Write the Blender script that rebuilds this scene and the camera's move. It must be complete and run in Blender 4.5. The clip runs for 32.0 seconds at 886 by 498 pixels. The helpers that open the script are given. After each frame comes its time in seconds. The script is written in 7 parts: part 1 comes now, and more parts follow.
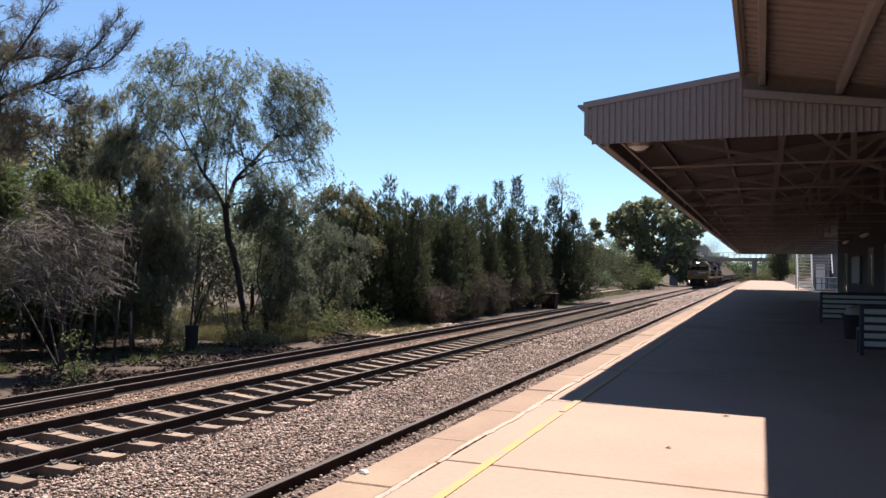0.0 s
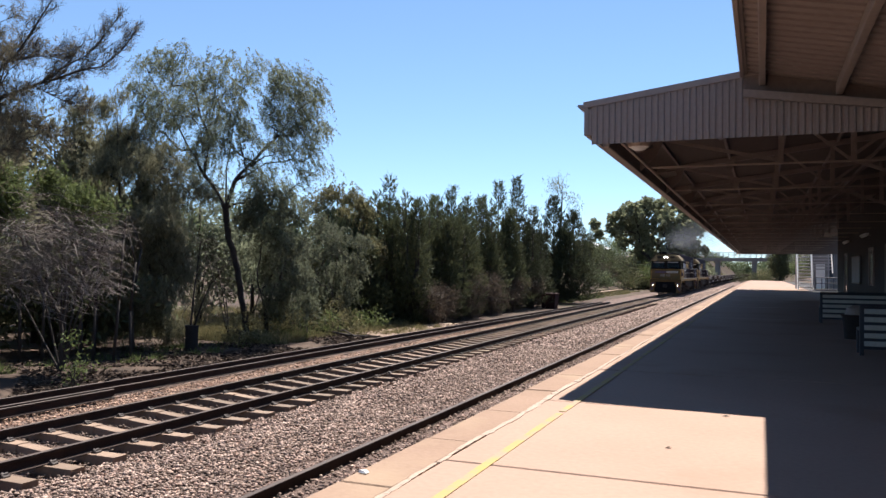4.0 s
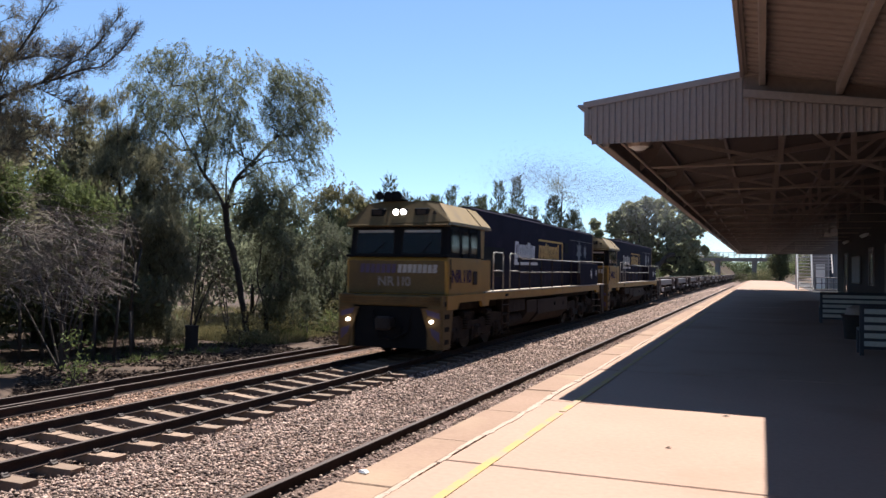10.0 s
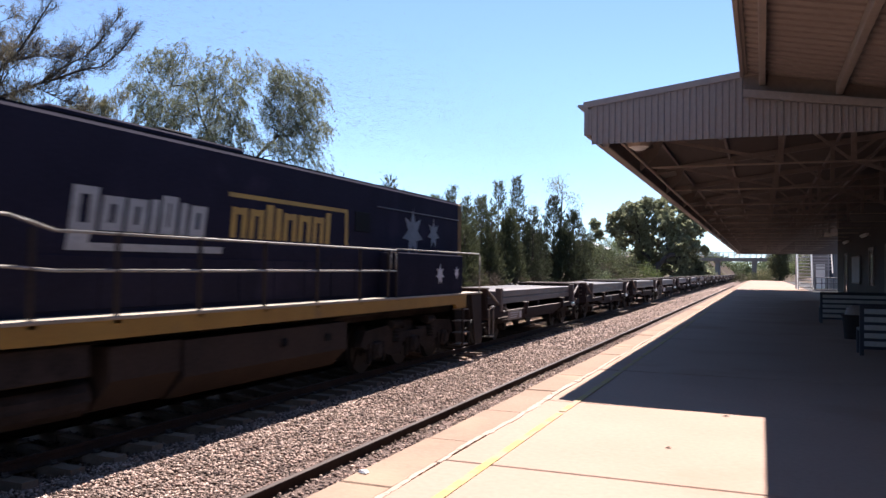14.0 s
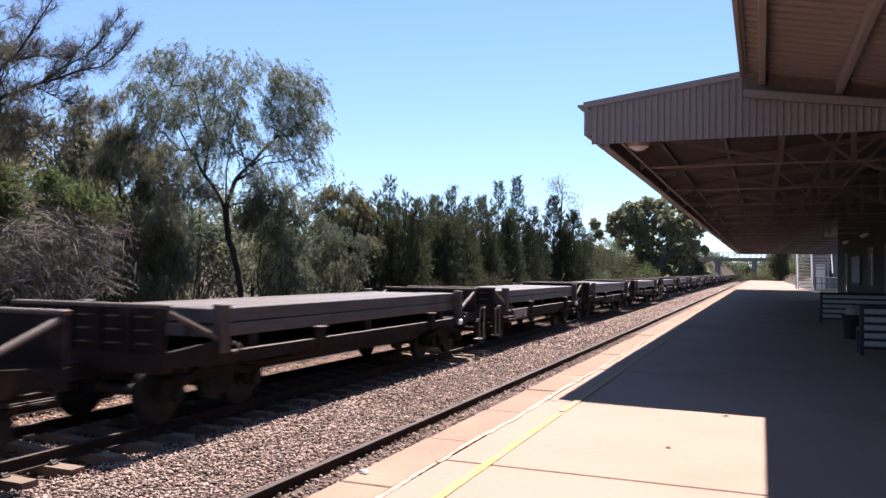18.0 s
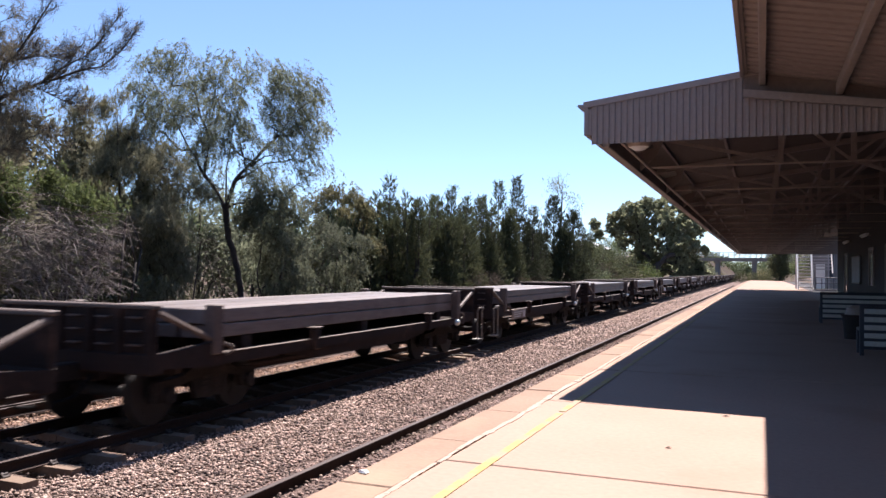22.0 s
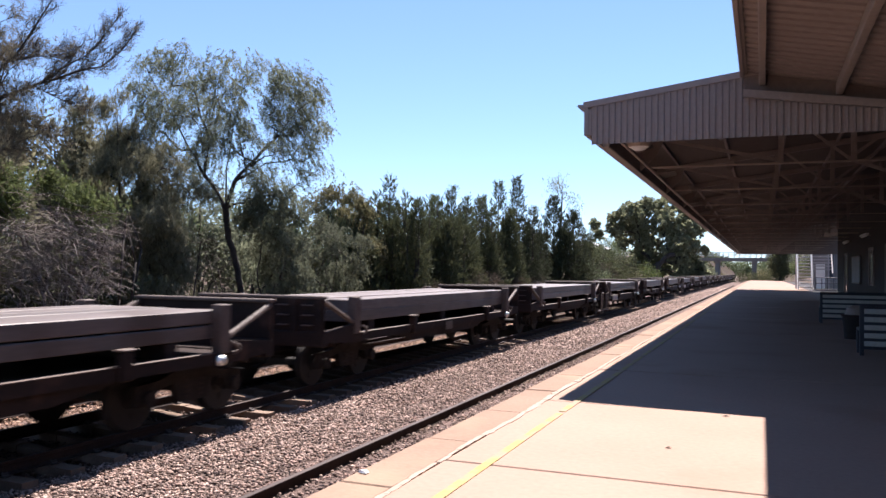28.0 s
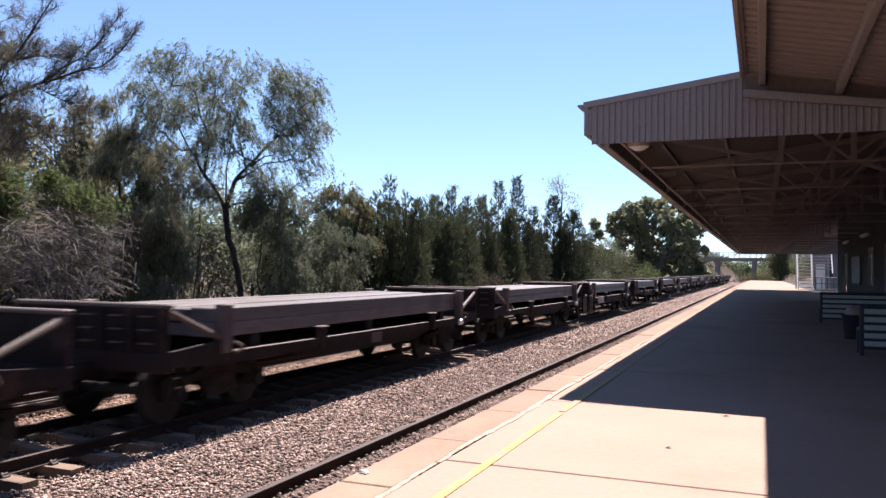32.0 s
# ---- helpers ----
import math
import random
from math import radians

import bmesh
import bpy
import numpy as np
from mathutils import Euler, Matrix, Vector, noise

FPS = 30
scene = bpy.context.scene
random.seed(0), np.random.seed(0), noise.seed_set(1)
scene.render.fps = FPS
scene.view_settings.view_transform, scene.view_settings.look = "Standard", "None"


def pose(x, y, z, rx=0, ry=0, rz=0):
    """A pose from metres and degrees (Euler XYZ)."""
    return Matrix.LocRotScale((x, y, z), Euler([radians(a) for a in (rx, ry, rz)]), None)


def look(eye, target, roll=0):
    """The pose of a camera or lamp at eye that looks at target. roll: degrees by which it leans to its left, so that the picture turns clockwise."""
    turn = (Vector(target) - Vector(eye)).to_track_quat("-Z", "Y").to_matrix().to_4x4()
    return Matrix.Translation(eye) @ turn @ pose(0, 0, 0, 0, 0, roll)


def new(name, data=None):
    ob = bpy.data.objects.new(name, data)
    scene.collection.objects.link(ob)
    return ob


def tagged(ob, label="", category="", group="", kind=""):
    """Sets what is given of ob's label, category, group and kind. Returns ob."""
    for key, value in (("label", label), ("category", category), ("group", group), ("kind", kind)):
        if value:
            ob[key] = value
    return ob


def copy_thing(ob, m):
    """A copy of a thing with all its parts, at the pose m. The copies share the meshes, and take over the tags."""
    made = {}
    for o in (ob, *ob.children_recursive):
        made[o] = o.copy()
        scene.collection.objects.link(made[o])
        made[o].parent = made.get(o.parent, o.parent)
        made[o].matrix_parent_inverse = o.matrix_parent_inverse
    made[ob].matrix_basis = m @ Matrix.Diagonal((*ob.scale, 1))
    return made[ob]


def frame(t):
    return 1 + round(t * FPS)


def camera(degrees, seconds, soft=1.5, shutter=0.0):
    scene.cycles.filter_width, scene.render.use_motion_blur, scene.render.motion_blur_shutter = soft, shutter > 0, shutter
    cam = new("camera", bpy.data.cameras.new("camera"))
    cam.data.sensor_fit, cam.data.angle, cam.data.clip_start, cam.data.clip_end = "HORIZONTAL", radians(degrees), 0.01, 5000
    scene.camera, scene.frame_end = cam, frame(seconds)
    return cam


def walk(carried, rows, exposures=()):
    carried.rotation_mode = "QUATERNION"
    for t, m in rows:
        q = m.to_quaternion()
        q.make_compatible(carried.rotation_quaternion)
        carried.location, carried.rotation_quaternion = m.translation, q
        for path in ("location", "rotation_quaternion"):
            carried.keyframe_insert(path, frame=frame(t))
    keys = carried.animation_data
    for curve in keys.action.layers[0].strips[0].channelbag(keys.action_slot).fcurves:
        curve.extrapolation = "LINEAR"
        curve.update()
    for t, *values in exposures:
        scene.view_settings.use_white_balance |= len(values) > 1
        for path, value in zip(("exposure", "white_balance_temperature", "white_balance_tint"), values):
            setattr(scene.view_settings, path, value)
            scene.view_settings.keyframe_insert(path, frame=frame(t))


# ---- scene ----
EYE = (0.0, 0.0, 1.27)
cam = camera(58.755, 32.0, soft=1.5, shutter=0.35)
VIEW = look(EYE, (-3.7547, 9.2648, 1.5264), 0.745)
walk(cam, [(0.0, VIEW), (32.0, VIEW)], exposures=[(0.0, 1.43, 6500, 10), (9.5, 1.43, 6500, 10), (11.5, 1.69, 6480, 14), (14.5, 1.72, 6450, 16), (17.0, 1.66, 6420, 18), (32.0, 1.66, 6420, 18)])

# ---- world and sun ----
TO_SUN = Vector((-0.074, 0.56, 1.0)).normalized()
world = bpy.data.worlds.new("sky")
scene.world = world
world.use_nodes = True
wn = world.node_tree
wn.nodes.clear()
sky = wn.nodes.new("ShaderNodeTexSky")
sky.sky_type = 'NISHITA'
sky.sun_disc = False
sky.sun_elevation = math.asin(TO_SUN.z)
sky.sun_rotation = math.atan2(TO_SUN.x, TO_SUN.y)
sky.air_density = 1.0
sky.dust_density = 0.0
sky.altitude = 700.0
sky.ozone_density = 7.0
bg = wn.nodes.new("ShaderNodeBackground")
bg.inputs["Strength"].default_value = 0.0645
wo = wn.nodes.new("ShaderNodeOutputWorld")
tint = wn.nodes.new("ShaderNodeMix")
tint.data_type, tint.blend_type = 'RGBA', 'MULTIPLY'
tint.inputs["Factor"].default_value = 1.0
tint.inputs["B"].default_value = (1.13, 1.07, 0.99, 1.0)
way = wn.nodes.new("ShaderNodeTexCoord")
lift = wn.nodes.new("ShaderNodeVectorMath")
lift.operation = 'ADD'
lift.inputs[1].default_value = (0.0, 0.0, 0.03)
unit = wn.nodes.new("ShaderNodeVectorMath")
unit.operation = 'NORMALIZE'
wn.links.new(way.outputs["Generated"], lift.inputs[0])
wn.links.new(lift.outputs[0], unit.inputs[0])
wn.links.new(unit.outputs[0], sky.inputs["Vector"])
wn.links.new(sky.outputs[0], tint.inputs["A"])
wn.links.new(tint.outputs["Result"], bg.inputs["Color"])
wn.links.new(bg.outputs[0], wo.inputs["Surface"])
sun_lamp = bpy.data.lights.new("sun", 'SUN')
sun_lamp.energy = 5.0
sun_lamp.angle = radians(0.53)
sun_lamp.color = (1.0, 0.95, 0.87)
sun = new("sun", sun_lamp)
sun.matrix_world = look(TO_SUN * 60.0, (0, 0, 0))


# ---- mesh building ----
class Geo:
    """Gathers faces for one mesh."""

    def __init__(self):
        self.v, self.f = [], []

    def add(self, verts, faces):
        n = len(self.v)
        self.v += [tuple(p) for p in verts]
        self.f += [tuple(i + n for i in q) for q in faces]
        return self

    def box(self, x0, x1, y0, y1, z0, z1, c=0.0):
        lo, hi = (min(x0, x1), min(y0, y1), min(z0, z1)), (max(x0, x1), max(y0, y1), max(z0, z1))
        if c <= 0:
            vs = [(a, b, d) for a in (lo[0], hi[0]) for b in (lo[1], hi[1]) for d in (lo[2], hi[2])]
            return self.add(vs, [(0, 1, 3, 2), (4, 6, 7, 5), (0, 4, 5, 1), (2, 3, 7, 6), (0, 2, 6, 4), (1, 5, 7, 3)])
        c = min([c] + [(hi[k] - lo[k]) * 0.45 for k in range(3)])
        vs, ix = [], {}
        for s in ((a, b, d) for a in (0, 1) for b in (0, 1) for d in (0, 1)):
            for ax in range(3):
                ix[s, ax] = len(vs)
                vs.append([(hi[k] if s[k] else lo[k]) + (0 if k == ax else (-c if s[k] else c)) for k in range(3)])
        fs = []
        for ax in range(3):
            o = [k for k in range(3) if k != ax]
            for s in (0, 1):
                ring = []
                for a, b in ((0, 0), (1, 0), (1, 1), (0, 1)):
                    k = [0, 0, 0]
                    k[ax], k[o[0]], k[o[1]] = s, a, b
                    ring.append(ix[tuple(k), ax])
                fs.append(ring)
            for a in (0, 1):
                for b in (0, 1):
                    k0, k1 = [0, 0, 0], [0, 0, 0]
                    k0[o[0]], k0[o[1]], k1[o[0]], k1[o[1]], k1[ax] = a, b, a, b, 1
                    k0, k1 = tuple(k0), tuple(k1)
                    fs.append((ix[k0, o[0]], ix[k1, o[0]], ix[k1, o[1]], ix[k0, o[1]]))
        for s in ((a, b, d) for a in (0, 1) for b in (0, 1) for d in (0, 1)):
            fs.append((ix[s, 0], ix[s, 1], ix[s, 2]))
        return self.add(vs, fs)

    def tube(self, p0, p1, r0, r1=None, n=6, caps=True):
        p0, p1 = Vector(p0), Vector(p1)
        r1 = r0 if r1 is None else r1
        d = (p1 - p0).normalized()
        u = d.orthogonal().normalized()
        w = d.cross(u)
        vs = []
        for p, r in ((p0, r0), (p1, r1)):
            for k in range(n):
                a = 2 * math.pi * k / n
                vs.append(p + (u * math.cos(a) + w * math.sin(a)) * r)
        fs = [(k, (k + 1) % n, n + (k + 1) % n, n + k) for k in range(n)]
        if caps:
            fs += [tuple(range(n))[::-1], tuple(range(n, 2 * n))]
        return self.add(vs, fs)

    def path(self, pts, r, n=6):
        r = r if isinstance(r, (list, tuple)) else [r] * len(pts)
        for k in range(len(pts) - 1):
            self.tube(pts[k], pts[k + 1], r[k], r[k + 1], n)
        return self

    def prism(self, prof, axis, a, b):
        """Extrudes a polygon along an axis: profile (y, z) for x, (x, z) for y, (x, y) for z."""
        put = {"x": lambda q, t: (t, q[0], q[1]), "y": lambda q, t: (q[0], t, q[1]), "z": lambda q, t: (q[0], q[1], t)}[axis]
        n = len(prof)
        vs = [put(q, a) for q in prof] + [put(q, b) for q in prof]
        fs = [(k, (k + 1) % n, n + (k + 1) % n, n + k) for k in range(n)] + [tuple(range(n))[::-1], tuple(range(n, 2 * n))]
        return self.add(vs, fs)

    def loft(self, rings, closed=True, caps=True):
        n = len(rings[0])
        vs = [p for ring in rings for p in ring]
        fs = []
        for k in range(len(rings) - 1):
            for j in range(n if closed else n - 1):
                fs.append((k * n + j, k * n + (j + 1) % n, (k + 1) * n + (j + 1) % n, (k + 1) * n + j))
        if caps:
            fs += [tuple(range(n))[::-1], tuple(range((len(rings) - 1) * n, len(rings) * n))]
        return self.add(vs, fs)

    def disc(self, x, y, z, r, w, n=18, axis="x"):
        p = {"x": ((x - w / 2, y, z), (x + w / 2, y, z)), "y": ((x, y - w / 2, z), (x, y + w / 2, z)), "z": ((x, y, z - w / 2), (x, y, z + w / 2))}[axis]
        return self.tube(p[0], p[1], r, r, n)

    def mesh(self, name, smooth=False):
        me = bpy.data.meshes.new(name)
        me.from_pydata(self.v, [], self.f)
        if smooth:
            me.polygons.foreach_set("use_smooth", [True] * len(me.polygons))
        me.update()
        return me


def fast_mesh(name, verts, k):
    """A mesh of separate k-sided faces from an array of corners."""
    verts = np.asarray(verts, dtype=np.float32).reshape(-1, 3)
    n = len(verts) // k
    me = bpy.data.meshes.new(name)
    me.vertices.add(n * k)
    me.vertices.foreach_set("co", verts.ravel())
    me.loops.add(n * k)
    me.loops.foreach_set("vertex_index", np.arange(n * k, dtype=np.int32))
    me.polygons.add(n)
    me.polygons.foreach_set("loop_start", np.arange(0, n * k, k, dtype=np.int32))
    me.update(calc_edges=True)
    return me


def part(name, geo, material, parent=None, label="", smooth=False):
    me = geo.mesh(name, smooth) if isinstance(geo, Geo) else geo
    ob = new(name, me)
    if material is not None and not me.materials:
        me.materials.append(material)
    if parent is not None:
        ob.parent = parent
    if label:
        ob["label"] = label
    return ob


def thing(name, label, category, group="", kind="", at=(0, 0, 0)):
    ob = new(name)
    ob.empty_display_size = 0.2
    ob.location = at
    return tagged(ob, label, category, group, kind)


def structure(name, geo, material, label="", smooth=False):
    return tagged(part(name, geo, material, None, label, smooth), kind="structure")


# ---- materials ----
def mat(name, c1, c2=None, scale=4.0, fine=40.0, rough=0.8, metal=0.0, bump=0.15, vary=0.0, through_light=0.0, island=False, spec=0.5, stretch=None, c3=None, c3_scale=1.0, c3_at=0.55, depth=0.02):
    m = bpy.data.materials.new(name)
    m.use_nodes = True
    nt = m.node_tree
    nodes, links = nt.nodes, nt.links
    bsdf = nodes["Principled BSDF"]
    out = nodes["Material Output"]
    c2 = c2 or tuple(v * 0.7 for v in c1)
    tc = nodes.new("ShaderNodeTexCoord")
    src = tc.outputs["Object"]
    if stretch:
        mp = nodes.new("ShaderNodeMapping")
        mp.inputs["Scale"].default_value = stretch
        links.new(src, mp.inputs["Vector"])
        src = mp.outputs[0]
    n1 = nodes.new("ShaderNodeTexNoise")
    n1.inputs["Scale"].default_value, n1.inputs["Detail"].default_value = scale, 4.0
    n2 = nodes.new("ShaderNodeTexNoise")
    n2.inputs["Scale"].default_value, n2.inputs["Detail"].default_value = fine, 3.0
    links.new(src, n1.inputs["Vector"])
    links.new(src, n2.inputs["Vector"])
    add = nodes.new("ShaderNodeMath")
    add.operation = 'ADD'
    links.new(n1.outputs["Fac"], add.inputs[0])
    links.new(n2.outputs["Fac"], add.inputs[1])
    rng = nodes.new("ShaderNodeMapRange")
    rng.inputs["From Min"].default_value, rng.inputs["From Max"].default_value = 0.7, 1.3
    links.new(add.outputs[0], rng.inputs["Value"])
    mix = nodes.new("ShaderNodeMix")
    mix.data_type = 'RGBA'
    mix.inputs["A"].default_value, mix.inputs["B"].default_value = (*c1, 1), (*c2, 1)
    links.new(rng.outputs[0], mix.inputs["Factor"])
    col = mix.outputs["Result"]
    if c3:
        n3 = nodes.new("ShaderNodeTexNoise")
        n3.inputs["Scale"].default_value, n3.inputs["Detail"].default_value = c3_scale, 6.0
        links.new(tc.outputs["Object"], n3.inputs["Vector"])
        r3 = nodes.new("ShaderNodeMapRange")
        r3.inputs["From Min"].default_value, r3.inputs["From Max"].default_value = c3_at, c3_at + 0.12
        links.new(n3.outputs["Fac"], r3.inputs["Value"])
        m3 = nodes.new("ShaderNodeMix")
        m3.data_type = 'RGBA'
        m3.inputs["B"].default_value = (*c3, 1)
        links.new(col, m3.inputs["A"])
        links.new(r3.outputs[0], m3.inputs["Factor"])
        col = m3.outputs["Result"]
    if vary > 0:
        if island:
            rn = nodes.new("ShaderNodeNewGeometry").outputs["Random Per Island"]
        else:
            rn = nodes.new("ShaderNodeObjectInfo").outputs["Random"]
        r2 = nodes.new("ShaderNodeMapRange")
        r2.inputs["To Min"].default_value, r2.inputs["To Max"].default_value = 1 - vary, 1 + vary
        links.new(rn, r2.inputs["Value"])
        hs = nodes.new("ShaderNodeHueSaturation")
        links.new(r2.outputs[0], hs.inputs["Value"])
        links.new(col, hs.inputs["Color"])
        col = hs.outputs[0]
    links.new(col, bsdf.inputs["Base Color"])
    bsdf.inputs["Roughness"].default_value = rough
    bsdf.inputs["Metallic"].default_value = metal
    bsdf.inputs["Specular IOR Level"].default_value = spec
    if bump > 0:
        bp = nodes.new("ShaderNodeBump")
        bp.inputs["Strength"].default_value, bp.inputs["Distance"].default_value = bump, depth
        links.new(add.outputs[0], bp.inputs["Height"])
        links.new(bp.outputs[0], bsdf.inputs["Normal"])
    if through_light > 0:
        tr = nodes.new("ShaderNodeBsdfTranslucent")
        links.new(col, tr.inputs["Color"])
        ms = nodes.new("ShaderNodeMixShader")
        ms.inputs[0].default_value = through_light
        links.new(bsdf.outputs[0], ms.inputs[1])
        links.new(tr.outputs[0], ms.inputs[2])
        links.new(ms.outputs[0], out.inputs["Surface"])
    return m


def glow(name, color, strength):
    m = bpy.data.materials.new(name)
    m.use_nodes = True
    b = m.node_tree.nodes["Principled BSDF"]
    b.inputs["Base Color"].default_value = (*color, 1)
    b.inputs["Emission Color"].default_value = (*color, 1)
    b.inputs["Emission Strength"].default_value = strength
    return m


def glass(name, tint, rough=0.05, ior=1.45):
    m = bpy.data.materials.new(name)
    m.use_nodes = True
    b = m.node_tree.nodes["Principled BSDF"]
    b.inputs["Base Color"].default_value = (*tint, 1)
    b.inputs["Roughness"].default_value = rough
    b.inputs["Transmission Weight"].default_value = 0.85
    b.inputs["IOR"].default_value = ior
    return m


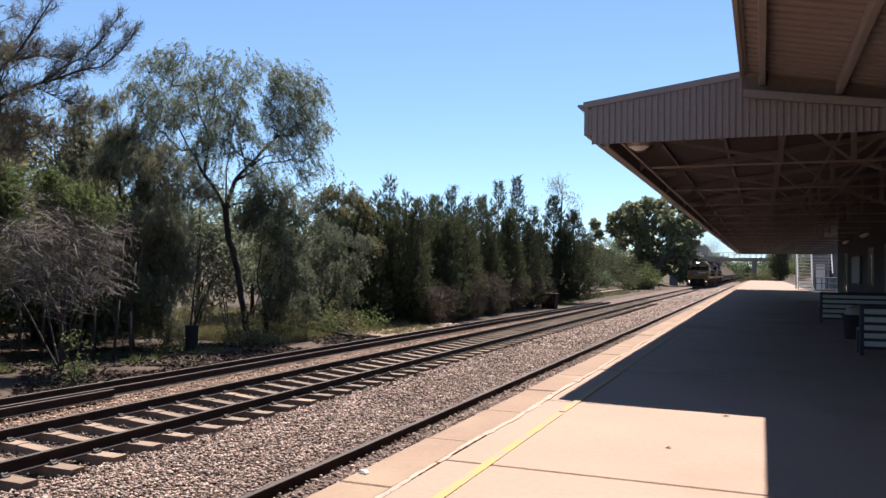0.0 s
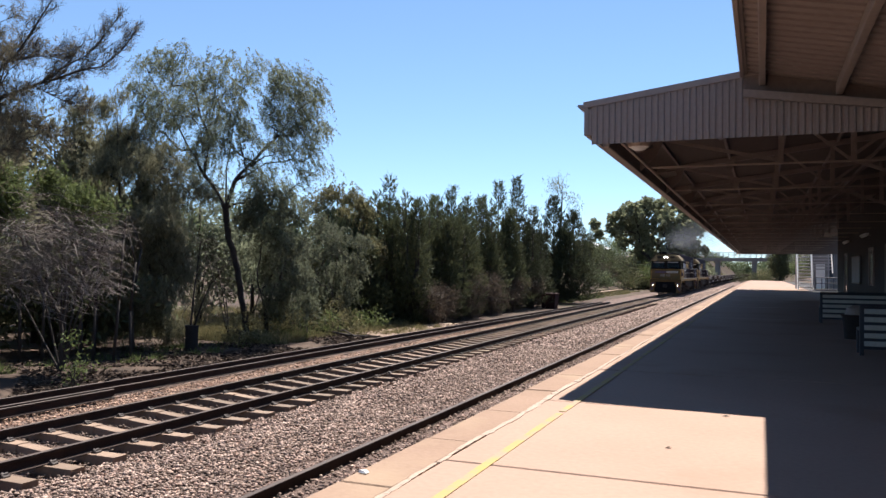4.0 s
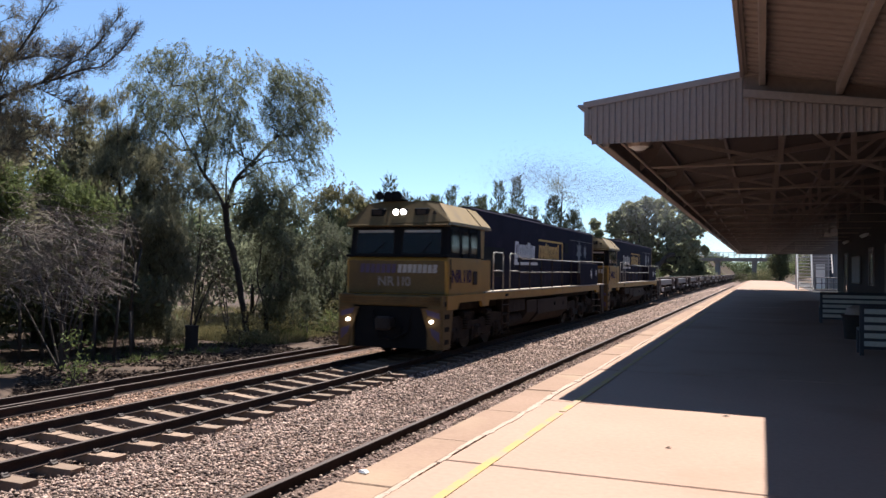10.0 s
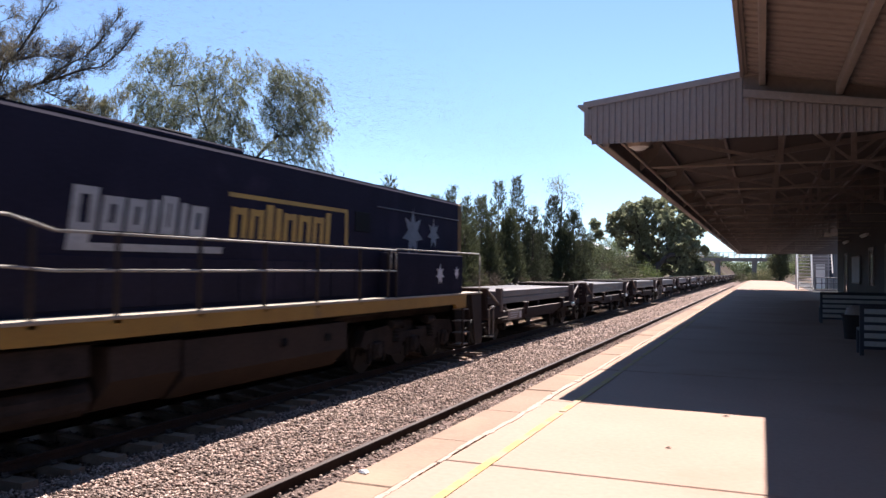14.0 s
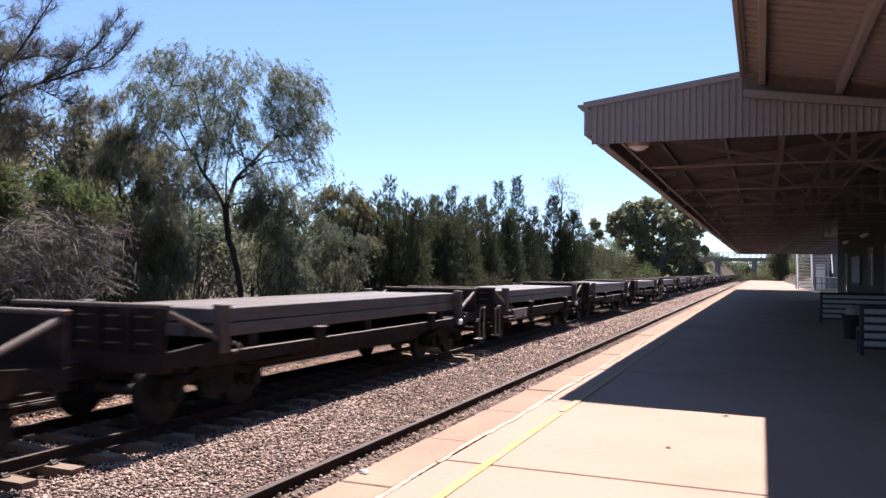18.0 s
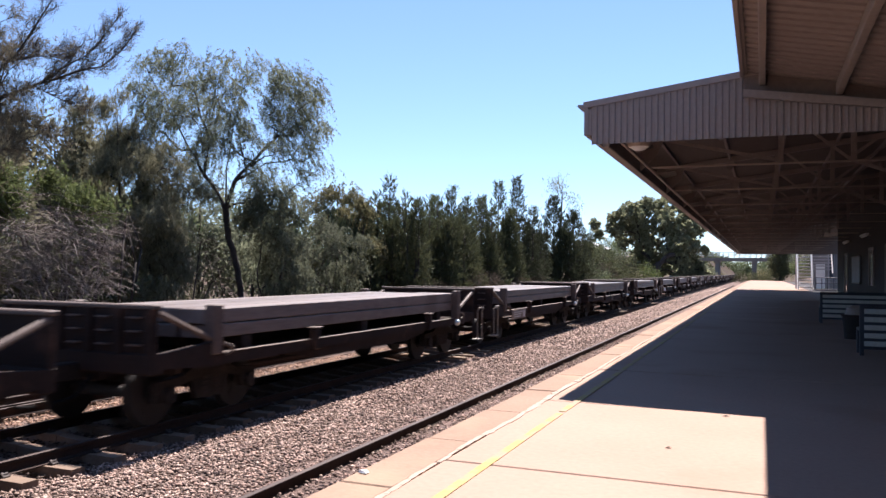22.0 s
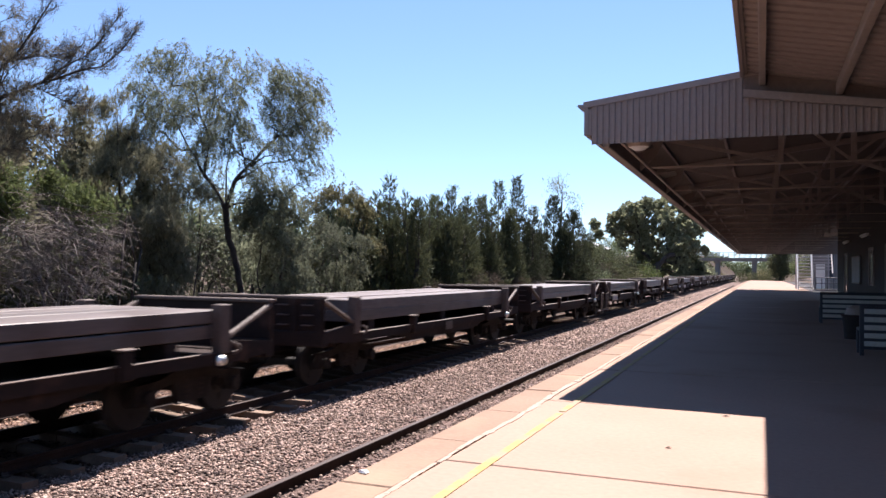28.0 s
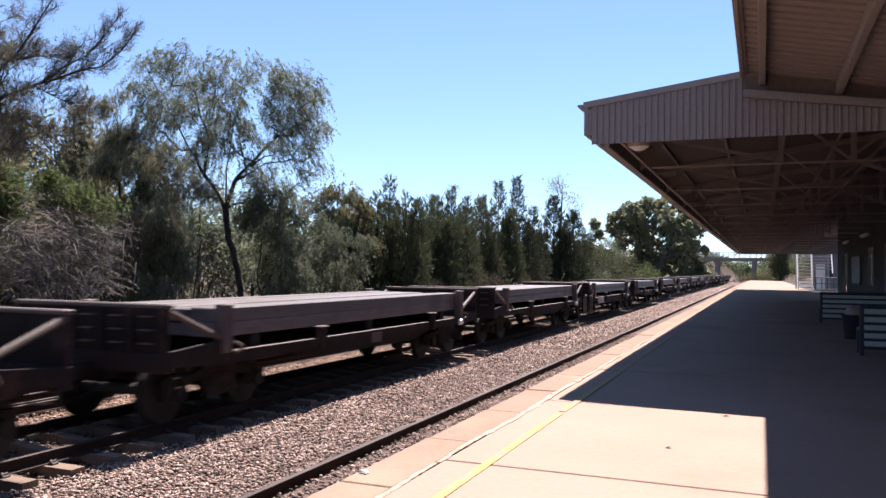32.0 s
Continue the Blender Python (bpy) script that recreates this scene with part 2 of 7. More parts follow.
M = {
    "soil": mat("dry soil", (0.105, 0.072, 0.056), (0.035, 0.027, 0.023), 1.6, 15.0, 0.95, bump=0.6, spec=0.1, c3=(0.094, 0.090, 0.047), c3_scale=0.2, c3_at=0.56, depth=0.05),
    "sand": mat("pale sand", (0.242, 0.168, 0.121), (0.187, 0.125, 0.090), 0.6, 14.0, 0.95, bump=0.4),
    "ballast_bed": mat("ballast bed", (0.195, 0.133, 0.112), (0.055, 0.040, 0.036), 2.0, 24.0, 0.9, bump=1.0, spec=0.1, depth=0.06),
    "stone_pink": mat("pinkish ballast stone", (0.40, 0.265, 0.195), (0.19, 0.118, 0.088), 3.0, 40.0, 0.9, bump=0.2, spec=0.12, vary=0.5, island=True),
    "stone_dark": mat("oily ballast stone", (0.20, 0.145, 0.118), (0.075, 0.054, 0.046), 3.0, 40.0, 0.9, bump=0.2, spec=0.15, vary=0.7, island=True),
    "stone": mat("ballast stone", (0.375, 0.275, 0.228), (0.135, 0.095, 0.081), 3.0, 40.0, 0.9, bump=0.2, spec=0.15, vary=0.75, island=True, c3=(0.242, 0.156, 0.125), c3_scale=9.0, c3_at=0.54),
    "concrete": mat("platform concrete", (0.303, 0.211, 0.167), (0.269, 0.182, 0.142), 0.7, 22.0, 0.9, bump=0.12, spec=0.08, c3=(0.246, 0.160, 0.119), c3_scale=0.35, c3_at=0.55),
    "coping": mat("coping concrete", (0.245, 0.166, 0.124), (0.205, 0.136, 0.100), 1.1, 26.0, 0.9, bump=0.15, spec=0.1, c3=(0.261, 0.187, 0.133), c3_scale=0.6, c3_at=0.55),
    "mortar": mat("pale mortar", (0.315, 0.245, 0.195), (0.255, 0.182, 0.14), 3.0, 30.0, 0.9, bump=0.4),
    "joint": mat("joint filler", (0.027, 0.021, 0.019), (0.016, 0.012, 0.012), 6.0, 40.0, 0.95),
    "yellow_line": mat("worn yellow line paint", (0.325, 0.245, 0.095), (0.30, 0.222, 0.115), 2.0, 30.0, 0.85, bump=0.1, spec=0.1, c3=(0.292, 0.205, 0.15), c3_scale=3.0, c3_at=0.47),
    "rail": mat("brown rail steel", (0.045, 0.028, 0.023), (0.025, 0.017, 0.015), 4.0, 60.0, 0.8, bump=0.2, spec=0.15),
    "rail_top": mat("worn rail head", (0.078, 0.055, 0.047), (0.047, 0.033, 0.029), 1.5, 30.0, 0.6, 0.0, bump=0.05, spec=0.2),
    "sleeper": mat("concrete sleeper", (0.205, 0.138, 0.095), (0.130, 0.086, 0.062), 3.0, 40.0, 0.9, bump=0.25, vary=0.28, c3=(0.094, 0.062, 0.051), c3_scale=2.4, c3_at=0.58),
    "clip": mat("rail clip steel", (0.055, 0.039, 0.035), None, 8.0, 60.0, 0.7),
    "canopy_sheet": mat("taupe corrugated steel", (0.275, 0.228, 0.21), (0.24, 0.198, 0.183), 0.8, 18.0, 0.6, bump=0.05, spec=0.25),
    # darker copy of canopy_sheet: shade beneath the canopy is put into its colour
    "canopy_shaded": mat("taupe roof sheet underside", (0.172, 0.139, 0.125), (0.13, 0.105, 0.096), 0.9, 16.0, 0.7, bump=0.08, spec=0.15),
    "upper_sheet": mat("taupe corrugated underside", (0.26, 0.215, 0.195), (0.22, 0.18, 0.163), 0.9, 16.0, 0.7, bump=0.06, spec=0.15),
    "canopy_steel": mat("taupe painted steel frame", (0.26, 0.213, 0.19), (0.21, 0.17, 0.153), 1.5, 20.0, 0.6, bump=0.08),
    "pipe": mat("pale conduit", (0.40, 0.32, 0.26), None, 3.0, 30.0, 0.5),
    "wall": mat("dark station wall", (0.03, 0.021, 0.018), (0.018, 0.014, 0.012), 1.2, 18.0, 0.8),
    "white_paint": mat("white slat paint", (0.80, 0.79, 0.77), (0.70, 0.69, 0.67), 3.0, 30.0, 0.5, bump=0.05),
    # duller copy of the slat white: canopy shade is put into the paint
    "bench_paint": mat("weathered white slat paint", (0.52, 0.51, 0.48), (0.40, 0.39, 0.37), 3.0, 30.0, 0.6, bump=0.08, spec=0.2),
    "dark_paint": mat("dark navy paint", (0.025, 0.027, 0.040), (0.018, 0.019, 0.028), 3.0, 30.0, 0.5, bump=0.05),
    "bark": mat("grey brown bark", (0.050, 0.037, 0.031), (0.023, 0.018, 0.016), 6.0, 30.0, 0.95, bump=0.6, stretch=(1, 1, 0.25)),
    "twig": mat("dead grey twig", (0.205, 0.170, 0.150), (0.105, 0.084, 0.075), 6.0, 30.0, 0.95, bump=0.1),
    "leaf_gum": mat("grey green gum leaf", (0.180, 0.194, 0.128), (0.108, 0.118, 0.079), 0.8, 8.0, 0.6, bump=0, vary=0.45, island=True, through_light=0.5, spec=0.12),
    "leaf_grey": mat("dull grey green leaf", (0.15, 0.16, 0.105), (0.095, 0.10, 0.068), 0.8, 8.0, 0.65, bump=0, vary=0.35, island=True, through_light=0.4, spec=0.12),
    "leaf_she": mat("olive she-oak needle", (0.205, 0.192, 0.122), (0.125, 0.120, 0.076), 0.8, 8.0, 0.7, bump=0, vary=0.4, island=True, through_light=0.38, spec=0.12),
    "leaf_dry": mat("brownish she-oak needle", (0.165, 0.140, 0.096), (0.098, 0.083, 0.058), 0.8, 8.0, 0.8, bump=0, vary=0.4, island=True, through_light=0.3, spec=0.1),
    "leaf_pine": mat("dark green cypress leaf", (0.090, 0.097, 0.048), (0.046, 0.052, 0.028), 0.6, 8.0, 0.7, bump=0, vary=0.3, island=True, through_light=0.25, spec=0.12),
    "leaf_bright": mat("bright green leaf", (0.125, 0.15, 0.055), (0.08, 0.1, 0.04), 0.8, 8.0, 0.6, bump=0, vary=0.4, island=True, through_light=0.4, spec=0.12),
    "leaf_round": mat("mid green leaf", (0.15, 0.178, 0.098), (0.075, 0.095, 0.05), 0.15, 2.0, 0.6, bump=0, vary=0.45, island=True, through_light=0.3, spec=0.12),
    "leaf_scrub": mat("dull scrub leaf", (0.095, 0.100, 0.047), (0.045, 0.050, 0.026), 0.25, 4.0, 0.7, bump=0, vary=0.45, island=True, through_light=0.3, spec=0.1),
    # darker copy of leaf_pine, with shading put into the leaf colour
    "leaf_dark": mat("blackish green cypress leaf", (0.068, 0.074, 0.040), (0.036, 0.041, 0.023), 0.6, 8.0, 0.7, bump=0, vary=0.3, island=True, through_light=0.2, spec=0.1),
    "leaf_sage": mat("sage green leaf", (0.30, 0.305, 0.19), (0.19, 0.20, 0.12), 0.35, 2.0, 0.6, bump=0, vary=0.4, island=True, through_light=0.55, spec=0.12),
    "leaf_olive": mat("olive brown leaf", (0.20, 0.18, 0.09), (0.12, 0.11, 0.06), 0.8, 8.0, 0.6, bump=0, vary=0.45, island=True, through_light=0.35, spec=0.12),
    "litter": mat("fallen leaf litter", (0.094, 0.066, 0.051), (0.035, 0.027, 0.022), 3.0, 20.0, 0.9, bump=0, vary=0.7, island=True, spec=0.1),
    "leaf_brown": mat("dry brown foliage", (0.105, 0.080, 0.060), (0.062, 0.048, 0.038), 0.8, 8.0, 0.8, bump=0, vary=0.4, island=True, through_light=0.25, spec=0.12),
    "grass": mat("dry grass blade", (0.211, 0.179, 0.094), (0.117, 0.113, 0.055), 0.5, 6.0, 0.8, bump=0, vary=0.4, island=True, through_light=0.3, spec=0.12),
}
# ---- ground, tracks, platform ----
TRACK, NEAR_TRACK, SIDING = -8.60, -3.85, -10.88
RAIL_Z = -0.94
EDGE = -2.33


def ground_height(x, y):
    h = -1.22
    if x < -11.5:
        d = -11.5 - x
        h += 0.04 * noise.noise((x * 0.35, y * 0.35, 0.0)) * min(d, 3.0)
        # embankment beyond the sheds, on the far side of the tracks
        far = min(max((y - 60.0) / 40.0, 0.0), 1.0)
        h += far * min(max((d - 5.0) / 9.0, 0.0), 1.0) * 2.6
    if x > 4.0:
        far = min(max((y - 90.0) / 50.0, 0.0), 1.0)
        h += far * min(max((x - 4.0) / 10.0, 0.0), 1.0) * 5.0
    if y > 262.0:
        h += min((y - 262.0) / 70.0, 1.0) * 7.5 * min(max(abs(x + 8.6) - 6.0, 0.0) / 8.0, 1.0)
    return h


def build_ground():
    xs = [-2500, -1200, -600, -300, -150, -90, -60] + [-45 + 1.5 * k for k in range(22)] + [-11.6, -10, -8, -6, -3, 0, 4, 6, 9, 14, 25, 50, 110, 300, 800, 2500]
    ys = [-400, -150, -60, -25] + [-10 + 2.5 * k for k in range(36)] + [85 + 10 * k for k in range(24)] + [360, 480, 700, 1100, 1800, 3000]
    g = Geo()
    g.v = [(x, y, ground_height(x, y)) for y in ys for x in xs]
    n = len(xs)
    g.f = [(j * n + i, j * n + i + 1, (j + 1) * n + i + 1, (j + 1) * n + i) for j in range(len(ys) - 1) for i in range(n - 1)]
    structure("ground", g, M["soil"], "dry reddish brown soil with patches of sparse grass", True)


build_ground()
g = Geo()
g.prism([(-12.3, -1.225), (-11.7, -1.15), (-10.2, -1.15), (-9.9, -1.215), (-7.3, -1.215), (-6.7, -1.14), (-5.5, -1.14), (-4.85, -1.075), (-2.4, -1.065), (-2.4, -1.6), (-12.3, -1.6)], "y", -40.0, 420.0)
structure("ballast_bed", g, M["ballast_bed"], "bed of crushed brown stone under the tracks")
g = Geo()
for k in range(40):
    y0 = 62 + 3.5 * k
    x0 = -17.6 - 0.012 * (y0 - 62)
    g.add([(x0 - 1.6, y0, -1.02), (x0 + 1.6, y0, -1.02), (x0 + 1.6, y0 + 3.5, -1.02), (x0 - 1.6, y0 + 3.5, -1.02)], [(0, 1, 2, 3)])
structure("dirt_road", g, M["sand"], "pale sandy service road beside the railway")


def rail_profile(x):
    z = RAIL_Z
    half = [(0.036, z - 0.002), (0.036, z - 0.032), (0.009, z - 0.044), (0.009, z - 0.125), (0.066, z - 0.140), (0.066, z - 0.152)]
    return [(x + a, b) for a, b in half] + [(x - a, b) for a, b in half[::-1]]


def rail(name, x, y0, y1, owner, drift=0.0):
    """A rail along y; drift is its sideways way for each metre past y = 12."""
    a = Geo().prism(rail_profile(x), "y", y0, y1)
    b = Geo().prism([(x - 0.030, RAIL_Z - 0.003), (x + 0.030, RAIL_Z - 0.003), (x + 0.026, RAIL_Z), (x - 0.026, RAIL_Z)], "y", y0, y1)
    for g in (a, b):
        g.v = [(q[0] + drift * (q[1] - 12.0), q[1], q[2]) for q in g.v]
    part(name, a, M["rail"], owner)
    part("running_surface", b, M["rail_top"], owner)


main_track = thing("main_track", "main railway track of brown rails on pale concrete sleepers", "track", kind="structure")
rail("rail", TRACK + 0.7525, -40, 552, main_track)
rail("rail", TRACK - 0.7525, -40, 552, main_track)
near_track = thing("platform_track", "rusty platform track with rails half buried in stone", "track", kind="structure")
rail("rail", NEAR_TRACK - 0.7525, -40, 150, near_track)
rail("rail", NEAR_TRACK + 0.7525, -40, 150, near_track)
side_track = thing("disused_siding", "disused siding rails lying close together in the ballast", "track", kind="structure")
rail("rail", SIDING, -10, 58, side_track, 0.013)
rail("rail", SIDING + 0.20, -10, 10.85, side_track, 0.013)
rail("rail", SIDING - 0.62, -10, 58, side_track, 0.015)


def sleeper_mesh():
    g = Geo()
    hl = 1.25
    for a, b in ((-hl, -0.42), (0.42, hl)):
        g.loft([[(a, -0.125, -0.21), (a, 0.125, -0.21), (a, 0.10, -0.0), (a, -0.10, -0.0)], [(b, -0.125, -0.21), (b, 0.125, -0.21), (b, 0.10, -0.0), (b, -0.10, -0.0)]])
    g.loft([[(-0.42, -0.11, -0.21), (-0.42, 0.11, -0.21), (-0.42, 0.09, -0.01), (-0.42, -0.09, -0.01)],
            [(0, -0.11, -0.21), (0, 0.11, -0.21), (0, 0.09, -0.045), (0, -0.09, -0.045)],
            [(0.42, -0.11, -0.21), (0.42, 0.11, -0.21), (0.42, 0.09, -0.01), (0.42, -0.09, -0.01)]])
    me = g.mesh("sleeper")
    me.materials.append(M["sleeper"])
    return me


def clip_mesh():
    g = Geo()
    for s in (-1, 1):
        g.box(s * 0.07, s * 0.15, -0.05, 0.05, 0, 0.022, 0.006)
        g.tube((s * 0.10, -0.045, 0.03), (s * 0.10, 0.045, 0.03), 0.016, n=6)
        g.tube((s * 0.13, -0.04, 0.02), (s * 0.07, 0.0, 0.045), 0.011, n=5)
    me = g.mesh("rail_fastening")
    me.materials.append(M["clip"])
    return me


SLEEPER, CLIP = sleeper_mesh(), clip_mesh()
for k in range(-40, 100):
    y = 6.30 + 0.648 * k
    ob = part("sleeper", SLEEPER, None, main_track)
    ob.matrix_basis = pose(TRACK + random.uniform(-0.012, 0.012), y, RAIL_Z - 0.148 + random.uniform(-0.004, 0.004), 0, 0, random.uniform(-0.5, 0.5))
    if y < 45:
        for s in (-1, 1):
            c = part("rail_fastening", CLIP, None, main_track)
            c.matrix_basis = pose(TRACK + s * 0.7525, y, RAIL_Z - 0.148)
for k in range(-30, 60):
    y = 4.1 + 0.66 * k
    ob = part("sleeper", SLEEPER, None, near_track)
    ob.matrix_basis = pose(NEAR_TRACK, y, RAIL_Z - 0.178)


def stones(name, label, areas, seed, material="stone"):
    """Crushed stone: areas of (x0, x1, y0, y1, number, size, z)."""
    r = np.random.RandomState(seed)
    base = np.array([(1, 0, 0), (0, 1, 0), (-1, 0, 0), (0, -1, 0), (0, 0, 1), (0, 0, -1)], float)
    tri = np.array([(0, 1, 4), (1, 2, 4), (2, 3, 4), (3, 0, 4), (1, 0, 5), (2, 1, 5), (3, 2, 5), (0, 3, 5)])
    vs = []
    for x0, x1, y0, y1, n, size, z in areas:
        p = np.stack([r.uniform(x0, x1, n), r.uniform(y0, y1, n), np.full(n, z) + r.uniform(-0.02, 0.014, n)], 1)
        s = size * r.uniform(0.5, 1.25, (n, 1, 1))
        v = base[None] * r.uniform(0.55, 1.2, (n, 6, 1)) + r.uniform(-0.25, 0.25, (n, 6, 3))
        v[:, :, 2] *= 0.6
        v[:, :, 0] *= 1.25
        a = r.uniform(0, 6.283, n)
        t = r.uniform(-0.6, 0.6, n)
        c, sn = np.cos(a)[:, None], np.sin(a)[:, None]
        x = v[:, :, 0] * c - v[:, :, 1] * sn
        y = v[:, :, 0] * sn + v[:, :, 1] * c
        zz = v[:, :, 2] + x * np.sin(t)[:, None] * 0.6
        vs.append(np.stack([x, y, zz], 2) * s + p[:, None])
    vs = np.concatenate(vs)
    n = len(vs)
    me = bpy.data.meshes.new(name)
    me.vertices.add(n * 6)
    me.vertices.foreach_set("co", vs.astype(np.float32).ravel())
    idx = (tri[None] + (np.arange(n) * 6)[:, None, None]).astype(np.int32).ravel()
    me.loops.add(len(idx))
    me.loops.foreach_set("vertex_index", idx)
    me.polygons.add(n * 8)
    me.polygons.foreach_set("loop_start", np.arange(0, n * 24, 3, dtype=np.int32))
    me.update(calc_edges=True)
    me.materials.append(M[material])
    tagged(part(name, me, None), label, "ballast", kind="stuff")


stones("ballast_stones", "loose crushed stone ballast, pinkish brown and grey", [
    (-6.8, -4.66, 3.0, 12.0, 23000, 0.027, -1.118), (-6.8, -4.66, 12.0, 24.0, 17000, 0.030, -1.118), (-7.0, -4.66, 24.0, 60.0, 14500, 0.05, -1.118), (-7.45, -6.75, 3.0, 14.0, 7500, 0.028, -1.165), (-7.45, -6.75, 14.0, 40.0, 4800, 0.04, -1.165),
    (-5.3, -4.66, 2.0, 14.0, 4200, 0.026, -1.085), (-5.3, -4.66, 14.0, 40.0, 4200, 0.032, -1.085), (-4.55, -2.4, 2.0, 14.0, 7500, 0.026, -1.045), (-4.55, -2.4, 14.0, 30.0, 5000, 0.030, -1.045),
    (-12.3, -11.55, 4.0, 40.0, 1500, 0.03, -1.17), (-11.45, -10.95, 4.0, 40.0, 2500, 0.03, -1.145),
    (-6.8, -4.66, -14.0, 3.0, 5000, 0.055, -1.12), (-10.85, -6.8, -14.0, 3.0, 5000, 0.055, -1.17), (-4.55, -2.4, -14.0, 2.0, 2000, 0.04, -1.115),
    (-7.8, -4.66, 60.0, 130.0, 9000, 0.08, -1.115)], 5)

stones("siding_stones", "pinkish crushed stone beside the siding and the platform wall", [
    (-10.85, -9.8, 4.0, 18.0, 7500, 0.03, -1.145), (-10.7, -9.8, 18.0, 40.0, 5500, 0.036, -1.145), (-3.02, -2.36, 2.0, 16.0, 5200, 0.022, -1.03), (-3.02, -2.36, 16.0, 45.0, 5200, 0.03, -1.03)], 6, "stone_pink")
stones("oily_stones", "dark stained stone between the sleepers of the main track", [
    (-9.85, -7.4, 3.0, 14.0, 8500, 0.029, -1.19), (-9.85, -7.4, 14.0, 30.0, 5500, 0.032, -1.19)], 7, "stone_dark")

# platform: retaining wall, coping, panels
structure("platform_wall", Geo().box(EDGE + 0.05, EDGE + 0.30, -30, 148, -1.5, -0.10), M["coping"], "low concrete platform wall facing the track")
structure("platform_base", Geo().box(EDGE + 0.30, 12.0, -30, 148, -1.5, -0.10), M["joint"], "dark filler under the platform paving")
platform = thing("platform", "station platform of sun-bleached reddish concrete panels", "platform", kind="structure")
CRACK = -1.965
for k in range(-3, 54):
    y0 = 4.90 + 2.68 * k
    part("panel", Geo().box(CRACK + 0.012, 3.36, y0 + 0.012, y0 + 2.668, -0.12, random.uniform(-0.003, 0.003), 0.008), M["concrete"], platform)
for k in range(-8, 100):
    y0 = 4.14 + 1.34 * k
    part("coping_block", Geo().box(EDGE, CRACK - 0.012, y0 + 0.006, y0 + 1.334, -0.16, random.uniform(-0.004, 0.006), 0.012), M["coping"], platform)
g = Geo()
r = random.Random(3)
y = -8.0
while y < 60:
    w = r.uniform(0.013, 0.022) * (1.5 if 5.5 < y < 9.0 else 1.0)
    ln = r.uniform(0.06, 0.22)
    x = CRACK + 0.008 * math.sin(y * 2.1) + r.uniform(-0.008, 0.008)
    q = [(x - w * r.uniform(0.6, 1.2), y - 0.02), (x + w * r.uniform(0.6, 1.2), y - 0.02), (x + w * r.uniform(0.8, 1.5), y + ln * 0.5), (x + w * r.uniform(0.5, 1.1), y + ln), (x - w * r.uniform(0.5, 1.1), y + ln), (x - w * r.uniform(0.8, 1.4), y + ln * 0.6)]
    g.prism(q, "z", -0.03, r.uniform(0.004, 0.007))
    y += ln + (r.uniform(0.0, 0.08) if r.random() < 0.08 else -0.012)
structure("joint_mortar", g, M["mortar"], "rough pale mortar patches along the coping joint")
g = Geo()
for y0, y1 in ((-10, 6.9), (7.0, 12.0), (12.1, 20.0), (20.1, 60.0)):
    g.box(-1.69, -1.627, y0, y1, 0.001, 0.0065)
structure("yellow_line", g, M["yellow_line"], "worn yellow safety line painted on the platform")
# ---- canopy and upper roof ----
CY0, CY1 = 9.55, 67.6
FASCIA_Z = 2.815


def canopy_top(x):
    return 3.335 + 0.13 * (x + 2.03)


def ribs(x0, x1, pitch, rib, deep):
    """Profile points (x, y) of a ribbed sheet."""
    pts, x = [], x0
    while x < x1:
        pts += [(x, 0), (x + pitch - rib, 0), (x + pitch - rib * 0.75, -deep), (x + pitch - rib * 0.25, -deep)]
        x += pitch
    return pts


canopy = thing("platform_canopy", "long taupe steel platform canopy on trusses", "canopy", kind="structure")
g = Geo()
line = ribs(-1.93, 3.3, 0.072, 0.034, 0.018)
vs, fs = [], []
for x, d in line:
    vs += [(x, CY0 + d, FASCIA_Z), (x, CY0 + d, canopy_top(x) - 0.05)]
for k in range(len(line) - 1):
    fs.append((2 * k, 2 * k + 2, 2 * k + 3, 2 * k + 1))
g.add(vs, fs)
part("end_fascia", g, M["canopy_sheet"], canopy, "ribbed taupe steel end fascia")
part("fascia_back", Geo().prism([(-1.93, FASCIA_Z + 0.01), (3.3, FASCIA_Z + 0.01), (3.3, canopy_top(3.3) - 0.08), (-1.93, canopy_top(-1.93) - 0.08)], "y", CY0 + 0.02, CY0 + 0.04), M["canopy_shaded"], canopy)
part("barge_capping", Geo().prism([(-2.03, canopy_top(-2.03) - 0.075), (3.3, canopy_top(3.3) - 0.075), (3.3, canopy_top(3.3)), (-2.03, canopy_top(-2.03))], "y", CY0 - 0.03, CY0 + 0.10), M["canopy_sheet"], canopy)
part("gutter", Geo().prism([(-2.11, 3.29), (-2.02, 3.235), (-2.02, 2.93), (-1.97, 2.93), (-1.97, 3.30), (-2.09, 3.31)], "y", CY0 - 0.02, CY1), M["canopy_sheet"], canopy, "taupe metal gutter and front fascia")
part("downpipe", Geo().prism([(-1.975, 2.93), (-1.93, 2.93), (-1.93, 3.25), (-1.975, 3.25)], "y", CY0 - 0.012, CY0 + 0.08), M["canopy_sheet"], canopy)
# roof sheet in ribs that run across the platform's length
g = Geo()
ya, step = CY0 + 0.04, 0.25
while ya < CY1:
    for d0, d1, h in ((0, 0.19, 0.0), (0.19, 0.25, 0.03)):
        y0, y1 = ya + d0, ya + d1
        g.add([(-2.03, y0, canopy_top(-2.03) - 0.06 + h), (5.5, y0, canopy_top(5.5) - 0.06 + h), (5.5, y1, canopy_top(5.5) - 0.06 + h), (-2.03, y1, canopy_top(-2.03) - 0.06 + h)], [(0, 1, 2, 3)])
    ya += step
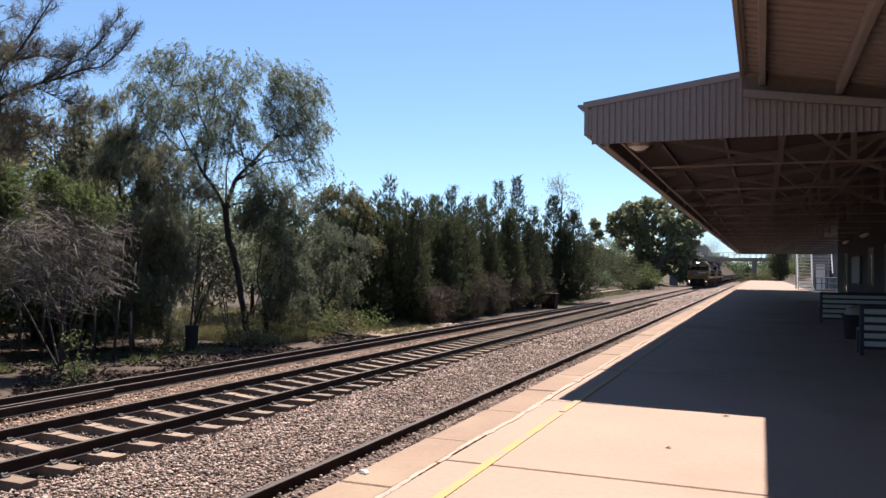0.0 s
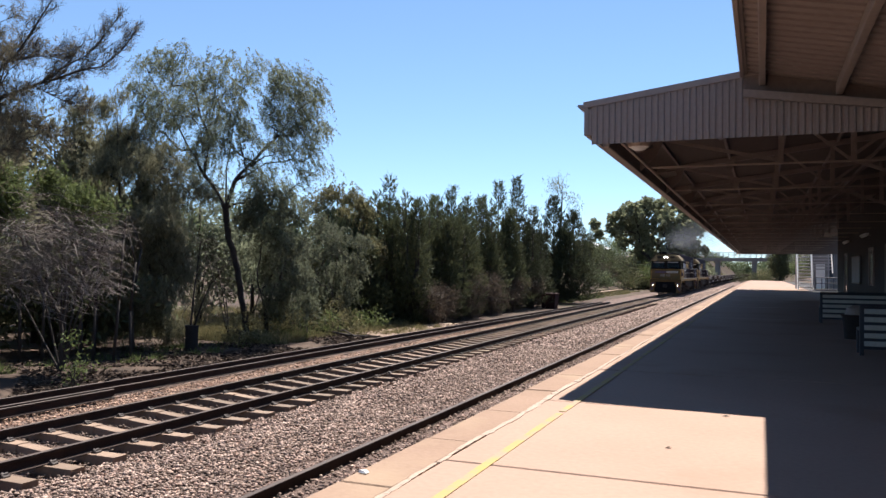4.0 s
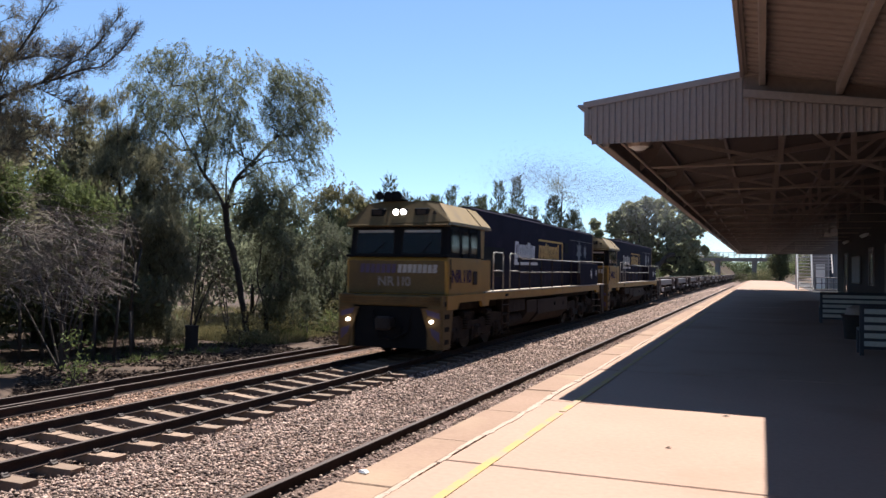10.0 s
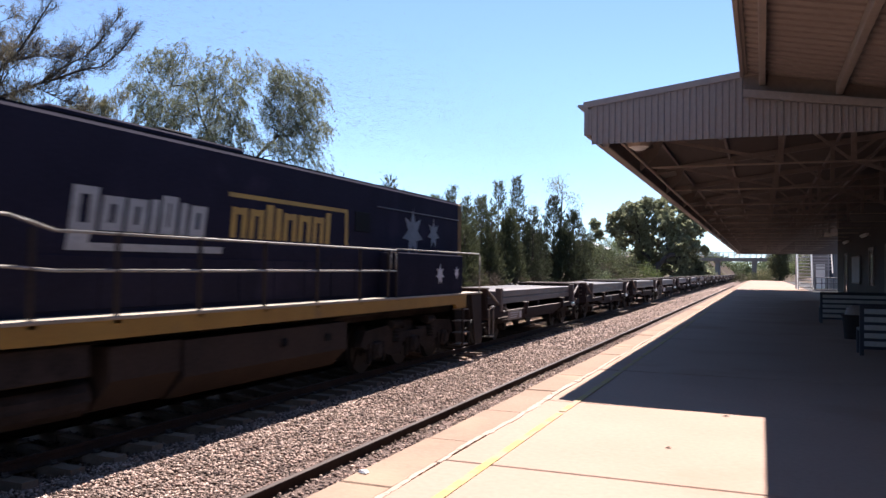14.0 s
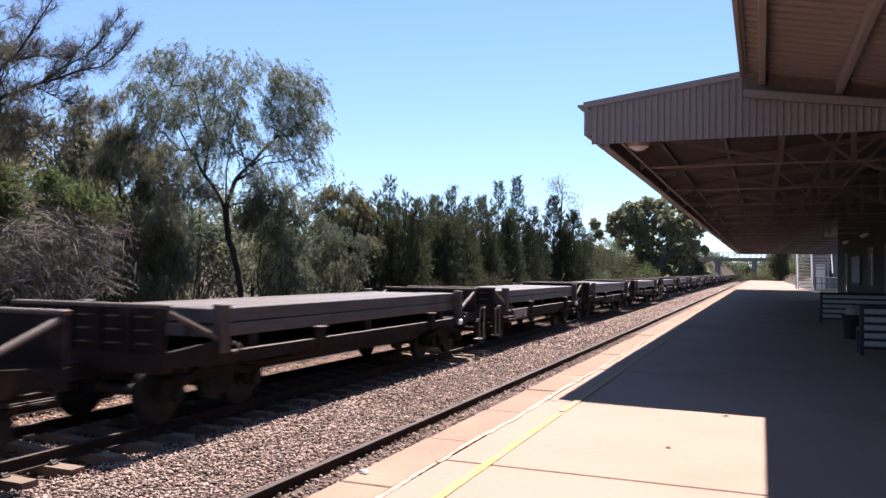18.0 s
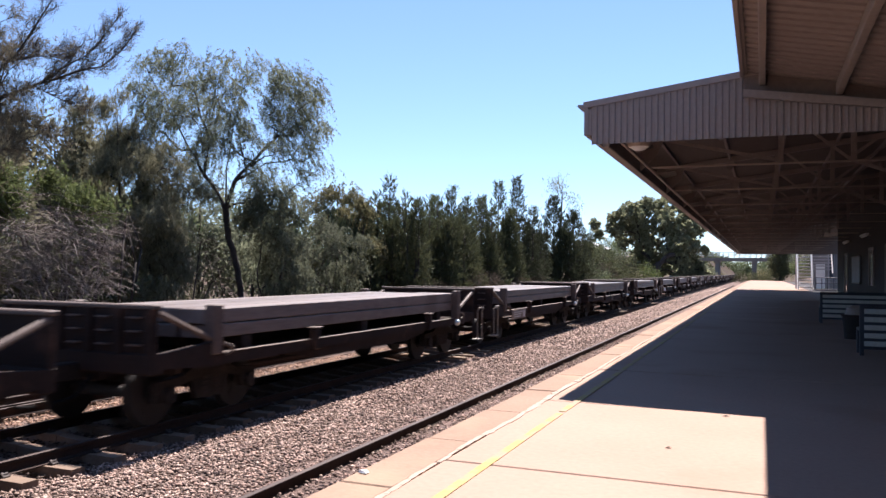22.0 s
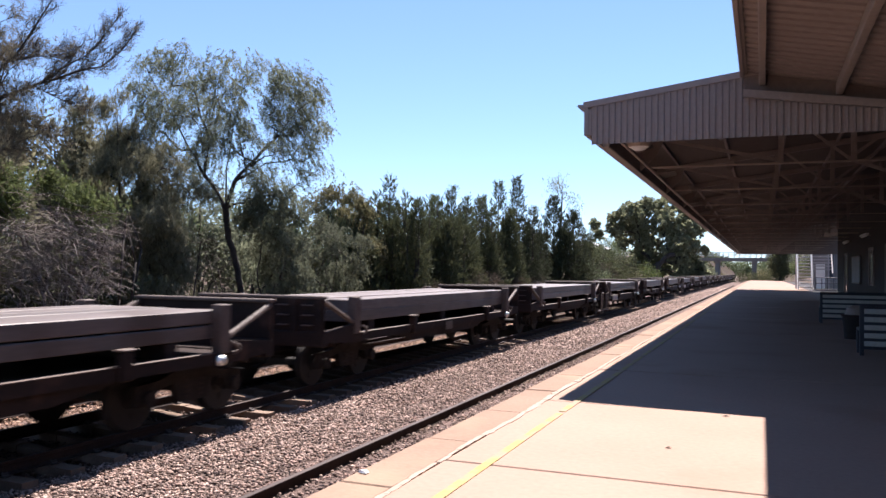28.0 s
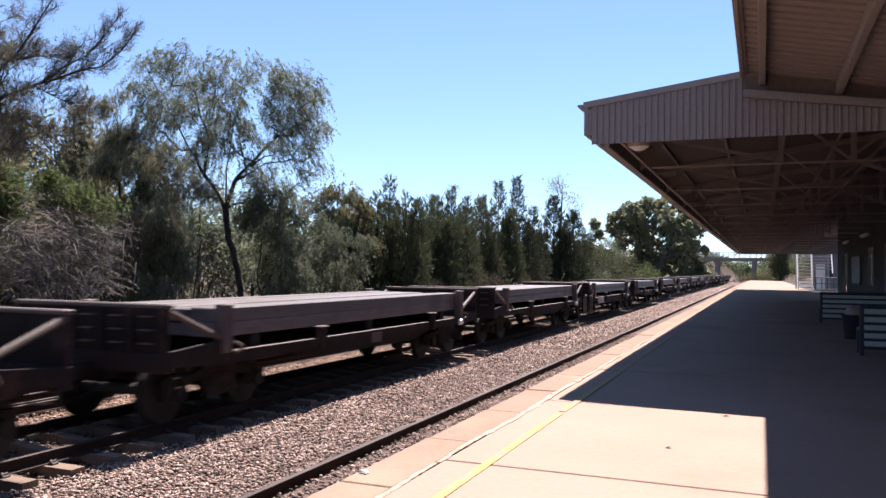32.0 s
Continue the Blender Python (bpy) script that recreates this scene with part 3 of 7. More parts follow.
g.add([(-2.03, CY0 + 0.04, canopy_top(-2.03) - 0.01), (5.5, CY0 + 0.04, canopy_top(5.5) - 0.01), (5.5, CY1, canopy_top(5.5) - 0.01), (-2.03, CY1, canopy_top(-2.03) - 0.01)], [(0, 1, 2, 3)])
part("roof_sheet", g, M["canopy_shaded"], canopy, "ribbed roof sheet seen from below")
part("eaves_beam", Geo().box(-1.80, -1.72, CY0 + 0.05, CY1, 2.78, 3.0, 0.01), M["canopy_steel"], canopy)
part("conduit", Geo().tube((-1.58, CY0 + 0.05, 2.84), (-1.58, CY1 - 0.1, 2.84), 0.022, n=8), M["pipe"], canopy, "pale conduit along the eaves")
k = 0
while 12.2 + 3.55 * k < CY1:
    y = 12.2 + 3.55 * k
    part("tie_rod", Geo().box(-1.62, 3.4, y - 0.022, y + 0.022, 2.835, 2.858), M["pipe"], canopy)
    part("rafter", Geo().prism([(-1.9, canopy_top(-1.9) - 0.17), (3.9, canopy_top(3.9) - 0.17), (3.9, canopy_top(3.9) - 0.07), (-1.9, canopy_top(-1.9) - 0.07)], "y", y - 0.04, y + 0.04), M["canopy_steel"], canopy)
    for x0, z0, x1, z1 in ((-1.45, canopy_top(-1.45) - 0.16, 0.25, 2.86), (0.38, canopy_top(0.38) - 0.16, 1.12, 2.86), (1.12, 2.86, 2.3, canopy_top(2.3) - 0.16)) + (((1.12, 2.85, 3.42, 1.95),) if k < 2 else ()):
        part("brace", Geo().prism([(x0, z0), (x1, z1), (x1, z1 + 0.05), (x0, z0 + 0.05)], "y", y - 0.012, y + 0.012), M["canopy_steel"], canopy)
    for x in (0.25, 1.18, 2.4):
        part("web_post", Geo().box(x - 0.035, x + 0.035, y - 0.03, y + 0.03, 2.85, canopy_top(x) - 0.15), M["canopy_steel"], canopy)
    for x in (-1.47, -0.56):
        part("hanger", Geo().prism([(x - 0.03, canopy_top(x) - 0.31), (x + 0.03, canopy_top(x) - 0.31), (x + 0.09, canopy_top(x) - 0.16), (x - 0.09, canopy_top(x) - 0.16)], "y", y - 0.02, y + 0.02), M["canopy_steel"], canopy)
    part("eaves_bracket", Geo().prism([(-1.79, 2.80), (-1.70, 2.80), (-1.45, 3.06), (-1.45, 3.16), (-1.79, 3.08)], "y", y - 0.012, y + 0.012), M["canopy_steel"], canopy)
    k += 1
for x in (-1.47, -0.56, 0.35, 1.26, 2.17):
    part("purlin", Geo().box(x - 0.02, x + 0.02, CY0 + 0.05, CY1, canopy_top(x) - 0.12, canopy_top(x) - 0.06), M["canopy_steel"], canopy)
# far fascia takes the shade-darkened taupe
part("far_fascia", Geo().prism([(-1.93, 2.80), (5.45, 2.80), (5.45, canopy_top(5.45) - 0.02), (-1.93, canopy_top(-1.93) - 0.02)], "y", CY1, CY1 + 0.03), M["canopy_shaded"], canopy)


def upper(x):
    return 3.565 - 0.205 * (x + 0.22)


roof = thing("upper_roof", "taupe corrugated roof over the near platform", "roof", kind="structure")
g = Geo()
ya = -14.0
while ya < CY0:
    for d0, d1, h0, h1 in ((0, 0.11, 0.0, 0.0), (0.11, 0.125, 0.0, 0.04), (0.125, 0.165, 0.04, 0.04), (0.165, 0.18, 0.04, 0.0)):
        y0, y1 = ya + d0, min(ya + d1, CY0)
        g.add([(-0.19, y0, upper(-0.19) + h0), (3.6, y0, upper(3.6) + h0), (3.6, y1, upper(3.6) + h1), (-0.19, y1, upper(-0.19) + h1)], [(0, 1, 2, 3)])
    ya += 0.18
g.add([(-0.19, -14.0, upper(-0.19) + 0.05), (3.6, -14.0, upper(3.6) + 0.05), (3.6, CY0, upper(3.6) + 0.05), (-0.19, CY0, upper(-0.19) + 0.05)], [(0, 1, 2, 3)])
part("roof_sheet", g, M["upper_sheet"], roof)
part("edge_fascia", Geo().box(-0.235, -0.19, -14, CY0 - 0.03, 3.50, 3.70, 0.006), M["canopy_sheet"], roof)
part("gutter", Geo().prism([(-0.19, 3.52), (-0.155, 3.52), (-0.155, 3.60), (-0.19, 3.66)], "y", -14, CY0 - 0.06), M["canopy_shaded"], roof)
for x in (0.0, 0.78, 1.7, 2.7):
    part("purlin", Geo().box(x - 0.035, x + 0.035, -14, CY0 - 0.02, upper(x) - 0.13, upper(x) - 0.005, 0.006), M["canopy_steel"], roof)
part("end_beam", Geo().prism([(-0.20, 3.26), (3.4, 2.72), (3.4, 2.80), (-0.20, 3.345)], "y", CY0 - 0.11, CY0 - 0.03), M["canopy_steel"], roof)
part("end_sheet", Geo().prism([(-0.20, 3.30), (3.3, 2.80), (3.3, upper(3.3)), (-0.20, upper(-0.2))], "y", CY0 - 0.026, CY0 - 0.022), M["canopy_shaded"], roof)

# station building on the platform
# unseen wall, added to keep sky light from the roofed platform
structure("wall_station_near", Geo().box(-0.1, 3.45, -8.2, -8.0, 0, 3.6), M["wall"], "unseen plain wall added to darken the roofed platform")
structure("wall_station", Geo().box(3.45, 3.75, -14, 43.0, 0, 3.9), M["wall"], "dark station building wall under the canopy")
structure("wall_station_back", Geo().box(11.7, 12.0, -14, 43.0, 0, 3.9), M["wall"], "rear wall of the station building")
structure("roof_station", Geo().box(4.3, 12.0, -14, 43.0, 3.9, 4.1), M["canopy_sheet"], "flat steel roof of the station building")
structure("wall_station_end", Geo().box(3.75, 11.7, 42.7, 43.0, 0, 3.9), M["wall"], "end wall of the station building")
# ---- trees and shrubs ----
def leaf_mesh(name, centres, dirs, length, width, r, jitter=0.35):
    n = len(centres)
    d = dirs / np.maximum(np.linalg.norm(dirs, axis=1, keepdims=True), 1e-6)
    side = np.cross(d, r.normal(size=(n, 3)))
    side /= np.maximum(np.linalg.norm(side, axis=1, keepdims=True), 1e-6)
    ln = length * r.uniform(1 - jitter, 1 + jitter, (n, 1))
    w = width * r.uniform(1 - jitter, 1 + jitter, (n, 1))
    a = centres - d * ln * 0.5
    m = centres
    b = centres + d * ln * 0.5
    return fast_mesh(name, np.stack([a, m + side * w * 0.5, b, m - side * w * 0.5], 1), 4)


def crown_points(lobes, per, spread, r, deep=1.25, shell=0.55):
    """Clump centres in lobes (x, y, z, radius)."""
    out = []
    for x, y, z, rad in lobes:
        n = max(3, int(per * rad * rad))
        q = r.normal(size=(n, 3))
        q /= np.linalg.norm(q, axis=1, keepdims=True)
        q *= (shell + (1 - shell) * r.uniform(0, 1, (n, 1)) ** 0.6) * r.uniform(0.75, 1.12, (n, 1)) * rad
        q[:, 1] *= deep
        out.append(q + (x, y, z))
    return np.concatenate(out)


def limbs(g, trunk, radii, lobes, tips, r, twig=0.012, twigs=0.5):
    """Trunk, a limb to each lobe, and twigs to part of the clumps."""
    g.path(trunk, radii, 9)
    t = [Vector(q) for q in trunk]
    for x, y, z, rad in lobes:
        c = Vector((x, y, z))
        k = max((i for i in range(len(t)) if t[i].z < z - rad * 0.2), key=lambda i: t[i].z, default=0)
        k = max(k - r.randint(0, 2), 0)
        s = t[k]
        mid = s.lerp(c, 0.5) + Vector((r.uniform(-0.3, 0.3), r.uniform(-0.3, 0.3), 0.12 * (c - s).length))
        r0 = radii[k] * 0.42
        g.path([s, mid, c], [r0, r0 * 0.6, r0 * 0.3], 6)
        near = [q for q in tips if (Vector(q) - c).length < rad * 1.4]
        for q in near[: int(len(near) * twigs)]:
            m = c.lerp(Vector(q), 0.5) + Vector((0, 0, 0.1 * rad))
            g.path([c.lerp(mid, r.uniform(0, 0.5)), m, q], [twig * 1.6, twig, twig * 0.5], 3)


def tree(name, label, trunk, radii, lobes, leaf, per=14, each=40, spread=0.22, length=0.2, width=0.04, droop=0.6, seed=1, group="", deep=1.25, twig=0.012, twigs=0.5, extra=None, shell=0.55, category="tree"):
    r = np.random.RandomState(seed)
    base = thing(name, label, category, group, at=trunk[0])
    o = Vector(trunk[0])
    trunk = [Vector(q) - o for q in trunk]
    # lobes are set off in depth, so the crown is round from above as well
    lo = []
    for x, y, z, rad in lobes:
        lo.append((x - o.x, y - o.y + r.uniform(-0.9, 0.9) * rad * deep, z - o.z, rad))
    tips = crown_points(lo, per, spread, r, deep, shell)
    g = Geo()
    limbs(g, trunk, radii, lo, [tuple(q) for q in tips], r, twig, twigs)
    part("trunk", g, M["bark"], base, smooth=True)
    n = len(tips) * each
    c = np.repeat(tips, each, axis=0) + r.normal(size=(n, 3)) * spread * np.array((1, 1, 0.9))
    d = r.normal(size=(n, 3)) * (1 - droop) + np.array((0, 0, -1.0)) * droop
    part("crown", leaf_mesh("crown", c, d, length, width, r), M[leaf], base)
    return base


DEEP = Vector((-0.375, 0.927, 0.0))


def skeleton(limbs, tips, r, step=0.3, thin=0.0055, power=2.1):
    """A branching frame: given limbs, and a curved branch from the best near node to each tip. Returns nodes, parents and radii."""
    nodes, up = [], []
    for k, limb in enumerate(limbs):
        last = None
        if k:
            last = min(range(len(nodes)), key=lambda i: (nodes[i] - limb[0]).length)
        for a, b in zip(limb, limb[1:]):
            n = max(1, int((b - a).length / step))
            for j in range(0 if last is None else 1, n + 1):
                nodes.append(a.lerp(b, j / n) + Vector(r.normal(size=3)) * (0.02 if j else 0.0))
                up.append(-1 if last is None else last)
                last = len(nodes) - 1
    first = len(nodes)
    pos = np.zeros((first + len(tips) * 5, 3))
    pos[:first] = [tuple(q) for q in nodes]
    count = first
    root = np.array(nodes[0])
    order = sorted(range(len(tips)), key=lambda i: float(np.linalg.norm(np.asarray(tips[i]) - root)))
    for i in order:
        t = np.asarray(tips[i])
        gap = pos[:count] - t
        d = np.linalg.norm(gap, axis=1)
        k = int(np.argmin(d + 0.9 * np.maximum(gap[:, 2] + 0.12, 0.0) + 0.15 * np.maximum(1.2 - (pos[:count, 2] - root[2]), 0.0)))
        s, dist = pos[k].copy(), d[k]
        n = int(min(max(round(dist / step), 1), 5))
        wig = r.normal(size=3) * 0.06 * dist
        last = k
        for j in range(1, n + 1):
            u = j / n
            q = s + (t - s) * u + np.array((0, 0, 0.16 * dist)) * math.sin(math.pi * u) + wig * math.sin(math.pi * u)
            pos[count] = q
            nodes.append(Vector(q))
            up.append(last)
            last = count
            count += 1
    flow = [0.0] * count
    for i in range(count - 1, -1, -1):
        if flow[i] == 0.0:
            flow[i] = thin ** power
        if up[i] >= 0:
            flow[up[i]] += flow[i]
    return nodes, up, [q ** (1 / power) for q in flow]


def frame_mesh(nodes, up, radii, most):
    scale = min(1.0, most / max(radii))
    g = Geo()
    for i, k in enumerate(up):
        if k >= 0 and (nodes[i] - nodes[k]).length > 1e-4:
            a, b = radii[k] * scale, radii[i] * scale
            a = min(a, b * 1.35)
            g.tube(nodes[k], nodes[i], max(a, 0.004), max(b, 0.003), 8 if b > 0.05 else 5 if b > 0.02 else 3, False)
    return g


def hanging_leaves(tips, axis, strands, per, length, width, hang, out, r, spread=0.12, limp=0.75):
    """Leaves along strands that leave the tips outwards and fall."""
    tips = np.asarray(tips)
    n = len(tips) * strands
    p = np.repeat(tips, strands, axis=0) + r.normal(size=(n, 3)) * spread
    away = p - np.array(axis)
    away[:, 2] *= 0.25
    away /= np.maximum(np.linalg.norm(away, axis=1, keepdims=True), 0.05)
    away = away + r.normal(size=(n, 3)) * 0.55
    ln = hang * r.uniform(0.35, 1.15, (n, 1))
    u = (np.arange(per)[None] + r.uniform(0, 1, (n, per))) / per
    c = p[:, None] + away[:, None] * (out * ln * np.sqrt(u))[..., None] + np.array((0, 0, -1.0)) * (ln * u ** 1.3)[..., None]
    c = (c + r.normal(size=c.shape) * 0.022).reshape(-1, 3)
    d = r.normal(size=c.shape) * (1 - limp) + np.repeat(away, per, axis=0) * 0.12 + np.array((0, 0, -limp))
    return c, d


def weeping_tree(name, label, limbs, most, lobes, leaf, per=34, strands=4, leaves=13, length=0.12, width=0.02, hang=0.55, out=0.45, seed=1, group="", deep=1.2, shell=0.1, category="tree", limp=0.75, thin=0.0055, grow=1.0):
    """A tree with a grown frame of branches and hanging strands of leaves."""
    r = np.random.RandomState(seed)
    base = thing(name, label, category, group, at=limbs[0][0])
    o = Vector(limbs[0][0])
    limbs = [[Vector(q) - o for q in limb] for limb in limbs]
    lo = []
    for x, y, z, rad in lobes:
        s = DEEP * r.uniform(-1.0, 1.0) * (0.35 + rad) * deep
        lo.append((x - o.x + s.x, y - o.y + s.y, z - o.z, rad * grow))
    tips = crown_points(lo, per, 0.2, r, 1.15, shell)
    nodes, up, radii = skeleton(limbs, tips, r, thin=thin)
    part("trunk", frame_mesh(nodes, up, radii, most), M["bark"], base, smooth=True)
    axis = np.mean(np.array([q[:3] for q in lo]), axis=0)
    c, d = hanging_leaves(tips, axis, strands, leaves, length, width, hang, out, r, limp=limp)
    part("crown", leaf_mesh("crown", c, d, length, width, r), M[leaf], base)
    return base


GZ = -1.25
GUM_LIMBS = [[(-16.30, 22.50, -1.26), (-16.43, 22.41, -0.04), (-16.71, 22.26, 1.50), (-16.94, 22.13, 2.56), (-17.01, 22.09, 3.20)],
             [(-17.01, 22.09, 3.20), (-17.34, 21.94, 3.90), (-17.66, 21.79, 4.38), (-18.24, 21.53, 5.53), (-18.78, 21.28, 6.49), (-19.05, 21.14, 7.45)],
             [(-17.01, 22.09, 3.20), (-16.98, 22.06, 4.59), (-16.81, 22.10, 5.75), (-16.54, 22.18, 6.91), (-16.42, 22.20, 7.97)],
             [(-16.98, 22.10, 3.20), (-16.71, 22.18, 4.20), (-16.18, 22.38, 4.79), (-15.37, 22.68, 5.77), (-14.66, 22.94, 6.74), (-14.09, 23.16, 7.10)],
             [(-16.71, 22.18, 4.20), (-15.73, 22.56, 4.76), (-14.83, 22.92, 5.00), (-14.30, 23.15, 4.70)],
             [(-17.66, 21.79, 4.38), (-17.48, 21.83, 5.54), (-17.88, 21.64, 6.70), (-18.06, 21.53, 7.85)]]
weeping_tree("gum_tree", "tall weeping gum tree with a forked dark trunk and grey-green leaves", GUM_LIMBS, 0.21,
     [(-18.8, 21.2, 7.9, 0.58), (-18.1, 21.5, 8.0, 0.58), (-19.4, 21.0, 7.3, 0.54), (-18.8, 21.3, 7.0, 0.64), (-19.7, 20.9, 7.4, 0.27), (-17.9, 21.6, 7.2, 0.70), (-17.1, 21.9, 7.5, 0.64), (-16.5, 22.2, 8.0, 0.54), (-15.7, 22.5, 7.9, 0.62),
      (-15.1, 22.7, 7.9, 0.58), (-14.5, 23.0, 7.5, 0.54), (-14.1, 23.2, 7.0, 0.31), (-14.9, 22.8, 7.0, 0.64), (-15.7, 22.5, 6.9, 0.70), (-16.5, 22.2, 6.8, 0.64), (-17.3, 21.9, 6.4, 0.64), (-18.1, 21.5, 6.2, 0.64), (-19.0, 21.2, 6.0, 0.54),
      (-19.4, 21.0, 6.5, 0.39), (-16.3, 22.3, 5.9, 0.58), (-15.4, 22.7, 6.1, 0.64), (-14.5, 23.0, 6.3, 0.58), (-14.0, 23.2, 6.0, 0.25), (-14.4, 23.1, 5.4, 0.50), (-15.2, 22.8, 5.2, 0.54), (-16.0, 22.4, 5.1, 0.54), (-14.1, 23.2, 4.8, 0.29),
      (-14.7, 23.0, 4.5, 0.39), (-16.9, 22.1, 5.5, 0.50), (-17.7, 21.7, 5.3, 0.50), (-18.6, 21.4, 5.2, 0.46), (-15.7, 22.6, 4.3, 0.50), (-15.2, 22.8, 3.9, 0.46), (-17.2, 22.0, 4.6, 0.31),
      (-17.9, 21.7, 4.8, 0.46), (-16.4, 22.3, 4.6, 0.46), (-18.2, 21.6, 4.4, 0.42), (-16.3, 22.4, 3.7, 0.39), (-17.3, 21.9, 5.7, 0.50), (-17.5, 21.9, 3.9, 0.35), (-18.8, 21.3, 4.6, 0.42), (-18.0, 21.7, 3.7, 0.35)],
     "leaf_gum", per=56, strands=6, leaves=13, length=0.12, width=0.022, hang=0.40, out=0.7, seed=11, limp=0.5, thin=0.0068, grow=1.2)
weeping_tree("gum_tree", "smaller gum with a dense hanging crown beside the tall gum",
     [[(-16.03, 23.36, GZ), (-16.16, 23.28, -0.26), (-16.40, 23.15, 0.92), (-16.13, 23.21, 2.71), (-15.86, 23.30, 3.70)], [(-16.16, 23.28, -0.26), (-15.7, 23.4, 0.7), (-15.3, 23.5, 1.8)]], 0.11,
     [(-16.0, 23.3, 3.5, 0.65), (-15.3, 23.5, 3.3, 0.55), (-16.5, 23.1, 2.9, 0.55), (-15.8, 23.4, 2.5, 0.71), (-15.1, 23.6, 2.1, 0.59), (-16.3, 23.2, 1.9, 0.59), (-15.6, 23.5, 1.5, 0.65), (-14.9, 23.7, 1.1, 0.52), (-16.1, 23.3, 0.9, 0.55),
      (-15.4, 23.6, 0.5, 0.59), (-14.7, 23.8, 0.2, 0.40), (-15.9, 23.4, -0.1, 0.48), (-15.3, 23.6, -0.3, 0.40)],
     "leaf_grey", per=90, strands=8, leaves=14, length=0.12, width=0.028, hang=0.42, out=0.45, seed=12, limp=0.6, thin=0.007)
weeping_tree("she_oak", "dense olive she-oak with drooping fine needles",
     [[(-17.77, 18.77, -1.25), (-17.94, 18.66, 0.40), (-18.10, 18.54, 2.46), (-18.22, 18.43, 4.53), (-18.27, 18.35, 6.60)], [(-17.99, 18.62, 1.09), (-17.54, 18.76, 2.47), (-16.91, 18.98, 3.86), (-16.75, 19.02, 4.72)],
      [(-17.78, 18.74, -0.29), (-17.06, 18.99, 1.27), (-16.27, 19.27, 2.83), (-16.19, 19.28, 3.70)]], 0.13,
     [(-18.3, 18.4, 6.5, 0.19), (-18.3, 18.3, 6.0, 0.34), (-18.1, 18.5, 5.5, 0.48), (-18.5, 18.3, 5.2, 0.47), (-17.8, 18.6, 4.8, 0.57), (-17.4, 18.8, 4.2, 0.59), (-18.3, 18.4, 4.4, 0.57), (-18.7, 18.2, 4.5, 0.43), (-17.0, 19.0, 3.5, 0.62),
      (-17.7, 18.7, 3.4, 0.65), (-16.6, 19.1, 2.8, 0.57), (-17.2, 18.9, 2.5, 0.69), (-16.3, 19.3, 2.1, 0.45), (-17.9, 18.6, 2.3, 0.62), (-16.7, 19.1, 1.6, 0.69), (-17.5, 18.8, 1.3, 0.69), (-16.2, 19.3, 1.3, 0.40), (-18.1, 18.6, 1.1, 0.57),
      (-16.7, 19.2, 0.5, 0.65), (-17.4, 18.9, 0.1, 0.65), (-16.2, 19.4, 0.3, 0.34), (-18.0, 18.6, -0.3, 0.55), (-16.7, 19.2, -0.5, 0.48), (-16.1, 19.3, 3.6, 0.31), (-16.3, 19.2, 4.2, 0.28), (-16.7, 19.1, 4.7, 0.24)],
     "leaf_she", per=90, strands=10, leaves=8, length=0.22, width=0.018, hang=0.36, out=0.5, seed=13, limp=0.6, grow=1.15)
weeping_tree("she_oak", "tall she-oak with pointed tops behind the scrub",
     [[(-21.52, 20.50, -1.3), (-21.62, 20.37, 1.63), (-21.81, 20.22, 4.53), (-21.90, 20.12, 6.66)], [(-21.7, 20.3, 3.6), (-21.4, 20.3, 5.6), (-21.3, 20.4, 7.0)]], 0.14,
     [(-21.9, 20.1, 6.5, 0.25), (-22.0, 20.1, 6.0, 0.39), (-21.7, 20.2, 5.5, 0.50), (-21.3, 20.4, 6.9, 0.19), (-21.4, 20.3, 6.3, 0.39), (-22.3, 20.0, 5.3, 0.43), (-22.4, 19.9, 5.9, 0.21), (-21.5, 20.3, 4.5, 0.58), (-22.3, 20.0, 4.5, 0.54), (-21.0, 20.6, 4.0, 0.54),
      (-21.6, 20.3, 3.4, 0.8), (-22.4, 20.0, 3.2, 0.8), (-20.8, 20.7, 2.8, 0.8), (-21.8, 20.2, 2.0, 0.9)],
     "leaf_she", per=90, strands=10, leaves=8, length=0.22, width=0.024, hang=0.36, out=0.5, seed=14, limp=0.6)
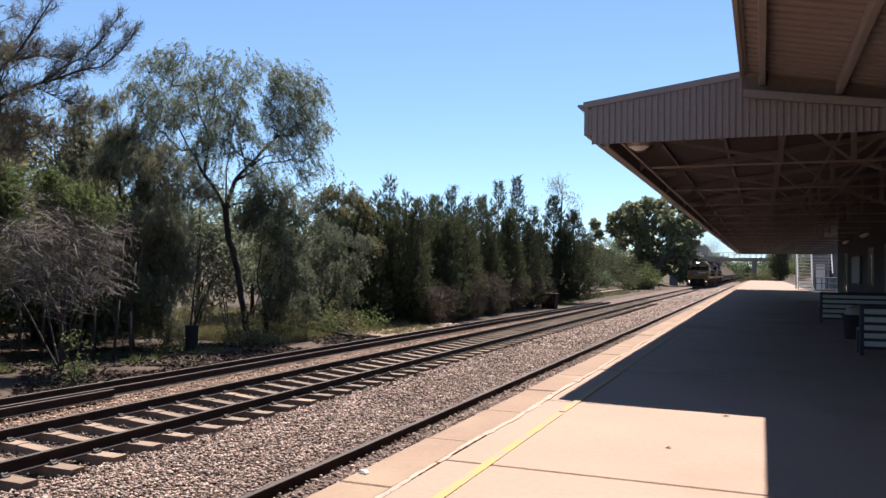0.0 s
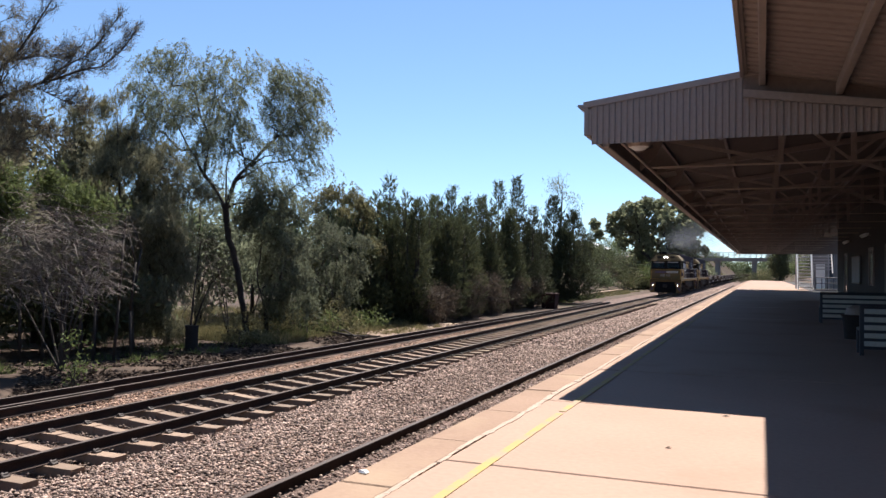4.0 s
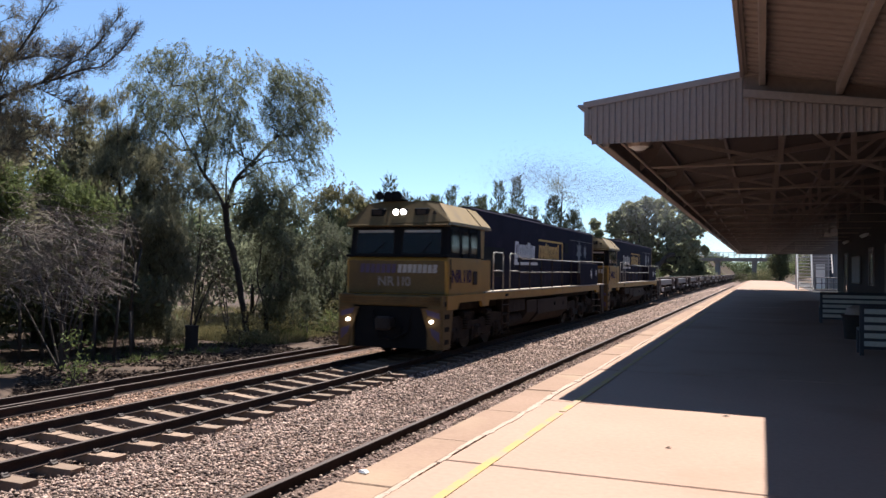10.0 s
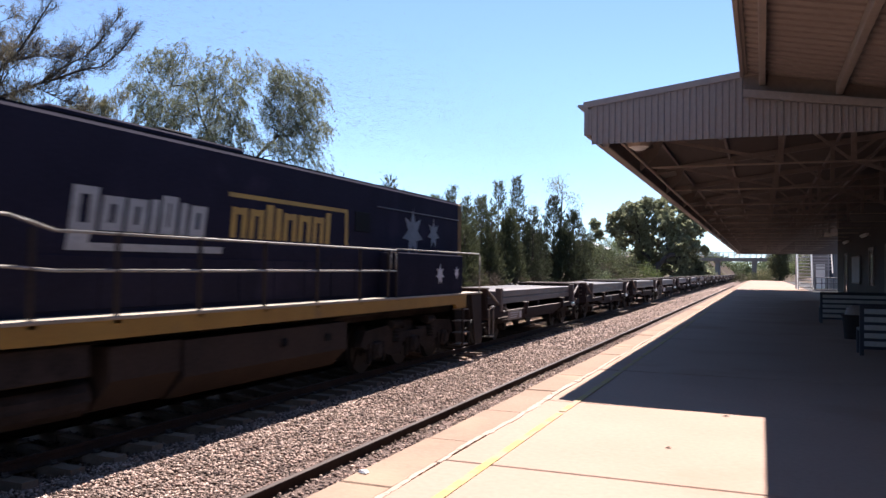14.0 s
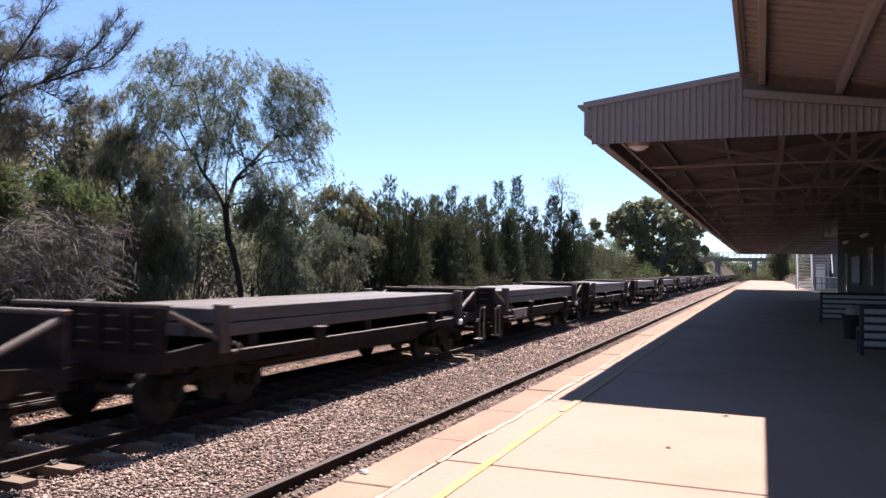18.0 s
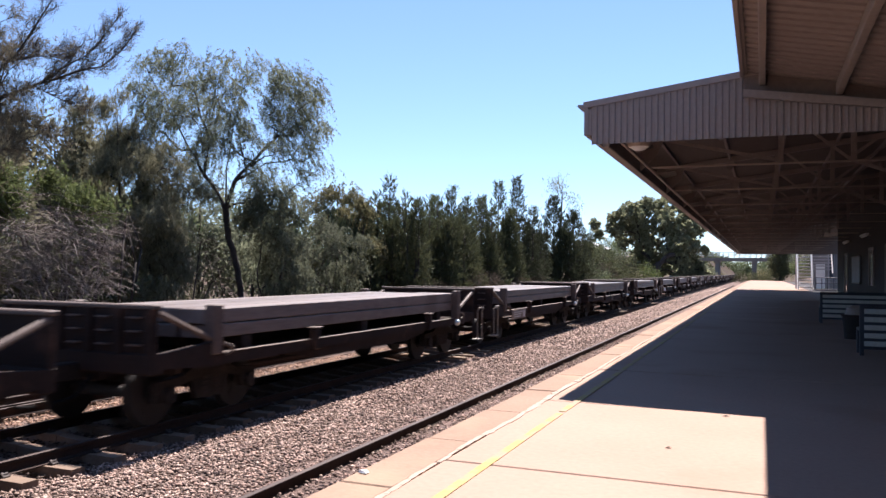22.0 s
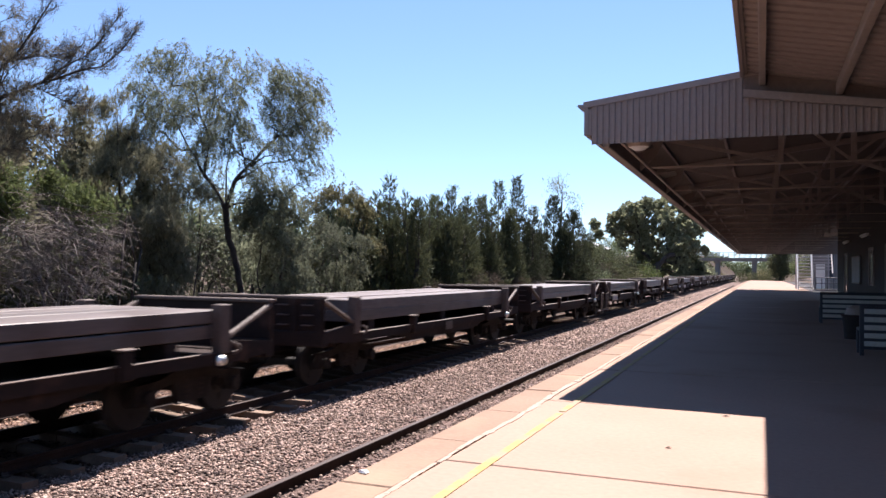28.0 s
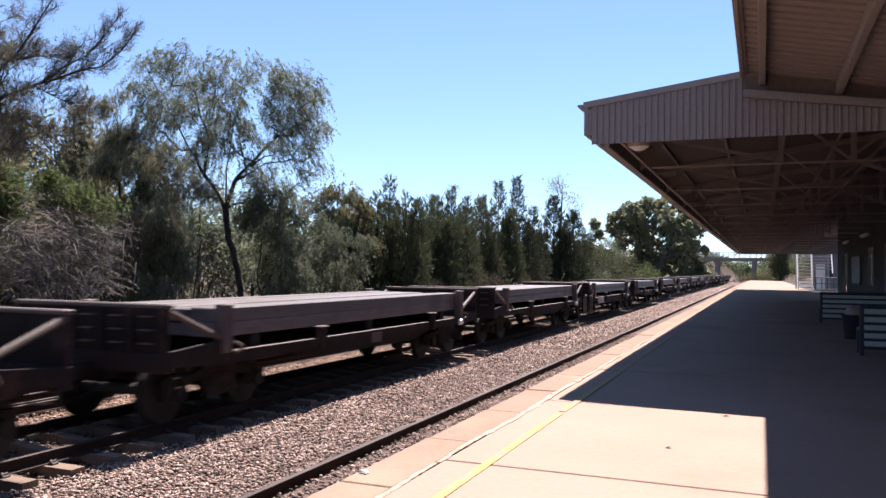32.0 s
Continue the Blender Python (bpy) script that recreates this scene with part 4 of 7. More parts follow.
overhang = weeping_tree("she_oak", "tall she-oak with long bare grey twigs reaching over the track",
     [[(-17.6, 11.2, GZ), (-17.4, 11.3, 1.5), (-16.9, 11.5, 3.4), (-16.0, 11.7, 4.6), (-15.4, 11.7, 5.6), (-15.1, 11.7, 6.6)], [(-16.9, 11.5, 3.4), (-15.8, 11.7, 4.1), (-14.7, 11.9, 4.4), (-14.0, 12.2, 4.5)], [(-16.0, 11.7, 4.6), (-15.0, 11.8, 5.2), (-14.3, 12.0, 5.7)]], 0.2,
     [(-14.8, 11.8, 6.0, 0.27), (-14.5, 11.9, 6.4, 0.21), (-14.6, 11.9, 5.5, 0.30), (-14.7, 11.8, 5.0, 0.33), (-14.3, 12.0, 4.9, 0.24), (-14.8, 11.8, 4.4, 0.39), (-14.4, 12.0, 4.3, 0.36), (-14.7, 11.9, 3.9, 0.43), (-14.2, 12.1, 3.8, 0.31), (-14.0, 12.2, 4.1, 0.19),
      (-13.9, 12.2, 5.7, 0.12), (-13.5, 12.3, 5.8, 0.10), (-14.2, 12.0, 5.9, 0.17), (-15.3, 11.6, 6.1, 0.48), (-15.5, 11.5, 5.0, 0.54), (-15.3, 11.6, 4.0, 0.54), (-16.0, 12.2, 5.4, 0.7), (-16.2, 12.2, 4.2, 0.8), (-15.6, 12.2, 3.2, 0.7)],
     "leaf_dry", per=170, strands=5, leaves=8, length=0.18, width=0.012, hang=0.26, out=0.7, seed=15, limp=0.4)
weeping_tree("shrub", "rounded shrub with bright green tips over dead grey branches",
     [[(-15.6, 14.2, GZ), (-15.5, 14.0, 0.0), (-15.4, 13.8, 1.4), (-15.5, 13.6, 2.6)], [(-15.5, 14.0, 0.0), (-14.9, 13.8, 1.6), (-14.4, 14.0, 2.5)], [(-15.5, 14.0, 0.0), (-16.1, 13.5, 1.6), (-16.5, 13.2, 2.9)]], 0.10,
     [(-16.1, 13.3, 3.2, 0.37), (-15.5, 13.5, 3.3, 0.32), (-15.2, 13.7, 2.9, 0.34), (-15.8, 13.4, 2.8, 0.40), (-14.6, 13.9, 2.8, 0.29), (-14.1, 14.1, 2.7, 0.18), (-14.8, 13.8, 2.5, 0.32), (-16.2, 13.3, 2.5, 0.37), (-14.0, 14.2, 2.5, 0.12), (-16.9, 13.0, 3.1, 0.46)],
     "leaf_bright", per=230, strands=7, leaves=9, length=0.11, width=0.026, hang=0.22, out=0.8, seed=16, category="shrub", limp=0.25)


def twig_bush(name, label, base, lobes, count, seed, thick=0.0055, category="shrub", wood="twig"):
    """A tangle of bare arching twigs with fine side shoots."""
    r = np.random.RandomState(seed)
    o = thing(name, label, category, at=base)
    b = Vector(base)
    for x, y, z, rad in lobes:
        g = Geo()
        c = Vector((x, y, z)) - b
        part("limb", Geo().path([(0, 0, 0), c * 0.5 + Vector((0, 0, 0.25)), c], [0.028, 0.02, 0.01], 5), M["bark"], o)
        for k in range(int(count * rad * rad)):
            s = c + Vector(r.normal(size=3)) * rad * 0.5
            d = Vector(r.normal(size=3) * np.array((1.0, 1.0, 0.32)) + np.array((1.25, 0.2, 0.12))).normalized()
            ln = rad * r.uniform(0.6, 1.3)
            pts, rr = [s], [thick * 1.3]
            for j in range(3):
                d = (d + Vector((0, 0, -0.16)) + Vector(r.normal(size=3)) * 0.16).normalized()
                pts.append(pts[-1] + d * ln * 0.36)
                rr.append(thick * (1.1 - 0.28 * j))
            g.path(pts, rr, 3)
            for j in range(5):
                a = r.randint(0, 3)
                q = pts[a].lerp(pts[a + 1], r.uniform(0, 1))
                e = q + (d + Vector(r.normal(size=3)) * 0.6).normalized() * ln * r.uniform(0.18, 0.4)
                g.tube(q, e, thick * 0.6, thick * 0.25, 3, False)
        tagged(part("twig_tangle", g, M[wood], o), kind="stuff")
    return o


def bare_limb(owner, pts, seed, thick=0.026, reach=0.6):
    """A long limb with upswept side twigs."""
    r = random.Random(seed)
    o = owner.location
    pts = [Vector(q) - o for q in pts]
    g = Geo()
    n = len(pts) - 1
    tips = []
    g.path(pts, [thick * (1 - 0.8 * k / n) for k in range(n + 1)], 6)
    for k in range(n):
        d = (pts[k + 1] - pts[k])
        for j in range(13):
            s = pts[k].lerp(pts[k + 1], (j + r.random()) / 13)
            e = s + (d.normalized() * r.uniform(0.3, 0.9) + Vector((r.uniform(-0.3, 0.3), r.uniform(-0.6, 0.6), r.uniform(-0.25, 0.8)))).normalized() * reach * r.uniform(0.5, 1.0) * (1 - 0.4 * k / n)
            m = s.lerp(e, 0.5) + Vector((0, 0, -0.04))
            g.path([s, m, e], [0.0075, 0.006, 0.003], 3)
            for _ in range(6):
                q = m.lerp(e, r.random())
                tips.append(tuple(q))
                g.tube(q, q + Vector((r.uniform(0, 0.2), r.uniform(-0.12, 0.12), r.uniform(-0.08, 0.24))), 0.0045, 0.002, 3, False)
    part("bare_limb", g, M["bark"], owner)
    q = np.random.RandomState(seed + 900)
    ends = np.array(tips)
    c = np.repeat(ends, 4, axis=0) + q.normal(size=(len(ends) * 4, 3)) * 0.05
    part("needles", leaf_mesh("needles", c, q.normal(size=c.shape) * 0.6 + np.array((0.5, 0.1, 0.5)), 0.15, 0.008, q), M["leaf_dry"], owner)


bare_limb(overhang, [(-15.34, 11.61, 4.56), (-14.79, 11.83, 4.80), (-14.24, 12.04, 5.03), (-13.80, 12.22, 5.18), (-13.36, 12.39, 5.36), (-12.91, 12.57, 5.45), (-12.53, 12.71, 5.79), (-12.28, 12.81, 6.17)], 1, 0.04)
bare_limb(overhang, [(-15.23, 11.64, 5.04), (-14.57, 11.89, 5.70), (-14.24, 12.01, 6.24), (-13.89, 12.13, 6.84), (-13.69, 12.20, 7.32)], 2, 0.03)
bare_limb(overhang, [(-14.13, 12.09, 5.08), (-13.69, 12.26, 5.42), (-13.25, 12.43, 5.66), (-12.92, 12.55, 6.02), (-12.64, 12.65, 6.44)], 3, 0.022)
bare_limb(overhang, [(-14.24, 12.04, 5.03), (-13.91, 12.18, 4.84), (-13.58, 12.32, 4.68), (-13.30, 12.44, 4.59)], 4, 0.016)
bare_limb(overhang, [(-14.68, 11.85, 5.54), (-14.24, 12.02, 5.65), (-13.80, 12.20, 5.65), (-13.36, 12.38, 5.80)], 5, 0.018)
bare_limb(overhang, [(-15.12, 11.70, 4.44), (-14.57, 11.93, 4.33), (-14.13, 12.11, 4.10), (-13.79, 12.25, 3.87)], 6, 0.02)

twig_bush("dead_shrub", "leafless grey shrub of tangled dry twigs", (-15.0, 13.6, GZ), [(-15.3, 12.8, 1.9, 0.76), (-14.5, 13.1, 2.0, 0.63), (-13.9, 13.3, 1.6, 0.57), (-15.1, 12.9, 1.1, 0.70), (-14.3, 13.2, 1.0, 0.61), (-13.6, 13.5, 1.0, 0.38), (-16.0, 12.5, 1.3, 0.70), (-13.6, 13.5, 1.9, 0.38)], 330, 15, 0.0058)
twig_bush("dead_shrub", "bare twiggy shrub at the foot of the gum tree", (-17.2, 22.7, GZ), [(-17.6, 22.4, 1.5, 0.55), (-17.3, 22.5, 0.6, 0.5), (-18.1, 22.2, 2.2, 0.5)], 130, 16, 0.005, wood="bark")
weeping_tree("bushy_tree", "olive bushy tree beside the cypress row", [[(-17.68, 31.76, GZ), (-17.73, 31.67, 1.13), (-17.93, 31.53, 3.45), (-18.05, 31.45, 4.61)]], 0.12,
     [(-18.2, 31.4, 4.5, 0.62), (-18.9, 31.1, 4.1, 0.52), (-17.3, 31.7, 4.5, 0.47), (-16.9, 32.0, 3.9, 0.62), (-17.9, 31.5, 3.6, 0.78), (-18.6, 31.2, 3.2, 0.65), (-17.0, 31.9, 2.9, 0.72), (-17.7, 31.7, 2.2, 0.78), (-16.5, 32.1, 2.2, 0.72), (-16.7, 32.1, 0.9, 0.72), (-17.8, 31.6, 0.9, 0.8), (-18.8, 31.2, 1.6, 0.8)],
     "leaf_olive", per=85, strands=8, leaves=10, length=0.14, width=0.034, hang=0.3, out=0.7, seed=17, limp=0.4)
weeping_tree("gum_tree", "olive gum sapling with bare grey lower twigs", [[(-15.89, 27.62, GZ), (-15.93, 27.57, 0.23), (-15.69, 27.62, 2.27)], [(-15.93, 27.57, 0.23), (-16.3, 27.4, 1.5), (-16.4, 27.3, 2.8)]], 0.07,
     [(-16.4, 27.3, 2.9, 0.63), (-15.7, 27.6, 2.3, 0.75), (-16.5, 27.3, 1.8, 0.63), (-15.9, 27.6, 1.1, 0.68), (-15.2, 27.9, 1.4, 0.59), (-16.3, 27.4, 0.5, 0.59), (-15.5, 27.8, 0.4, 0.54), (-15.0, 27.9, 2.3, 0.45)],
     "leaf_grey", per=80, strands=6, leaves=10, length=0.12, width=0.027, hang=0.3, out=0.6, seed=29, limp=0.5)


def cypress(x, y, top, wide, seed, leaf="leaf_pine", label="dark green cypress pine beside the track"):
    """A conifer of several leaders, each clothed in upswept sprays of uneven length."""
    h = top - GZ
    r = np.random.RandomState(seed)
    base = thing("cypress_tree", label, "tree", "row of cypress pines", at=(x, y, GZ))
    g = Geo()
    tips, outs = [], []
    for j in range(6):
        turn, off = r.uniform(0, 6.283), 0.0 if j == 0 else wide * r.uniform(0.35, 0.85)
        px, py, hj = off * math.cos(turn), off * math.sin(turn), h * (1.0 if j == 0 else r.uniform(0.55, 0.93))
        wj = wide * (0.62 if j == 0 else r.uniform(0.5, 0.75))
        n = int(68 * hj * wj ** 1.35)
        u = np.clip(1 - r.uniform(0, 1, n) ** 0.8, 0.02, 0.99)
        a = r.uniform(0, 6.283, n)
        lump = 0.5 + 0.5 * np.sin(a * 2.0 + u * hj * 2.9 + seed + j) * np.sin(u * hj * 4.3 + a + seed * 1.7)
        rad = (0.10 + wj * np.minimum(1.0, (1 - u) ** 0.8 * 1.25)) * (0.55 + 0.65 * lump) * r.uniform(0.4, 1.15, n) ** 0.6
        tips.append(np.stack([px + rad * np.cos(a), py + rad * np.sin(a), u * hj + 0.2 * rad], 1))
        outs.append(np.stack([np.cos(a), np.sin(a), 0.7 + 1.2 * u], 1))
        g.path([(0.3 * px, 0.3 * py, 0), (px, py, hj * 0.5), (px, py, hj * 0.97)], [0.08, 0.05, 0.010], 6)
        for k in range(0, n, 7):
            q = Vector(tips[-1][k])
            g.tube((px, py, max(q.z - 0.45 * rad[k], 0.15)), q, 0.016, 0.006, 3, False)
    part("trunk", g, M["bark"], base, smooth=True)
    tips, out, each = np.concatenate(tips), np.concatenate(outs), 9
    n = len(tips)
    reach = np.repeat(r.uniform(0.12, 0.42, (n, 1)), each, axis=0)
    d = np.repeat(out, each, axis=0) + r.normal(size=(n * each, 3)) * 0.55
    d /= np.linalg.norm(d, axis=1, keepdims=True)
    c = np.repeat(tips, each, axis=0) + d * r.uniform(0.0, 1.0, (n * each, 1)) * reach + r.normal(size=(n * each, 3)) * 0.05
    part("crown", leaf_mesh("crown", c, d, 0.23, 0.04, r), M[leaf], base)
    return base


for i, (x, y, top, wide) in enumerate([(-16.4, 31.0, 4.3, 1.4), (-16.4, 32.4, 4.6, 1.3), (-16.3, 33.4, 5.5, 1.3), (-14.9, 32.2, 4.8, 0.9), (-15.0, 33.6, 4.45, 1.3), (-14.9, 35.0, 4.5, 1.1), (-15.0, 36.2, 4.75, 1.2),
                                       (-15.0, 38.1, 5.45, 1.5), (-15.0, 40.4, 5.2, 1.3), (-15.0, 43.0, 5.5, 1.5), (-15.0, 46.0, 6.55, 1.6), (-15.0, 49.9, 7.45, 1.6), (-15.1, 53.4, 4.6, 1.4), (-15.0, 59.8, 7.0, 2.9)]):
    # far trees of the row get the shade-darkened leaf
    cypress(x, y, top, wide, 30 + i, "leaf_dark" if y > 48 else "leaf_pine")
for i, (x, y, top, wide) in enumerate([(-18.6, 38, 4.9, 2.0), (-18.4, 44, 5.6, 2.1), (-18.8, 51, 5.6, 2.1), (-19.2, 34.5, 4.6, 2.0), (-17.9, 30.5, 3.9, 1.8)]):
    cypress(x, y, top, wide, 50 + i, "leaf_round", "mid green cypress behind the front row")
# brown lower growth in front of the row
for i, (x, y, h, rad) in enumerate([(-13.7, 32.2, 1.9, 0.8), (-13.8, 34.6, 1.7, 0.8), (-13.6, 37.6, 2.2, 0.9), (-13.7, 41.0, 2.4, 1.0), (-13.8, 45.4, 2.2, 1.0), (-13.9, 50.0, 2.0, 1.1)]):
    tree("dry_shrub", "brown half-dead shrub at the foot of the cypress row", [(x, y, GZ), (x, y, GZ + h * 0.6)], [0.05, 0.02],
         [(x, y, GZ + h * 0.35, rad * 0.8), (x + 0.2, y, GZ + h * 0.75, rad * 0.6), (x - 0.3, y + 0.3, GZ + h * 0.6, rad * 0.7)],
         "leaf_brown", per=60, each=40, spread=0.2, length=0.42, width=0.013, droop=-0.35, seed=120 + i, group="dry shrubs", twigs=0.4, category="shrub", shell=0.2)
# dark undergrowth and trees that close the wood
for i, (x, y, lobes, leaf) in enumerate([
        (-20.5, 15.5, [(0, 0, 2.0, 1.6), (0.8, 0, 4.2, 1.4), (-0.6, 0, 5.4, 1.2), (0.4, 0, 0.4, 1.5)], "leaf_she"),
        (-22.5, 20.5, [(0, 0, 2.2, 1.7), (1.0, 0, 4.4, 1.5), (-0.8, 0, 5.2, 1.3), (1.6, 0, 0.9, 1.5), (0, 0, 0.0, 1.4)], "leaf_she"),
        (-22.5, 27.5, [(0, 0, 1.2, 1.6), (1.6, 0, 1.6, 1.4), (0.4, 0, 3.0, 1.3), (-1.6, 0, 2.6, 1.4)], "leaf_gum"),
        (-24.0, 33.5, [(0, 0, 1.6, 1.9), (1.8, 0, 2.6, 1.7), (0, 0, 3.6, 1.4)], "leaf_round"),
        (-18.6, 11.6, [(0, 0, 2.4, 1.4), (1.0, 0, 4.0, 1.3), (0.2, 0, 0.6, 1.4), (-0.8, 0, 5.4, 1.3)], "leaf_she"),
        (-18.8, 13.6, [(0, 0, 0.4, 1.2), (1.2, 0, 0.2, 1.0), (-1.2, 0, 0.9, 1.2), (0.4, 0, 1.6, 1.0)], "leaf_pine"),
        (-18.2, 16.2, [(0, 0, 0.3, 1.1), (1.3, 0, 0.3, 0.9), (-1.3, 0, 0.6, 1.2), (0.2, 0, 1.4, 1.0)], "leaf_pine"),
        (-19.6, 11.0, [(0, 0, 0.2, 1.2), (1.3, 0, 0.0, 1.0), (-1.3, 0, 0.5, 1.3), (0.3, 0, 1.5, 1.1)], "leaf_pine"),
        (-21.5, 13.5, [(0, 0, 0.2, 1.3), (1.4, 0, 0.1, 1.1), (-1.4, 0, 0.5, 1.3), (0.3, 0, 1.6, 1.2)], "leaf_pine"),
        (-21.0, 18.0, [(0, 0, 0.2, 1.3), (1.4, 0, 0.1, 1.1), (-1.4, 0, 0.5, 1.3), (0.3, 0, 1.6, 1.2)], "leaf_pine"),
        (-21.5, 22.0, [(0, 0, 0.1, 1.2), (1.4, 0, 0.0, 1.0), (-1.4, 0, 0.4, 1.3)], "leaf_round"),
        (-25.5, 13.0, [(0, 0, 0.6, 1.8), (0, 2.2, 0.5, 1.7), (0, 0, 2.6, 1.7), (0, 2.2, 3.2, 1.5)], "leaf_round"),
        (-26.0, 18.0, [(0, 0, 0.6, 1.8), (0, 2.4, 0.5, 1.7), (0, 0, 2.6, 1.7), (0, 2.2, 3.2, 1.5)], "leaf_round"),
        (-26.5, 26.0, [(0, 0, 0.6, 1.8), (0, 2.4, 0.5, 1.7), (0, 0, 2.2, 1.5)], "leaf_round"),
        (-22.5, 9.5, [(0, 0, 0.4, 1.6), (1.2, 1.0, 0.4, 1.4), (0, 0, 2.4, 1.6), (0, 0, 4.2, 1.5)], "leaf_pine"),
        (-24.5, 24.0, [(0, 0, 1.0, 1.8), (1.4, 0, 2.8, 1.5), (-1.2, 0, 3.4, 1.5)], "leaf_round")]):
    tree("wood_tree", "dense dark tree deep in the scrub", [(x, y, GZ - 0.1), (x, y, 1.5), (x, y, 4.0)], [0.11, 0.08, 0.04], [(x + a, y + b, c, q) for a, b, c, q in lobes],
         leaf, per=26, each=30, spread=0.32, length=0.28, width=0.09, droop=0.45, seed=140 + i, group="scrub behind the siding", twigs=0.15, shell=0.3)
for i, (x, y, h) in enumerate([(-17.4, 14.5, 3.2), (-17.1, 14.9, 3.6), (-16.7, 15.1, 3.0), (-16.4, 15.5, 3.4), (-16.1, 15.6, 2.8), (-15.7, 15.9, 3.2), (-15.5, 16.3, 2.6), (-18.1, 13.8, 3.8), (-16.9, 16.4, 3.4), (-16.3, 17.2, 3.0)]):
    b = thing("sapling", "thin dark sapling stem in the scrub", "tree", "saplings", at=(x, y, GZ))
    part("trunk", Geo().path([(0, 0, 0), (0.1 * (i % 3 - 1), 0.05, h * 0.5), (0.15 * (i % 2), 0.1, h), (0.3 * (i % 3 - 1), 0.1, h + 0.9)], [0.045, 0.038, 0.028, 0.008], 7), M["bark"], b, smooth=True)


def tufts(name, label, areas, leaf, seed):
    """Blades in tufts: areas of (x0, x1, y0, y1, tufts, height)."""
    r = np.random.RandomState(seed)
    cs, ds = [], []
    for x0, x1, y0, y1, n, h in areas:
        c = np.stack([r.uniform(x0, x1, n), r.uniform(y0, y1, n), np.full(n, GZ + 0.02)], 1)
        k = 26
        sc = r.uniform(0.35, 1.0, (n, 1))
        p = np.repeat(c, k, axis=0) + r.normal(size=(n * k, 3)) * np.array((0.10, 0.10, 0.0))
        d = r.normal(size=(n * k, 3)) * 0.45 + np.array((0, 0, 1.0))
        d *= np.repeat(sc, k, axis=0) * h * r.uniform(0.5, 1.0, (n * k, 1)) / np.linalg.norm(d, axis=1, keepdims=True)
        cs.append(p)
        ds.append(d)
    p, d = np.concatenate(cs), np.concatenate(ds)
    side = np.cross(d, r.normal(size=d.shape))
    side *= 0.012 / np.maximum(np.linalg.norm(side, axis=1, keepdims=True), 1e-6)
    me = fast_mesh(name, np.stack([p - side, p + side, p + d], 1), 3)
    me.materials.append(M[leaf])
    tagged(part(name, me, None), label, "grass", kind="stuff")


tufts("grass_tufts", "dry straw-coloured grass tufts under the trees", [(-20.5, -14.2, 21.5, 33.0, 1500, 0.5), (-30, -19, 24, 45, 900, 0.5), (-14.2, -12.2, 26.0, 31.0, 120, 0.35), (-22, -14, 62, 100, 700, 0.5)], "grass", 201)
tufts("green_weeds", "low green weeds among the leaf litter", [(-17.0, -14.6, 14.0, 30.0, 130, 0.3), (-16.8, -14.6, 23.0, 31.0, 240, 0.5), (-19.0, -15.3, 11.0, 13.0, 70, 0.4), (-20, -13.8, 60, 75, 400, 0.6)], "leaf_bright", 202)
tree("gum_tree", "thin pale gum rising behind the cypress row", [(-14.9, 61.5, GZ), (-14.9, 61.5, 4), (-14.7, 61.5, 7.5)], [0.12, 0.09, 0.03],
     [(-15.4, 61.5, 8.1, 0.7), (-14.6, 61.5, 8.0, 0.8), (-14.0, 61.5, 7.0, 0.7), (-13.6, 61.5, 6.0, 0.6)], "leaf_gum", per=16, each=20, spread=0.3, length=0.25, width=0.05, seed=61)
weeping_tree("spreading_tree", "broad rounded green tree on the far embankment", [[(-17, 142, 0), (-17, 142, 4), (-16.5, 142, 9)], [(-17, 142, 2), (-20, 141, 6), (-23, 140, 9)], [(-17, 142, 2), (-14, 143, 6), (-12, 144, 9)]], 0.5,
     [(-23.1, 147.6, 12.0, 2.3), (-19.7, 148.9, 13.3, 2.0), (-16.3, 150.3, 13.5, 2.1), (-13.1, 151.6, 12.4, 2.1), (-11.3, 152.5, 9.7, 1.5), (-25.0, 146.9, 9.5, 1.9), (-21.2, 148.4, 9.8, 2.5), (-17.3, 150.0, 10.3, 2.7), (-13.9, 151.4, 9.3, 2.6), (-11.7, 152.4, 6.8, 1.5), (-19.2, 149.3, 6.7, 2.6), (-15.3, 150.9, 5.7, 2.8), (-23.1, 147.7, 7.1, 1.7), (-11.9, 152.4, 3.6, 1.6), (-17.8, 150.0, 3.0, 2.6), (-13.9, 151.6, 2.0, 2.5), (-11.0, 152.8, 2.1, 1.3), (-20.2, 149.0, 4.0, 1.7), (-25.4, 146.7, 11.4, 1.0), (-10.5, 152.9, 5.7, 0.8), (-28.1, 145.6, 10.2, 0.9), (-27.6, 145.9, 8.4, 1.0)],
     "leaf_sage", per=17, strands=6, leaves=7, length=0.55, width=0.34, hang=0.6, out=0.9, seed=62, shell=0.4, limp=0.1, thin=0.018)
